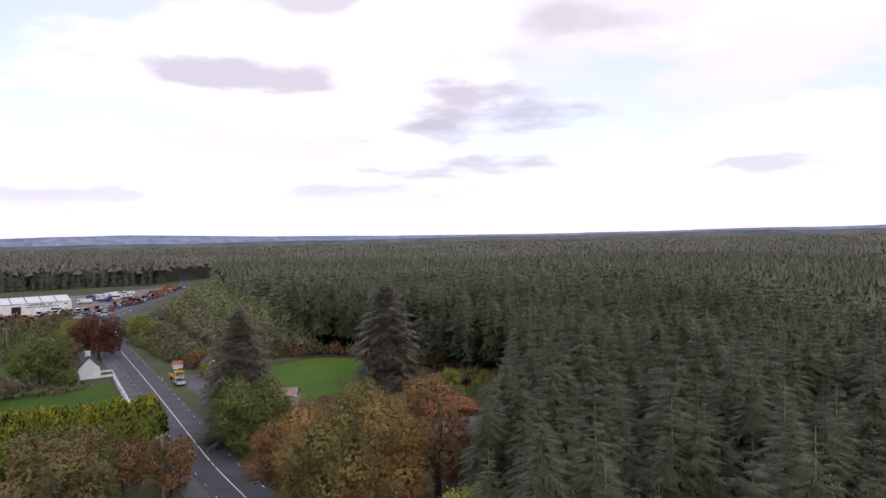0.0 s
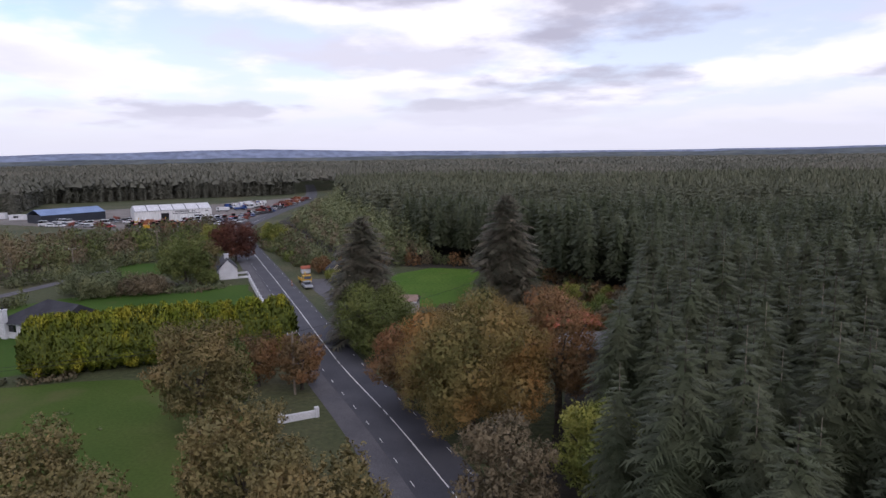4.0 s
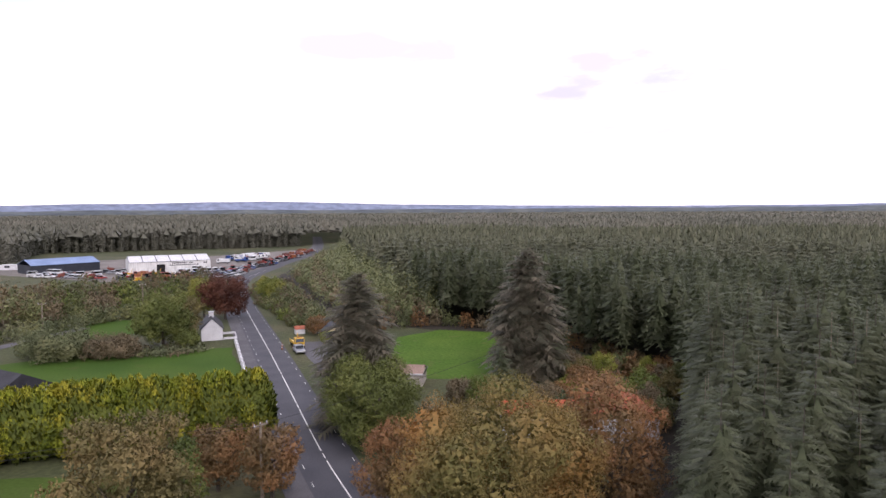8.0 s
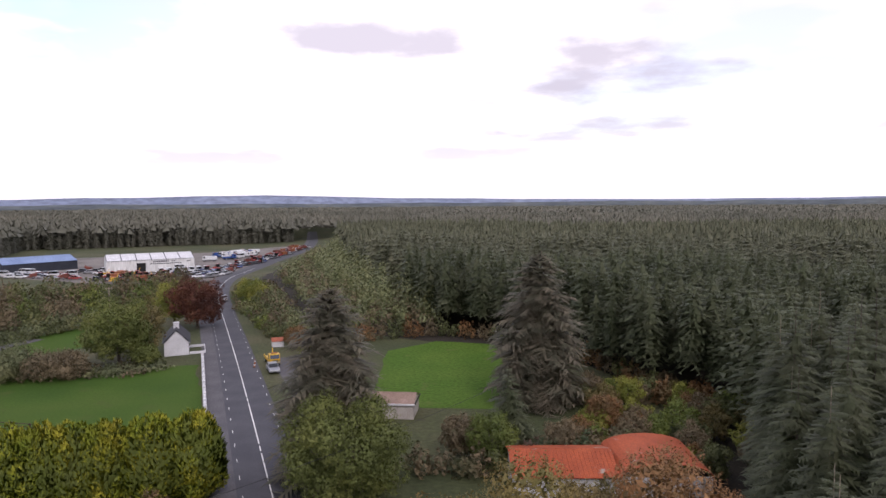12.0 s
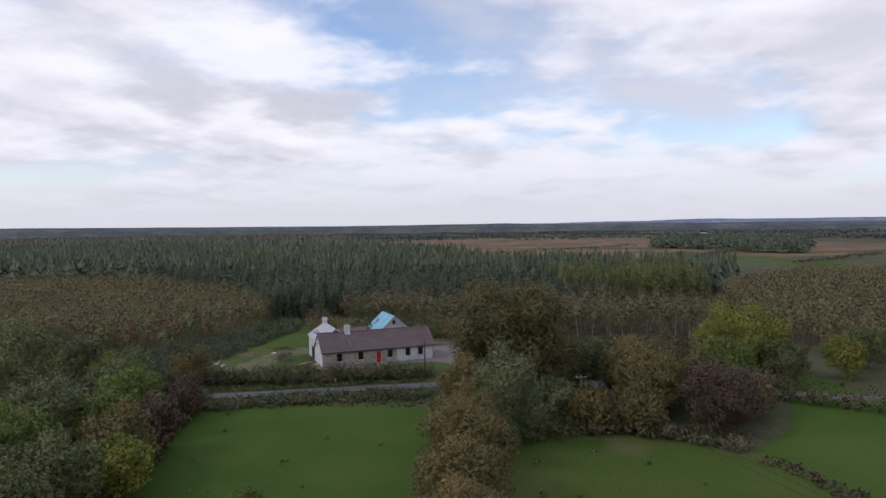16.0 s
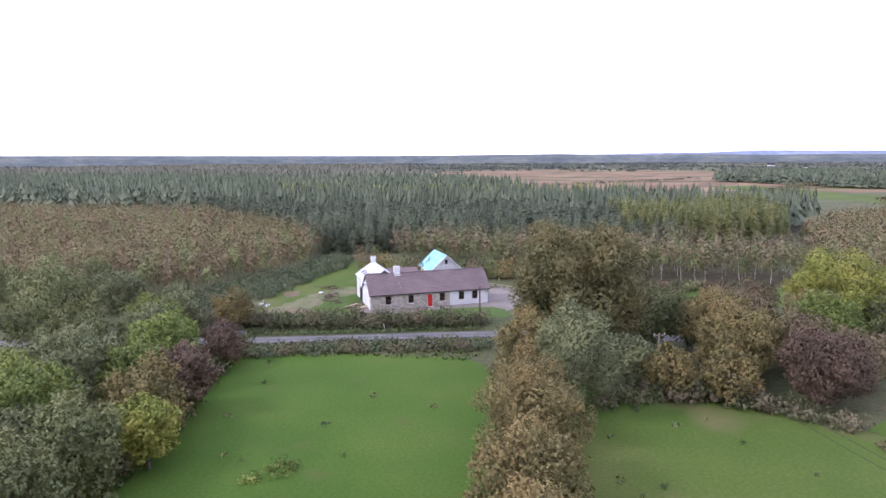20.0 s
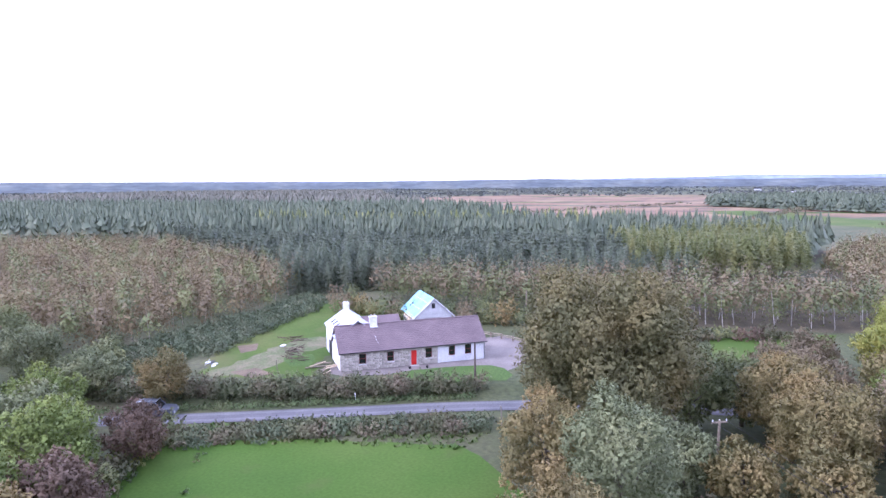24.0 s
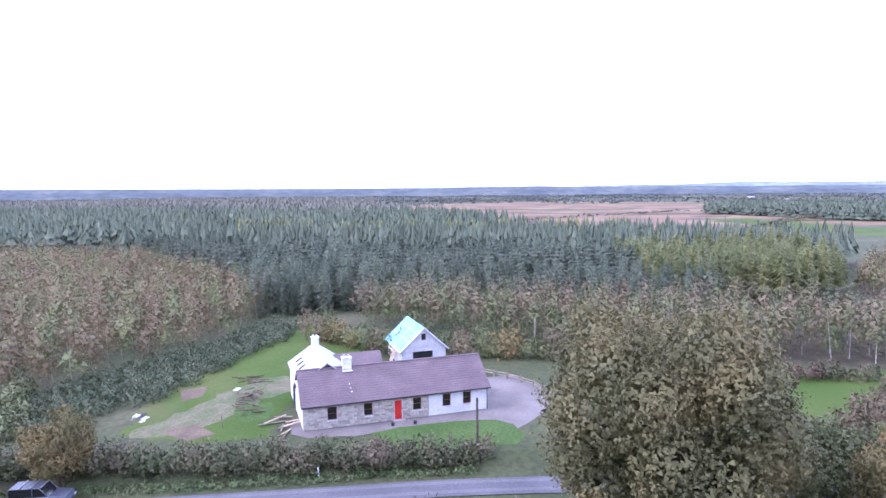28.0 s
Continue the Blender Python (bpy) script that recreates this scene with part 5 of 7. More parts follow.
# ---- tufts in the meadows ----
rngg = np.random.default_rng(17)


def tufts(name, poly, gap, size, mat, label):
    p = scatter(rngg, poly, gap)
    p = p[rngg.random(len(p)) < 0.75]
    k = 5
    n = len(p)
    base = np.repeat(p, k, 0) + rngg.uniform(-0.25, 0.25, (n * k, 2)) * size / 0.3
    a, s2 = rngg.uniform(0, 6.28, n * k), size * np.repeat(rngg.uniform(0.5, 1.5, n), k) * rngg.uniform(0.7, 1.2, n * k)
    w2 = s2 * 0.45
    v = np.zeros((n * k, 3, 3))
    v[:, 0, 0], v[:, 0, 1] = base[:, 0] - np.cos(a) * w2, base[:, 1] - np.sin(a) * w2
    v[:, 1, 0], v[:, 1, 1] = base[:, 0] + np.cos(a) * w2, base[:, 1] + np.sin(a) * w2
    v[:, 2, 0], v[:, 2, 1] = base[:, 0] + rngg.uniform(-0.6, 0.6, n * k) * s2, base[:, 1] + rngg.uniform(-0.6, 0.6, n * k) * s2
    v[:, :2, 2], v[:, 2, 2] = 0.02, s2 * 0.8
    up = np.tile(np.array((0, 0, 1.0)), (n * k * 3, 1))
    return tagged(new(name, raw_mesh(name, v.reshape(-1, 3), np.arange(n * k * 3).reshape(-1, 3), mat, up)), label, "grass", kind="stuff")


DRY_TUFT = foliage("dry grass blades", [(0.036, 0.066, 0.014), (0.056, 0.078, 0.022), (0.092, 0.092, 0.036)], 0.12, 0.15, 0.4)
rngd = np.random.default_rng(41)
for outline, wide_gap in (([(-88, -10), (-92, 14), (-80, 23), (-45, 27), (-22, 28), (-14, 15), (-36, -1), (-68, -8)], 8.5), ([(-86, 34), (-84, 46), (-76, 56), (-62, 62), (-46, 64), (-32, 56), (-42, 38), (-62, 34)], 7.5)):
    for x, y in scatter(rngd, outline, wide_gap, 0.5):
        w, h = rngd.uniform(0.35, 0.9), rngd.uniform(0.10, 0.24)
        thicket("dock_clump", rngd, [((x, y, 0.03), (w, w * rngd.uniform(0.5, 1.0), h))], 42, 0.07, (NETTLE, BRAMBLE, NETTLE, DULL)[int(rngd.integers(4))], "low dark clump of docks and rushes in the meadow", "weeds", piece="leaves")
thicket("nettle_mound", rngh, [((-62.5, 8.2, 0.1), (1.7, 1.5, 0.7)), ((-60.4, 6.6, 0.1), (0.9, 0.9, 0.5))], 30, 0.09, GREEN, "low green nettle-covered mound in the meadow", "mound")
tufts("verge_grass", [(-90, -11), (-95, -14), (-98, -3), (-103, 14), (-100, 19), (-95, 16), (-93, 1)], 0.7, 0.34, DRY_TUFT, "long grass along the lane bank")

# ---- houses far off on the plain ----
rngq = np.random.default_rng(77)
far_wall, far_roof = boxed(-6, -3.5, 0, 6, 3.5, 3.4), prism(bmesh.new(), [(-6.3, 3.3), (6.3, 3.3), (6.0, 5.6), (-6.0, 5.6)], -1.2, 1.2)
prism(far_roof, [(-6.4, 3.2), (6.4, 3.2), (6.4, 3.5), (-6.4, 3.5)], -3.9, 3.9)
for k in range(20):
    a, r = math.radians(rngq.uniform(-5, 32) if k < 6 else rngq.uniform(75, 150)), rngq.uniform(1100, 2400)
    far_house = thing("distant_house", pose(-math.sin(a) * r, math.cos(a) * r, 0, 0, 0, rngq.uniform(0, 180)) @ Matrix.Scale(rngq.uniform(0.9, 1.5), 4),
                      "small white house far off on the plain", "house", "houses on the plain")
    part("wall", far_wall.copy(), WHITE, far_house)
    part("roof", far_roof.copy(), DARK_SLATE, far_house)

# ---- more materials ----
STONE = surface("limestone", [(0.30, 0.27, 0.23), (0.40, 0.37, 0.33)], 1.5, 14, 0.9, 0.4, bump_dist=0.02, rand=0.30)
MORTAR = surface("lime mortar", [(0.34, 0.31, 0.28), (0.42, 0.39, 0.36)], 1.0, 16, 0.95, 0.4, bump_dist=0.02)
BLOCK = surface("bare concrete block", [(0.36, 0.36, 0.37), (0.48, 0.48, 0.49)], 0.8, 8, 0.95, 0.3, bump_dist=0.02, rand=0.10)
MEMBRANE = surface("pale roofing membrane", [(0.33, 0.34, 0.38), (0.40, 0.41, 0.45)], 0.5, 6, 0.8, 0.2, bump_dist=0.02)
BLUE_FELT = surface("blue roofing membrane", [(0.16, 0.38, 0.54), (0.22, 0.46, 0.60)], 0.6, 5, 0.6, 0.2, bump_dist=0.02)
RED_PAINT = surface("red gloss paint", [(0.42, 0.018, 0.014), (0.50, 0.03, 0.02)], 1, 10, 0.4, 0.05, bump_dist=0.005)
MAROON = surface("dark red window paint", [(0.12, 0.015, 0.015), (0.17, 0.025, 0.02)], 1, 10, 0.45, 0.05, bump_dist=0.005)
# near-black for panels that stand for unlit insides
DARK = surface("black for unlit interiors", [(0.012, 0.012, 0.013), (0.02, 0.02, 0.02)], 1, 6, 0.9, 0)
BLACK = surface("black gutter plastic", [(0.015, 0.015, 0.016), (0.024, 0.024, 0.025)], 1, 10, 0.5, 0.05)
TIMBER = surface("weathered timber", [(0.16, 0.13, 0.10), (0.26, 0.22, 0.17)], 1.5, 12, 0.9, 0.4, bump_dist=0.01, rand=0.15)
NEW_TIMBER = surface("pale sawn timber", [(0.42, 0.33, 0.22), (0.52, 0.42, 0.30)], 1.5, 12, 0.85, 0.3, bump_dist=0.01, rand=0.15)
DARK_TIMBER = surface("creosoted timber", [(0.05, 0.035, 0.026), (0.085, 0.06, 0.045)], 1.5, 12, 0.9, 0.4, bump_dist=0.01)
CURTAIN = surface("pale curtain", [(0.45, 0.42, 0.40), (0.6, 0.57, 0.55)], 3, 12, 0.9, 0)


def glass_material(name, tint):
    m, n, l = material(name)
    out, b = n.new("ShaderNodeOutputMaterial"), n.new("ShaderNodeBsdfPrincipled")
    l.new(b.outputs[0], out.inputs[0])
    b.inputs["Base Color"].default_value = (*tint, 1)
    b.inputs["Roughness"].default_value = 0.06
    b.inputs["Specular IOR Level"].default_value = 0.6
    return m


GLASS = glass_material("dark window glass", (0.012, 0.014, 0.016))


def wall_cells(bm, x0, x1, z0, z1, y0, y1, holes):
    """A straight wall along x with rectangular openings (xa, za, xb, zb) left through it."""
    xs = sorted({x0, x1, *(h[0] for h in holes), *(h[2] for h in holes)})
    zs = sorted({z0, z1, *(h[1] for h in holes), *(h[3] for h in holes)})
    for a, b in zip(xs, xs[1:]):
        run = None
        for c, d in zip(zs, zs[1:]):
            mx, mz = (a + b) / 2, (c + d) / 2
            if any(h[0] < mx < h[2] and h[1] < mz < h[3] for h in holes):
                if run:
                    box(bm, a, y0, run[0], b, y1, run[1])
                run = None
            else:
                run = (run[0] if run else c, d)
        if run:
            box(bm, a, y0, run[0], b, y1, run[1])
    return bm


def window(parent, xa, za, xb, zb, y, frame_mat, sill_mat, name="window", divided=False):
    """A sash window set into an opening of a wall whose outer face is at y (outside is -y)."""
    fr = part(name, wall_cells(bmesh.new(), xa, xb, za, zb, y + 0.10, y + 0.18, [(xa + 0.07, za + 0.07, xb - 0.07, zb - 0.07)]), frame_mat, parent)
    bm = boxed(xa + 0.07, y + 0.13, za + 0.07, xb - 0.07, y + 0.145, zb - 0.07)
    part("pane", bm, GLASS, fr)
    part("sill", boxed(xa - 0.08, y - 0.07, za - 0.09, xb + 0.08, y + 0.10, za, bevel=0.01), sill_mat, fr)
    if divided:
        part("glazing_bar", boxed(xa + 0.07, y + 0.11, (za + zb) / 2 - 0.025, xb - 0.07, y + 0.165, (za + zb) / 2 + 0.025), frame_mat, fr)
    return fr


def slope(bm, x0, x1, y0, z0, y1, z1, t=0.12):
    """A roof slope of thickness t between eave (y0, z0) and ridge (y1, z1)."""
    a = [bm.verts.new(v) for v in ((x0, y0, z0), (x1, y0, z0), (x1, y1, z1), (x0, y1, z1))]
    b = [bm.verts.new((v.co.x, v.co.y, v.co.z + t)) for v in a]
    bm.faces.new(a[::-1])
    bm.faces.new(b)
    for i in range(4):
        bm.faces.new((a[i], a[(i + 1) % 4], b[(i + 1) % 4], b[i]))
    return bm


def cross_slope(bm, y0, y1, x0, z0, x1, z1, t=0.12):
    """A roof slope whose ridge runs along y."""
    a = [bm.verts.new(v) for v in ((x0, y0, z0), (x0, y1, z0), (x1, y1, z1), (x1, y0, z1))]
    b = [bm.verts.new((v.co.x, v.co.y, v.co.z + t)) for v in a]
    bm.faces.new(a)
    bm.faces.new(b[::-1])
    for i in range(4):
        bm.faces.new((a[i], b[i], b[(i + 1) % 4], a[(i + 1) % 4]))
    bmesh.ops.recalc_face_normals(bm, faces=bm.faces[:])
    return bm


def gable(bm, x0, x1, ym, half, z0, z1):
    """A gable triangle across y, from x0 to x1 thick."""
    a = [bm.verts.new((x0, y, z)) for y, z in ((ym - half, z0), (ym + half, z0), (ym, z1))]
    b = [bm.verts.new((x1, y, z)) for y, z in ((ym - half, z0), (ym + half, z0), (ym, z1))]
    bm.faces.new(a[::-1])
    bm.faces.new(b)
    for i in range(3):
        bm.faces.new((a[i], a[(i + 1) % 3], b[(i + 1) % 3], b[i]))
    bmesh.ops.recalc_face_normals(bm, faces=bm.faces[:])
    return bm


# ---- farmhouse: x along the front, y to the back ----
HA, HB = Vector((-114.5, -4.6, 0)), Vector((-125.6, 13.0, 0))
HU = (HB - HA).normalized()
HOUSE = Matrix.Translation((HA.x, HA.y, 0.8)) @ Matrix(((HU.x, -HU.y, 0, 0), (HU.y, HU.x, 0, 0), (0, 0, 1, 0), (0, 0, 0, 1)))
house = thing("farmhouse", HOUSE, "long stone and white rendered farmhouse with brown slate roof, red door", "house")
L, D, E, R = 20.8, 6.8, 2.62, 5.55
WINDOWS = [(2.55, 0.85, 3.55, 2.25), (6.45, 0.85, 7.40, 2.25), (11.92, 0.85, 12.88, 2.25), (15.35, 0.90, 16.32, 2.30), (17.78, 0.92, 18.76, 2.32)]
DOOR = (9.80, 0.05, 10.72, 2.20)
part("front_wall", wall_cells(bmesh.new(), 0, 13.75, -0.4, E, 0.0, 0.5, WINDOWS[:3] + [DOOR]), MORTAR, house, "rubble limestone front wall")
part("rendered_wall", wall_cells(bmesh.new(), 13.75, L, -0.4, E, -0.02, 0.5, WINDOWS[3:]), WHITE, house, "white rendered front wall")
part("back_wall", boxed(4.2, D - 0.4, -0.4, L, D, E), WHITE, house)
bm = boxed(0.003, 0.5, -0.4, 0.4, D - 0.4, E)
gable(bm, 0.003, 0.4, D / 2, D / 2 - 0.03, E, R - 0.1)
part("gable_wall", bm, WHITE, house)
bm = boxed(L - 0.4, 0.5, -0.4, L - 0.003, D - 0.4, E)
gable(bm, L - 0.4, L - 0.003, D / 2, D / 2 - 0.03, E, R - 0.1)
part("gable_wall", bm, WHITE, house)
bm = slope(bmesh.new(), -0.25, L + 0.25, -0.32, E - 0.12, D / 2, R - 0.06)
part("roof_slope", bm, SLATE, house, "brown-grey slate roof slope")
bm = slope(bmesh.new(), -0.25, L + 0.25, D + 0.32, E - 0.12, D / 2, R - 0.06)
bmesh.ops.recalc_face_normals(bm, faces=bm.faces[:])
part("roof_slope", bm, SLATE, house)
ridge = part("ridge", boxed(-0.25, D / 2 - 0.13, R - 0.03, L + 0.25, D / 2 + 0.13, R + 0.12, bevel=0.03), SLATE, house)
# slate courses: thin lines where each row laps the next
pitch = math.atan2(R - 0.06 - E + 0.12, D / 2 + 0.32)
for k in range(1, 15):
    y = -0.32 + (D / 2 + 0.32) * k / 15
    z = E - 0.12 + (R - 0.06 - E + 0.12) * k / 15 + 0.12
    part("slate_course", boxed(-0.25, y - 0.02, z - 0.012, L + 0.25, y + 0.01, z + 0.018), SLATE, house)
part("gutter", boxed(-0.25, -0.46, E - 0.13, L + 0.25, -0.33, E - 0.01, bevel=0.02), BLACK, house, "black gutter along the eaves")
part("downpipe", tube(bmesh.new(), (13.75, -0.08, 0), (13.75, -0.08, E - 0.1), 0.045, 0.045), WHITE, house)
part("downpipe", tube(bmesh.new(), (L - 0.1, -0.08, 0), (L - 0.1, -0.08, E - 0.1), 0.045, 0.045), BLACK, house)
bm = boxed(4.75, D / 2 - 0.35, R - 0.9, 5.75, D / 2 + 0.35, R + 0.95)
box(bm, 4.68, D / 2 - 0.42, R + 0.95, 5.82, D / 2 + 0.42, R + 1.08, bevel=0.02)
chim = part("chimney", bm, WHITE, house, "white rendered chimney")
for x in (5.0, 5.5):
    part("chimney_pot", tube(bmesh.new(), (x, D / 2, R + 1.08), (x, D / 2, R + 1.35), 0.13, 0.11, 10), MORTAR, chim)
part("lead_flashing", boxed(4.70, D / 2 - 0.75, R - 0.42, 5.80, D / 2 - 0.36, R - 0.28), WHITE, house)
for k, (y, z) in enumerate(((1.55, 3.98), (1.15, 3.66), (0.75, 3.34))):
    part("roof_stain", boxed(5.15 + 0.05 * k, y - 0.2, z - 0.02 + 0.12, 5.24 + 0.05 * k, y + 0.1, z + 0.16), WHITE, house, "white mortar smear on the slates")
for k, w4 in enumerate(WINDOWS):
    win = window(house, *w4, 0.0 if k < 3 else -0.02, MAROON, WHITE, divided=True)
    xa, za, xb, zb = w4
    part("curtain", boxed(xa + 0.55, 0.2, za + 0.2, xb - 0.12, 0.22, za + 0.62), CURTAIN, win)
# black sheet behind the windows in place of the rooms' shade
part("room_darkness", boxed(0.6, 0.55, 0.0, L - 0.6, 0.6, E - 0.1), DARK, house)
door = part("door", boxed(DOOR[0] + 0.06, 0.12, 0.05, DOOR[2] - 0.06, 0.18, DOOR[3] - 0.06), RED_PAINT, house, "bright red front door")
for z in (0.25, 1.15):
    part("door_panel", boxed(DOOR[0] + 0.2, 0.10, z, DOOR[2] - 0.2, 0.12, z + 0.75, bevel=0.01), RED_PAINT, door)
part("door_frame", wall_cells(bmesh.new(), DOOR[0], DOOR[2], 0.05, DOOR[3], 0.08, 0.2, [(DOOR[0] + 0.06, 0.04, DOOR[2] - 0.06, DOOR[3] - 0.06)]), WHITE, house)
part("doorstep", boxed(DOOR[0] - 0.2, -0.5, -0.1, DOOR[2] + 0.2, 0.05, 0.05, bevel=0.02), MORTAR, house)
# rear wing: ridge to the back, left slope in membrane, rooflights, chimney on the far gable
W, WB, WE, WR = 6.2, 13.6, 3.9, 6.05
part("wing_wall", boxed(0.003, D - 0.4, -0.4, 0.4, WB, WE), WHITE, house)
part("wing_wall", boxed(W - 0.4, D, -0.4, W, WB, WE), WHITE, house)
bm = boxed(0.4, WB - 0.4, -0.4, W - 0.4, WB, WE)
prism(bm, [(0.02, WE), (W - 0.02, WE), (W / 2, WR - 0.1)], WB - 0.4, WB)
part("gable_wall", bm, WHITE, house)
part("wing_roof", cross_slope(bmesh.new(), D / 2 - 0.2, WB + 0.2, -0.25, WE - 0.1, W / 2, WR), MEMBRANE, house, "wing roof covered in pale membrane")
part("wing_roof", cross_slope(bmesh.new(), D / 2 - 0.2, WB + 0.2, W + 0.25, WE - 0.1, W / 2, WR), MEMBRANE, house)
for k in range(3):
    y, x = 8.0 + 1.7 * k, 0.9
    z = WE - 0.1 + (WR - WE + 0.1) * (x + 0.25) / (W / 2 + 0.25) + 0.13
    bm = boxed(-0.45, -0.16, 0, 0.45, 0.16, 0.09, bevel=0.01)
    ob = part("rooflight", bm, BLACK, house)
    ob.matrix_local = Matrix.Translation((x, y, z)) @ Matrix.Rotation(-math.atan2(WR - WE + 0.1, W / 2 + 0.25), 4, "Y")
bm = boxed(W / 2 - 0.45, WB - 0.5, WR - 0.3, W / 2 + 0.45, WB + 0.05, WR + 0.8)
box(bm, W / 2 - 0.52, WB - 0.57, WR + 0.8, W / 2 + 0.52, WB + 0.12, WR + 0.9)
chim = part("chimney", bm, WHITE, house, "white chimney on the rear gable")
for dx in (-0.22, 0.22):
    part("chimney_pot", tube(bmesh.new(), (W / 2 + dx, WB - 0.22, WR + 0.9), (W / 2 + dx, WB - 0.22, WR + 1.12), 0.13, 0.12, 10), WHITE, chim)
# no hole here: black panel on the wall for the shade inside
part("opening", boxed(-0.02, 7.6, 0.0, 0.02, 10.4, 2.3), DARK, house, "unglazed dark opening in the side wall")
part("lintel", boxed(-0.06, 7.3, 2.3, 0.0, 10.7, 2.55), BLOCK, house)
# second wing to the right
part("wing_wall", boxed(W, 9.0, -0.4, 10.6, 13.2, 2.6), WHITE, house)
bm = slope(bmesh.new(), W - 1.2, 10.85, 8.7, 2.9, 11.1, 5.0)
part("wing_roof", bm, SLATE, house, "slate roof of the rear wing")
bm = slope(bmesh.new(), W - 1.2, 10.85, 13.5, 2.9, 11.1, 5.0)
bmesh.ops.recalc_face_normals(bm, faces=bm.faces[:])
part("wing_roof", bm, SLATE, house)
part("gable_wall", gable(bmesh.new(), 10.3, 10.6, 11.1, 2.1, 2.6, 4.9), WHITE, house)

# ---- garage under construction ----
garage = thing("garage", HOUSE @ pose(16.1, 20.2, 0), "unfinished block garage with a blue membrane roof", "garage")
GW, GL, GE, GR = 6.5, 8.6, 2.45, 5.45
bm = wall_cells(bmesh.new(), 0, GW, -0.3, GE, 0, 0.3, [(1.6, 0.0, 4.6, 2.05)])
part("front_wall", bm, BLOCK, garage, "bare block front wall with a wide doorway")
bm = prism(bmesh.new(), [(0.02, GE), (GW - 0.02, GE), (GW / 2, GR - 0.05)], 0.003, 0.3)
part("gable_wall", bm, BLOCK, garage)
part("side_wall", boxed(0.003, 0.3, -0.3, 0.3, GL, GE), BLOCK, garage)
part("side_wall", boxed(GW - 0.3, 0.3, -0.3, GW - 0.003, GL, GE), BLOCK, garage)
part("back_wall", boxed(0.3, GL - 0.3, -0.3, GW - 0.3, GL, GE), BLOCK, garage)
# doorway and gable opening: shade inside put in as black panels
part("doorway", boxed(1.5, 0.32, 0.0, 4.7, 0.36, 2.1), DARK, garage, "dark open garage doorway")
part("gable_window", boxed(GW / 2 - 0.36, -0.012, 3.7, GW / 2 + 0.26, 0.02, 4.6), DARK, garage, "dark square opening in the gable")
left = part("roof_slope", cross_slope(bmesh.new(), -0.25, GL + 0.2, -0.4, GE - 0.3, GW / 2, GR), BLUE_FELT, garage, "roof slope in blue membrane and battens")
part("roof_slope", cross_slope(bmesh.new(), -0.25, GL + 0.2, GW + 0.4, GE - 0.3, GW / 2, GR), BLUE_FELT, garage)
for k in range(9):
    t = (k + 0.5) / 9
    x, z = -0.4 + (GW / 2 + 0.4) * t, GE - 0.3 + (GR - GE + 0.3) * t + 0.125
    part("batten", boxed(x - 0.025, -0.25, z - 0.01, x + 0.025, GL + 0.2, z + 0.03), NEW_TIMBER if k % 3 == 0 else BLUE_FELT, left)
for sgn in (-1, 1):
    bm = bmesh.new()
    tube(bm, (GW / 2, -0.28, GR + 0.02), (GW / 2 + sgn * (GW / 2 + 0.45), -0.28, GE - 0.33), 0.09, 0.09, 4)
    part("bargeboard", bm, WHITE, garage)
part("fascia", boxed(-0.48, -0.25, GE - 0.42, -0.40, GL + 0.2, GE - 0.22), NEW_TIMBER, garage)
stack = thing("timber_stack", HOUSE @ pose(14.9, 23.5, 0), "leaning stack of pale scaffold boards by the garage", "timber")
for k in range(6):
    a = Vector((0.1 * k, -1.2 + 0.5 * k, 0.0))
    part("board", tube(bmesh.new(), a, a + Vector((0.9, 0.25 * (k % 3), 2.1)), 0.08, 0.08, 4), NEW_TIMBER, stack)
part("board", tube(bmesh.new(), (0.6, -1.4, 1.7), (0.6, 2.2, 1.9), 0.08, 0.08, 4), NEW_TIMBER, stack)

PALE_GRASS = surface("pale trampled grass", [(0.062, 0.090, 0.030), (0.094, 0.098, 0.046), (0.128, 0.112, 0.066)], 0.45, 4, 0.95, 0.7, bump_dist=0.06)
# ---- plot round the farmhouse ----
def plot(name, pts, mat, dz, label, category, wobble=0.25):
    """A piece of the level plot on the mound, kept off its slope towards the lane."""
    level = []
    for x, y in pts:
        d = (x - LANE_A[0]) * LANE_N[0] + (y - LANE_A[1]) * LANE_N[1]
        k = max(0.0, 6.6 + wobble - d)
        level.append((x + LANE_N[0] * k, y + LANE_N[1] * k))
    return sheet(name, level, mat, 0.8 + dz, label, category, wobble, 1.5)


plot("gravel_yard", [(-137.5, 10.5), (-139.5, 13.5), (-135.5, 18.5), (-131, 20.5), (-124, 19), (-120.2, 17), (-121.6, 14.6), (-116.5, 5.5), (-112.6, -3.4), (-113.6, -5.6),
                     (-117.5, -7), (-128, -1), (-145, 4)], GRAVEL, 0.02, "pale gravel round the farmhouse", "gravel")
plot("lawn_2", [(-117.6, 4.6), (-120.6, 10), (-122.3, 14.4), (-121.0, 16.6), (-118.5, 18.2), (-115.2, 18), (-112.8, 10.5), (-113.6, 4.6), (-115.5, 2.2)], LAWN, 0.03,
     "small mown lawn before the farmhouse", "lawn")
plot("rough_plot", [(-112.5, -7), (-117, -9.5), (-128, -10), (-146, -8), (-160, -16), (-166, -28), (-152, -30), (-134, -28), (-118, -26.5), (-110, -23), (-108.5, -14)], GRASS_DRY, 0.012,
     "rough green ground beside the farmhouse", "rough ground", 0.8)
plot("pale_track", [(-109.5, -22.6), (-114.2, -21.4), (-119, -20.6), (-123.5, -20.4), (-130, -19), (-133, -15.5), (-127.5, -12.2), (-121, -14.2), (-117, -15.2), (-113.5, -15.2), (-109.5, -18)],
     PALE_GRASS, 0.022, "pale trampled grass and soil beside the farmhouse", "track", 0.7)
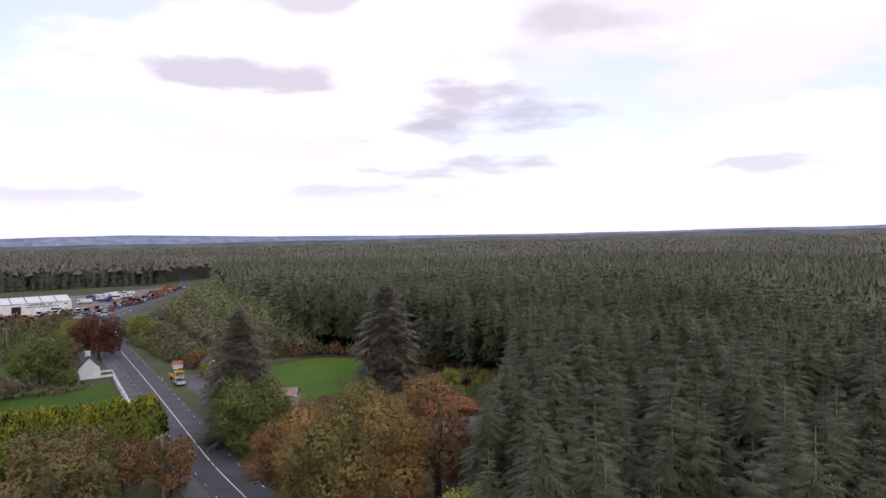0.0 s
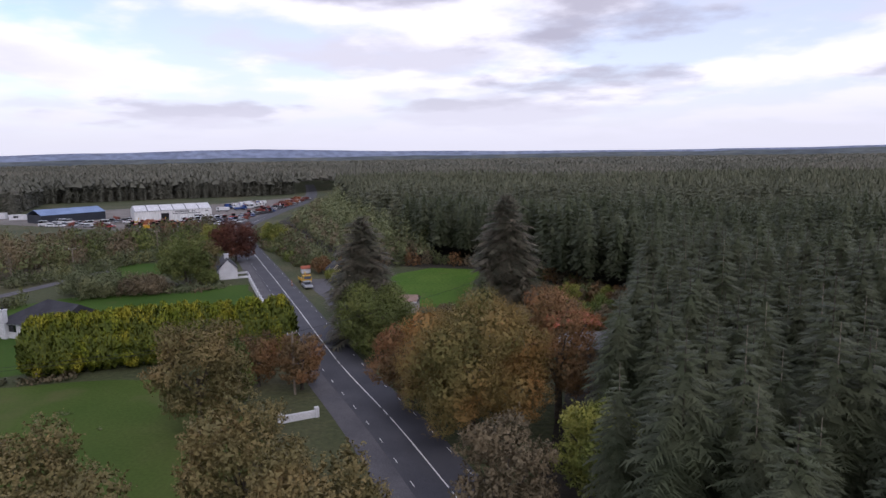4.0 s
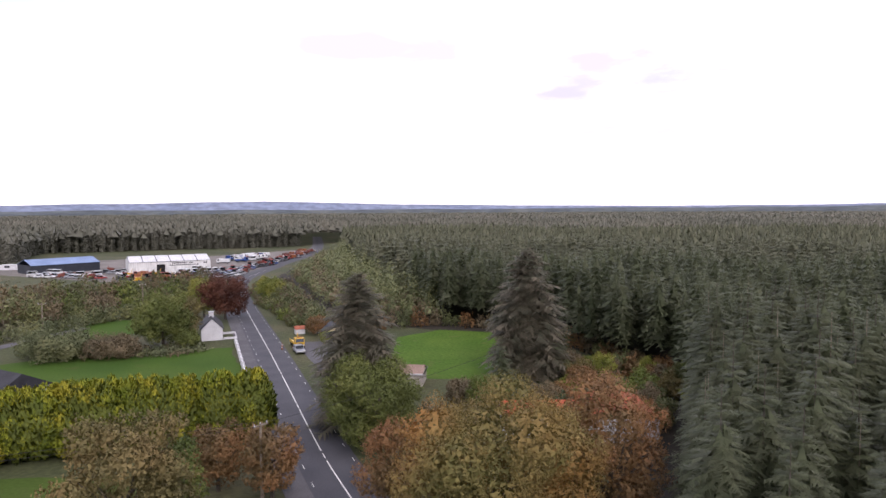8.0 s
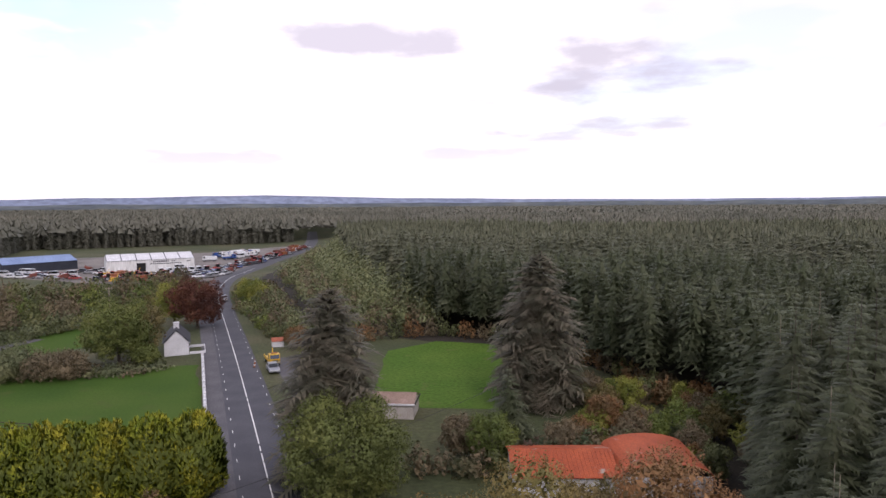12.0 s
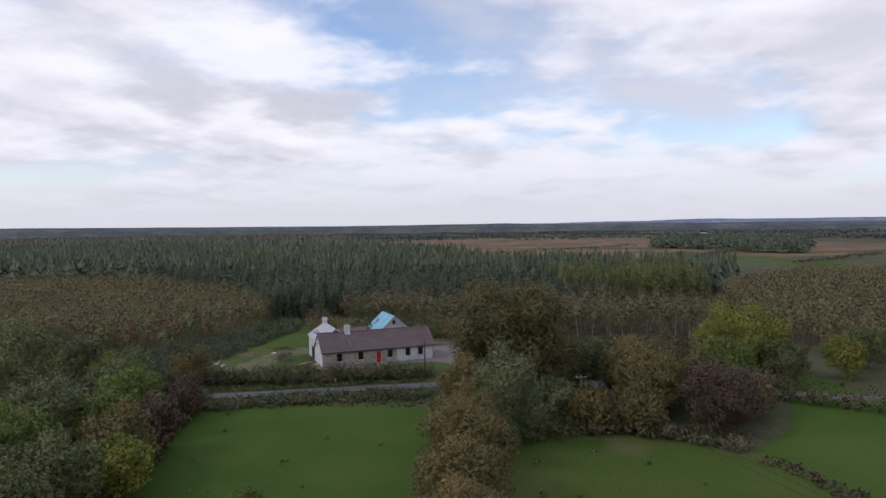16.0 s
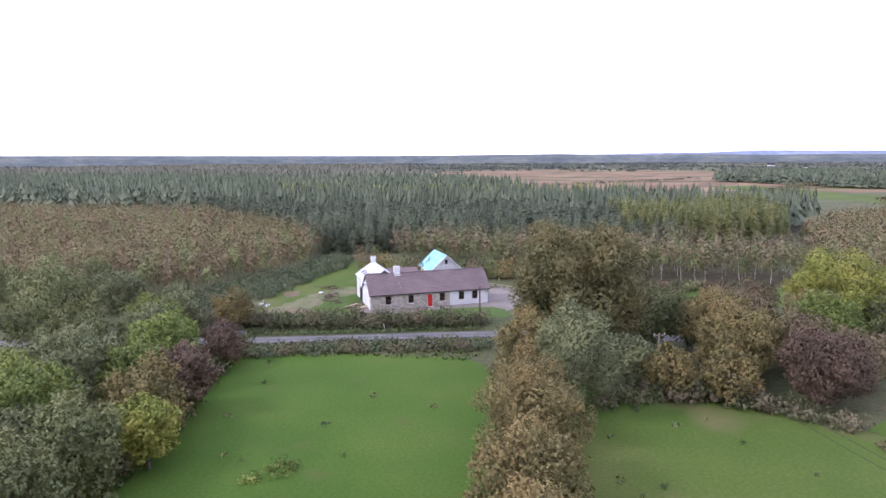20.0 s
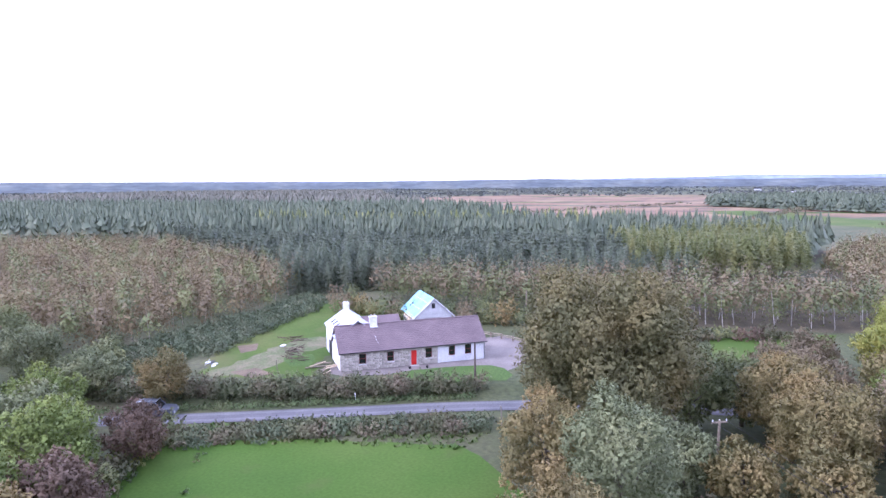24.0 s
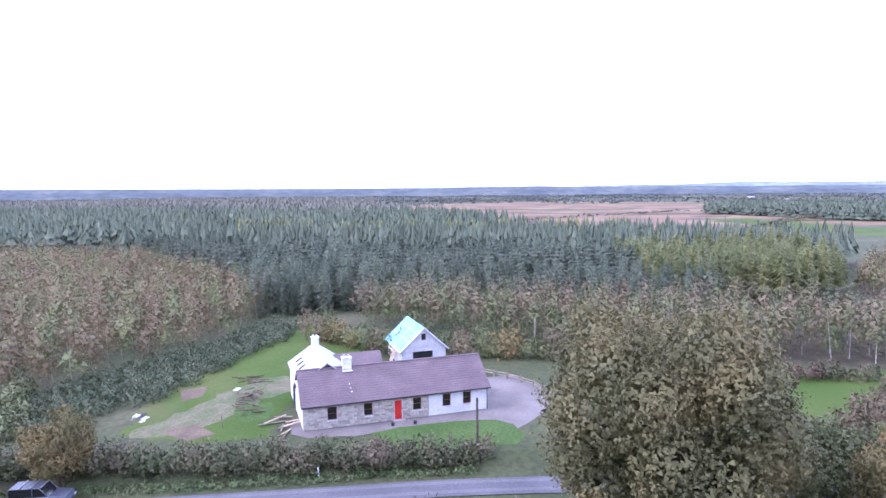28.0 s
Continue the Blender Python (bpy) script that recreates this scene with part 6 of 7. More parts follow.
plot("bare_earth_1", [(-124.0, -26.7), (-126.4, -23.6), (-122.6, -21.6), (-120.8, -23.7)], EARTH, 0.030, "bare reddish dug earth beside the farmhouse", "earth", 0.5)
plot("bare_earth_2", [(-111, -19.5), (-113.4, -17), (-112.2, -13.6), (-109.5, -14.5)], EARTH, 0.034, "bare reddish dug earth behind the hedgerow", "earth", 0.5)
plot("green_patch", [(-119.6, -15.6), (-122.2, -12.2), (-116.4, -9.6), (-115.2, -12.6)], LAWN, 0.038, "fresh green grass beside the gable", "grass", 0.4)

# ---- stones of the front wall ----
rngs = random.Random(12)
stone_meshes = []
for k in range(8):
    j = lambda: rngs.uniform(-0.06, 0.06)
    back = [(-0.5 + j(), 0, -0.5 + j()), (0.5 + j(), 0, -0.5 + j()), (0.5 + j(), 0, 0.5 + j()), (-0.5 + j(), 0, 0.5 + j())]
    front = [(x * 0.86, -0.030 + j() * 0.25, z * 0.80) for x, _, z in back]
    stone_meshes.append(raw_mesh("stone", back + front, [(0, 1, 5, 4), (1, 2, 6, 5), (2, 3, 7, 6), (3, 0, 4, 7), (4, 5, 6, 7)], STONE))
front_wall = next(o for o in house.children if o.name.startswith("front_wall"))
z = 0.0
while z < E - 0.12:
    h = min(rngs.uniform(0.20, 0.28), E - z)
    x = 0.02
    while x < 13.7:
        w = min(rngs.uniform(0.28, 0.62), 13.74 - x)
        cx, cz = x + w / 2, z + h / 2
        x += w
        if w < 0.12 or any(q[0] - w * 0.35 < cx < q[2] + w * 0.35 and q[1] - 0.05 < cz < q[3] + 0.05 for q in WINDOWS[:3] + [DOOR]):
            continue
        stone = new("stone", rngs.choice(stone_meshes))
        stone.parent = front_wall
        stone.matrix_local = Matrix.Translation((cx, -0.002, cz)) @ Matrix.Diagonal((w - 0.02, 1.0, h - 0.018, 1))
    z += h

# ---- timber, rubble and posts near the farmhouse ----
rngt = np.random.default_rng(23)
pile = thing("timber_pile", HOUSE @ pose(-1.6, 1.0, 0), "loose pale planks lying beside the gable", "timber")
for k in range(9):
    a = rngt.uniform(0, 6.28)
    p = Vector((rngt.uniform(-1.0, 0.6), rngt.uniform(-1.5, 5), 0.08 + 0.06 * (k % 4)))
    q = p + Vector((math.cos(a), math.sin(a), 0.05)) * rngt.uniform(1.5, 3.5)
    part("plank", tube(bmesh.new(), p, q, 0.10, 0.10, 4), NEW_TIMBER if k % 2 else TIMBER, pile)
for k, (x, y, n) in enumerate(((-124, -16.5, 26), (-119.5, -14.5, 18), (-129, -20, 14))):
    heap = thing("branch_heap", pose(x, y, 0.82, 0, 0, 40 * k), "heap of cut dark branches on the rough ground", "branches")
    for i in range(n):
        a = 0.5 + rngt.uniform(-0.7, 0.7)
        p = Vector((rngt.uniform(-2.5, 2.5), rngt.uniform(-1.2, 1.2), rngt.uniform(0.05, 0.5)))
        part("branch", tube(bmesh.new(), p, p + Vector((math.cos(a), math.sin(a), rngt.uniform(-0.1, 0.15))) * rngt.uniform(1, 2.4), 0.06, 0.03, 4), DARK_TIMBER, heap)
junk = thing("rubbish_heap", pose(-113.8, -24, 0.6), "small heap of white plastic, metal and sheets", "rubbish")
for k in range(9):
    x, y, s = rngt.uniform(-1.6, 1.6), rngt.uniform(-1.2, 1.2), rngt.uniform(0.2, 0.45)
    part("sheet", boxed(x - s, y - s * 0.7, 0, x + s, y + s * 0.7, s * rngt.uniform(0.3, 1), bevel=0.05), (WHITE, BLOCK, DARK_SLATE)[k % 3], junk)
part("rail", tube(bmesh.new(), (0.2, -0.8, 0.1), (1.6, 1.0, 1.5), 0.06, 0.06, 5), WHITE, junk)
tagged(new("slab", boxed(-126.2, -19.4, 0.82, -125.2, -18.8, 0.98, bevel=0.03).to_mesh(m0 := bpy.data.meshes.new("slab")) or m0), "white slab lying on the grass", "slab")
m0.materials.append(WHITE)

fence = thing("rail_fence", pose(0, 0, 0.8), "low weathered post and rail fence behind the gravel", "fence")
FP = [(-139.6, 9.6), (-138.6, 11.6), (-137.8, 13.5), (-136.6, 15.5), (-135, 17.3), (-133, 18.6)]
for x, y in FP:
    part("post", boxed(x - 0.12, y - 0.12, -0.1, x + 0.12, y + 0.12, 0.85, bevel=0.03), TIMBER, fence)
for (x, y), (x2, y2) in zip(FP, FP[1:]):
    for z in (0.35, 0.65):
        part("rail", tube(bmesh.new(), (x, y, z), (x2, y2, z + 0.05), 0.07, 0.07, 5), TIMBER, fence)
for dx in (0.0, 1.7):
    p = HOUSE @ Vector((9.2 + dx * 1.4, -1.6 - 0.2 * dx, 0))
    pot = thing("flower_pot", Matrix.Translation((p.x, p.y, 0.82)), "small dark flower pot on the gravel", "pot")
    part("pot", tube(bmesh.new(), (0, 0, 0), (0, 0, 0.32), 0.15, 0.2, 10), DARK_SLATE, pot)
    part("soil", tube(bmesh.new(), (0, 0, 0.30), (0, 0, 0.335), 0.17, 0.17, 10), FLOOR, pot)
for x, y, h in ((-106.0, 1.0, 1.1), (-113.6, -13.5, 1.5), (-60.6, 40.0, 1.5), (-102.0, 19.3, 2.4)):
    bm = boxed(-0.05, -0.05, -0.1, 0.05, 0.05, h, bevel=0.015)
    me = bpy.data.meshes.new("marker_post")
    bm.to_mesh(me)
    bm.free()
    me.materials.append(TIMBER if h > 1.4 else WHITE)
    ob = new("marker_post", me)
    ob.matrix_world = pose(x, y, rise(x, y), 3, 2, 20)
    tagged(ob, "short pale marker post at the field edge", "post")


# ---- poles and wires ----
def pole(x, y, h, arm=True, turn=0, mat=TIMBER, lean=0.0):
    p = thing("utility_pole", pose(x, y, rise(x, y), lean, 0, turn), "wooden utility pole carrying overhead wires", "utility pole", "utility poles")
    part("shaft", tube(bmesh.new(), (0, 0, -0.3), (0, 0, h), 0.15, 0.11, 9), mat, p)
    if arm:
        part("cross_arm", boxed(-0.75, -0.06, h - 0.25, 0.75, 0.06, h - 0.12, bevel=0.01), mat, p)
        for dx in (-0.65, 0.0, 0.65):
            part("insulator", tube(bmesh.new(), (dx, 0, h - 0.12), (dx, 0, h + 0.08), 0.05, 0.03, 6), WHITE, p)
    return Vector((x, y, rise(x, y) + h - 0.05))


POLE = surface("dark pole timber", [(0.07, 0.05, 0.042), (0.11, 0.085, 0.07)], 1.5, 12, 0.9, 0.3)
pole(-113.2, 14.1, 5.4, False, mat=POLE)
pb = pole(-94.0, 39.4, 5.5, True, 115, lean=2)
pc = pole(-27.1, 68.7, 7.1, True, 65)
pd = pole(-150, 16, 6.0, False)
pe = pole(-72.3, 131.2, 7.0, False)
pole(-106, 132, 6.5, True, 40)
pole(-107.4, 166, 6.5, True, 40)
pole(-112.5, 104.0, 6.0, False)
pf = Vector((20, 96, 8.2))


def wire(a, b, sag, offset=(0, 0, 0)):
    cu = bpy.data.curves.new("wire", "CURVE")
    cu.dimensions, cu.bevel_depth, cu.bevel_resolution = "3D", 0.018, 0
    sp = cu.splines.new("POLY")
    n = 24
    sp.points.add(n)
    o = Vector(offset)
    for i in range(n + 1):
        t = i / n
        p = a.lerp(b, t) + o
        sp.points[i].co = (p.x, p.y, p.z - sag * 4 * t * (1 - t), 1)
    cu.materials.append(BLACK)
    return tagged(new("overhead_wire", cu), "thin dark overhead power line", "wire", "overhead wires")


for o in ((0.25, -0.6, 0), (-0.25, 0.6, 0)):
    wire(pb, pc, 0.9, o)
wire(pc, pc + Vector((18, 30, 0.6)), 0.4)


# ---- road things ----
wallr = thing("garden_wall", pose(0, 0, 0), "low white roadside wall with square piers", "wall")
q0, q1 = Vector((-47.0, 104.6, 0)), Vector((-62.6, 130.2, 0))
dv = (q1 - q0)
turn = math.degrees(math.atan2(dv.y, dv.x))
wallr.matrix_world = Matrix.Translation(q0) @ pose(0, 0, 0, 0, 0, turn)
n = 10
for k in range(n + 1):
    x = dv.length * k / n
    bm = boxed(x - 0.22, -0.22, -0.1, x + 0.22, 0.22, 1.15, bevel=0.02)
    part("pier", bm, WHITE, wallr)
    if k < n:
        part("wall_panel", boxed(x + 0.22, -0.11, -0.1, x + dv.length / n - 0.22, 0.11, 0.92, bevel=0.02), WHITE, wallr)
gate = thing("gate_wall", Matrix.Translation((-25.4, 61.0, 0)) @ pose(0, 0, 0, 0, 0, 35), "weathered low white entrance wall with a pier", "wall")
part("wall_panel", boxed(0, -0.12, -0.1, 3.4, 0.12, 0.75, bevel=0.02), WHITE, gate)
for x in (-0.1, 3.6):
    part("pier", boxed(x - 0.2, -0.22, -0.1, x + 0.22, 0.22, 1.05, bevel=0.02), WHITE, gate)
cw = thing("courtyard_wall", Matrix.Translation((-66.9, 133.4, 0)) @ pose(0, 0, 0, 0, 0, 32) @ Matrix.Scale(0.72, 4), "low white wall enclosing the cottage forecourt", "wall")
for a in ((0.0, -0.1, 3.4, 0.12), (0.0, 7.8, 3.4, 8.0), (3.4, -0.1, 3.6, 2.4), (3.4, 3.6, 3.6, 8.0)):
    part("wall_panel", boxed(a[0], a[1], -0.1, a[2], a[3], 0.6, bevel=0.02), WHITE, cw)

cot = thing("cottage", Matrix.Translation((-70.1, 131.0, 0)) @ pose(0, 0, 0, 0, 0, 32), "small white gabled cottage with dark slate roof", "house")
CW, CL, CE, CR = 3.9, 8.0, 2.2, 4.3
part("front_wall", prism(bmesh.new(), [(0, -0.1), (CW, -0.1), (CW, CE), (CW / 2, CR), (0, CE)], 0, 0.3), WHITE, cot, "whitewashed stained gable wall")
part("side_wall", boxed(CW - 0.3, 0.3, -0.1, CW, CL, CE), WHITE, cot)
part("side_wall", boxed(0, 0.3, -0.1, 0.3, CL, CE), WHITE, cot)
part("back_wall", prism(bmesh.new(), [(0, -0.1), (CW, -0.1), (CW, CE), (CW / 2, CR), (0, CE)], CL, CL + 0.3), WHITE, cot)
part("roof_slope", cross_slope(bmesh.new(), -0.2, CL + 0.4, -0.3, CE - 0.15, CW / 2, CR + 0.03), DARK_SLATE, cot)
part("roof_slope", cross_slope(bmesh.new(), -0.2, CL + 0.4, CW + 0.3, CE - 0.15, CW / 2, CR + 0.03), DARK_SLATE, cot)
bm = boxed(CW / 2 - 0.45, 3.0, CR - 0.2, CW / 2 + 0.45, 3.7, CR + 0.75)
box(bm, CW / 2 - 0.52, 2.93, CR + 0.75, CW / 2 + 0.52, 3.77, CR + 0.88)
part("chimney", bm, WHITE, cot)
for y in (1.6, 5.6):
    w1 = part("window", boxed(CW - 0.02, y, 0.9, CW + 0.03, y + 0.9, 2.0), GLASS, cot)
    part("sill", boxed(CW, y - 0.08, 0.82, CW + 0.1, y + 0.98, 0.9), WHITE, w1)
part("door", boxed(CW - 0.02, 3.8, 0, CW + 0.03, 4.7, 2.0), DARK_TIMBER, cot)

# ---- bungalow behind the cypress hedge ----
bun = thing("bungalow", Matrix.Translation((-80.7, 85.1, 0)) @ pose(0, 0, 0, 0, 0, -6), "white bungalow with a dark slate roof and tall chimney", "house")
BW, BD, BE, BR = 11.0, 8.4, 2.4, 5.2
part("front_wall", wall_cells(bmesh.new(), 0, BW, -0.1, BE, 0, 0.3, [(2, 0.9, 3.6, 2.1), (6, 0.9, 7.4, 2.1)]), WHITE, bun)
part("side_wall", boxed(0, 0.3, -0.1, 0.3, BD, BE), WHITE, bun)
part("back_wall", boxed(0.3, BD - 0.3, -0.1, BW - 0.3, BD, BE), WHITE, bun)
bm = boxed(BW - 0.3, 0.3, -0.1, BW, BD, BE)
gable(bm, BW - 0.3, BW, BD / 2, BD / 2 - 0.05, BE, BR - 0.7)
gw = part("gable_wall", bm, WHITE, bun, "white gable wall with a window")
for y in (2.0, 5.2):
    part("window", boxed(BW - 0.02, y, 0.9, BW + 0.03, y + 1.1, 2.1), GLASS, bun)
for xa, xb in ((2, 3.6), (6, 7.4)):
    window(bun, xa, 0.9, xb, 2.1, 0, WHITE, WHITE)
bm = bmesh.new()
ring = [bm.verts.new(v) for v in ((-0.4, -0.4, BE - 0.1), (BW + 0.3, -0.4, BE - 0.1), (BW + 0.3, BD + 0.4, BE - 0.1), (-0.4, BD + 0.4, BE - 0.1))]
top = [bm.verts.new(v) for v in ((BD / 2 + 1.2, BD / 2, BR), (BW + 0.3, BD / 2, BR - 0.55))]
for f in ((ring[0], ring[1], top[1], top[0]), (ring[2], ring[3], top[0], top[1]), (ring[3], ring[0], top[0]), (ring[1], ring[2], top[1]), tuple(ring[::-1])):
    bm.faces.new(f)
part("roof", bm, DARK_SLATE, bun, "dark slate hipped roof")
bm = boxed(1.3, -0.6, 0, 2.1, 0.1, 4.3)
box(bm, 1.22, -0.68, 4.3, 2.18, 0.18, 4.44)
ch = part("chimney", bm, WHITE, bun, "tall white chimney")
part("chimney_pot", tube(bmesh.new(), (1.7, -0.25, 4.44), (1.7, -0.25, 4.75), 0.13, 0.11, 10), DARK_SLATE, ch)
sheet("bungalow_yard", [(-73.5, 91.5), (-74.5, 94.5), (-62, 95.2), (-56, 93), (-60, 84), (-69, 82)], YARD, 0.045, "brown gravel yard beside the bungalow", "yard", 0.3)
fen = thing("paddock_fence", pose(0, 0, 0), "dark stained post and rail fence round the bungalow yard", "fence")
FP = [(-75, 94.6), (-72.6, 94.9), (-70.2, 95.1), (-67.8, 95.3), (-65.4, 95.4), (-63, 95.3), (-60.6, 94.8), (-58.2, 94.0), (-56, 93)]
for x, y in FP:
    part("post", boxed(x - 0.07, y - 0.07, -0.1, x + 0.07, y + 0.07, 1.2), DARK_TIMBER, fen)
for (x, y), (x2, y2) in zip(FP, FP[1:]):
    for z in (0.4, 0.75, 1.08):
        part("rail", tube(bmesh.new(), (x, y, z), (x2, y2, z), 0.05, 0.05, 4), DARK_TIMBER, fen)
plant("golden_conifer", broadleaf_meshes(61, 5.6, 1.9, CYPRESS, 0.1, 2600, 0.16, 9, BARK, 1.7), -77.8, 74.6, "small golden conical conifer beside the bungalow", "tree")
tank = thing("oil_tank", pose(-78.5, 77.6, 0, 0, 0, 30), "silver-grey cylindrical oil tank beside the bungalow", "tank")
part("shell", tube(bmesh.new(), (-0.9, 0, 1.3), (0.9, 0, 1.3), 0.55, 0.55, 14), BLOCK, tank)
for x in (-0.6, 0.6):
    part("support", boxed(x - 0.1, -0.4, 0, x + 0.1, 0.4, 0.9), BLOCK, tank)

# ---- hut, red shed, cream house, orange barn ----
TIN_RED = surface("rusty red tin", [(0.26, 0.075, 0.04), (0.36, 0.12, 0.07)], 0.8, 8, 0.7, 0.2)
TIN_ORANGE = surface("orange painted corrugated iron", [(0.27, 0.052, 0.016), (0.36, 0.075, 0.024)], 0.5, 6, 0.6, 0.2, spots=(0.6, 0.66, 0.72, (0.30, 0.26, 0.22)))
FELT = surface("brown roofing felt", [(0.20, 0.135, 0.105), (0.27, 0.19, 0.155)], 0.7, 8, 0.9, 0.3)
hut = thing("garden_hut", pose(-27.4, 106.4, 0, 0, 0, 4), "low garden hut with brown felt roof and pale walls", "hut")
part("wall", boxed(0, 0, -0.05, 6.0, 4.2, 1.75), MORTAR, hut)
part("fascia", boxed(-0.2, -0.24, 1.70, 6.2, -0.14, 1.9), WHITE, hut)
part("fascia", boxed(6.12, -0.14, 1.70, 6.2, 4.4, 1.9), BLACK, hut)
part("roof_slope", slope(bmesh.new(), -0.2, 6.12, -0.14, 1.8, 2.1, 2.6, 0.08), FELT, hut)
bm = slope(bmesh.new(), -0.2, 6.12, 4.4, 1.8, 2.1, 2.6, 0.08)
bmesh.ops.recalc_face_normals(bm, faces=bm.faces[:])
part("roof_slope", bm, FELT, hut)
shed = thing("tin_shed", pose(-55.0, 140.4, 0, 0, 0, 30) @ Matrix.Scale(0.62, 4), "small shed with a rusty red tin roof", "shed")
part("wall", boxed(0, 0, -0.05, 3.2, 3.0, 1.7), WHITE, shed)
part("roof_slope", slope(bmesh.new(), -0.2, 3.4, -0.2, 1.6, 1.5, 2.5, 0.06), TIN_RED, shed)
bm = slope(bmesh.new(), -0.2, 3.4, 3.2, 1.6, 1.5, 2.5, 0.06)
bmesh.ops.recalc_face_normals(bm, faces=bm.faces[:])
part("roof_slope", bm, TIN_RED, shed)
cream = thing("cream_house", pose(-45.4, 131.5, 0, 0, 0, 25) @ Matrix.Scale(0.72, 4), "cream rendered house half hidden behind the spruce", "house")
part("front_wall", prism(bmesh.new(), [(0, -0.1), (5, -0.1), (5, 2.7), (2.5, 5.0), (0, 2.7)], 0, 0.3), CREAM, cream)
part("side_wall", boxed(0, 0.3, -0.1, 0.3, 8, 2.7), CREAM, cream)
part("side_wall", boxed(4.7, 0.3, -0.1, 5, 8, 2.7), CREAM, cream)
part("roof_slope", cross_slope(bmesh.new(), -0.2, 8.2, -0.3, 2.55, 2.5, 5.03), DARK_SLATE, cream)
part("roof_slope", cross_slope(bmesh.new(), -0.2, 8.2, 5.3, 2.55, 2.5, 5.03), DARK_SLATE, cream)
part("window", boxed(1.6, -0.03, 0.9, 2.8, 0.02, 2.1), GLASS, cream)
part("porch", boxed(4.0, -4.2, -0.1, 6.6, -1.4, 2.3, bevel=0.03), CREAM, cream)
part("porch_door", boxed(4.6, -4.24, 0, 5.5, -4.19, 2.0), DARK_TIMBER, cream)

barn = thing("hay_barn", pose(-8.0, 86.6, 0, 0, 0, 10) @ Matrix.Diagonal((0.95, 1, 0.82, 1)), "low barn with faded orange corrugated iron roof", "barn")
part("end_wall", boxed(0, 0.2, -0.1, 0.25, 7.0, 3.3), WHITE, barn, "pale end wall with a small opening")
# black panel on the end wall for a shaded opening
part("opening", boxed(-0.02, 2.2, 1.9, 0.02, 3.0, 2.4), DARK, barn)
part("front_wall", boxed(0.25, 0.2, -0.1, 17.5, 0.4, 3.0), BLOCK, barn)
part("back_wall", boxed(0.25, 6.8, -0.1, 17.5, 7.0, 3.0), BLOCK, barn)
for x0, x1, zr in ((-0.3, 9.3, 4.45),):
    bm = slope(bmesh.new(), x0, x1, -0.1, 3.1, 3.6, zr, 0.05)
    part("roof_slope", bm, TIN_ORANGE, barn)
    bm = slope(bmesh.new(), x0, x1, 7.3, 3.1, 3.6, zr, 0.05)
    bmesh.ops.recalc_face_normals(bm, faces=bm.faces[:])
    part("roof_slope", bm, TIN_ORANGE, barn)
arc = [(9.3 + 4.1 * (1 - math.cos(a)), 3.1 + 1.45 * math.sin(a)) for a in np.linspace(0, math.pi, 13)]
part("barrel_roof", prism(bmesh.new(), arc + [(x, z - 0.06) for x, z in arc[::-1]], -0.1, 7.3), TIN_ORANGE, barn, "curved orange barrel roof")
for k in range(24):
    x = -0.2 + k * 0.4
    part("roof_rib", tube(bmesh.new(), (x, -0.1, 3.16), (x, 3.6, 4.51), 0.03, 0.03, 4), TIN_ORANGE, barn)

# ---- vehicles ----
TYRE = surface("tyre rubber", [(0.012, 0.012, 0.013), (0.02, 0.02, 0.021)], 3, 20, 0.9, 0.2)


def paint(name, rgb, rough=0.35, metal=0.0):
    return surface(name, [tuple(c * 0.88 for c in rgb), rgb], 0.6, 5, rough, 0.03, metal, spec=0.5, rand=0.12)


PAINTS = {"white": paint("white car paint", (0.62, 0.63, 0.64)), "slate": paint("grey-blue car paint", (0.10, 0.11, 0.14), 0.35, 0.3), "silver": paint("silver car paint", (0.34, 0.35, 0.37), 0.3, 0.5),
          "dark": paint("dark car paint", (0.03, 0.032, 0.04)), "blue": paint("blue car paint", (0.03, 0.08, 0.26)), "red": paint("red car paint", (0.28, 0.03, 0.025)),
          "orange": paint("orange machine paint", (0.26, 0.085, 0.03), 0.6), "yellow": paint("yellow machine paint", (0.60, 0.36, 0.02), 0.45),
          "rust": surface("rusted red steel", [(0.10, 0.035, 0.028), (0.18, 0.055, 0.04)], 1.2, 8, 0.85, 0.3, rand=0.25),
          "green": paint("green machine paint", (0.03, 0.14, 0.05), 0.5)}
LAMP = glass_material("lamp glass", (0.5, 0.5, 0.48))
TAIL = glass_material("red lamp glass", (0.3, 0.01, 0.01))


def wheel(parent, x, y, r, w):
    t = part("wheel", tube(bmesh.new(), (x, y - w / 2, r), (x, y + w / 2, r), r, r, 12), TYRE, parent)
    part("rim", tube(bmesh.new(), (x, y - w / 2 - 0.01, r), (x, y + w / 2 + 0.01, r), r * 0.6, r * 0.6, 10), PAINTS["silver"], t)


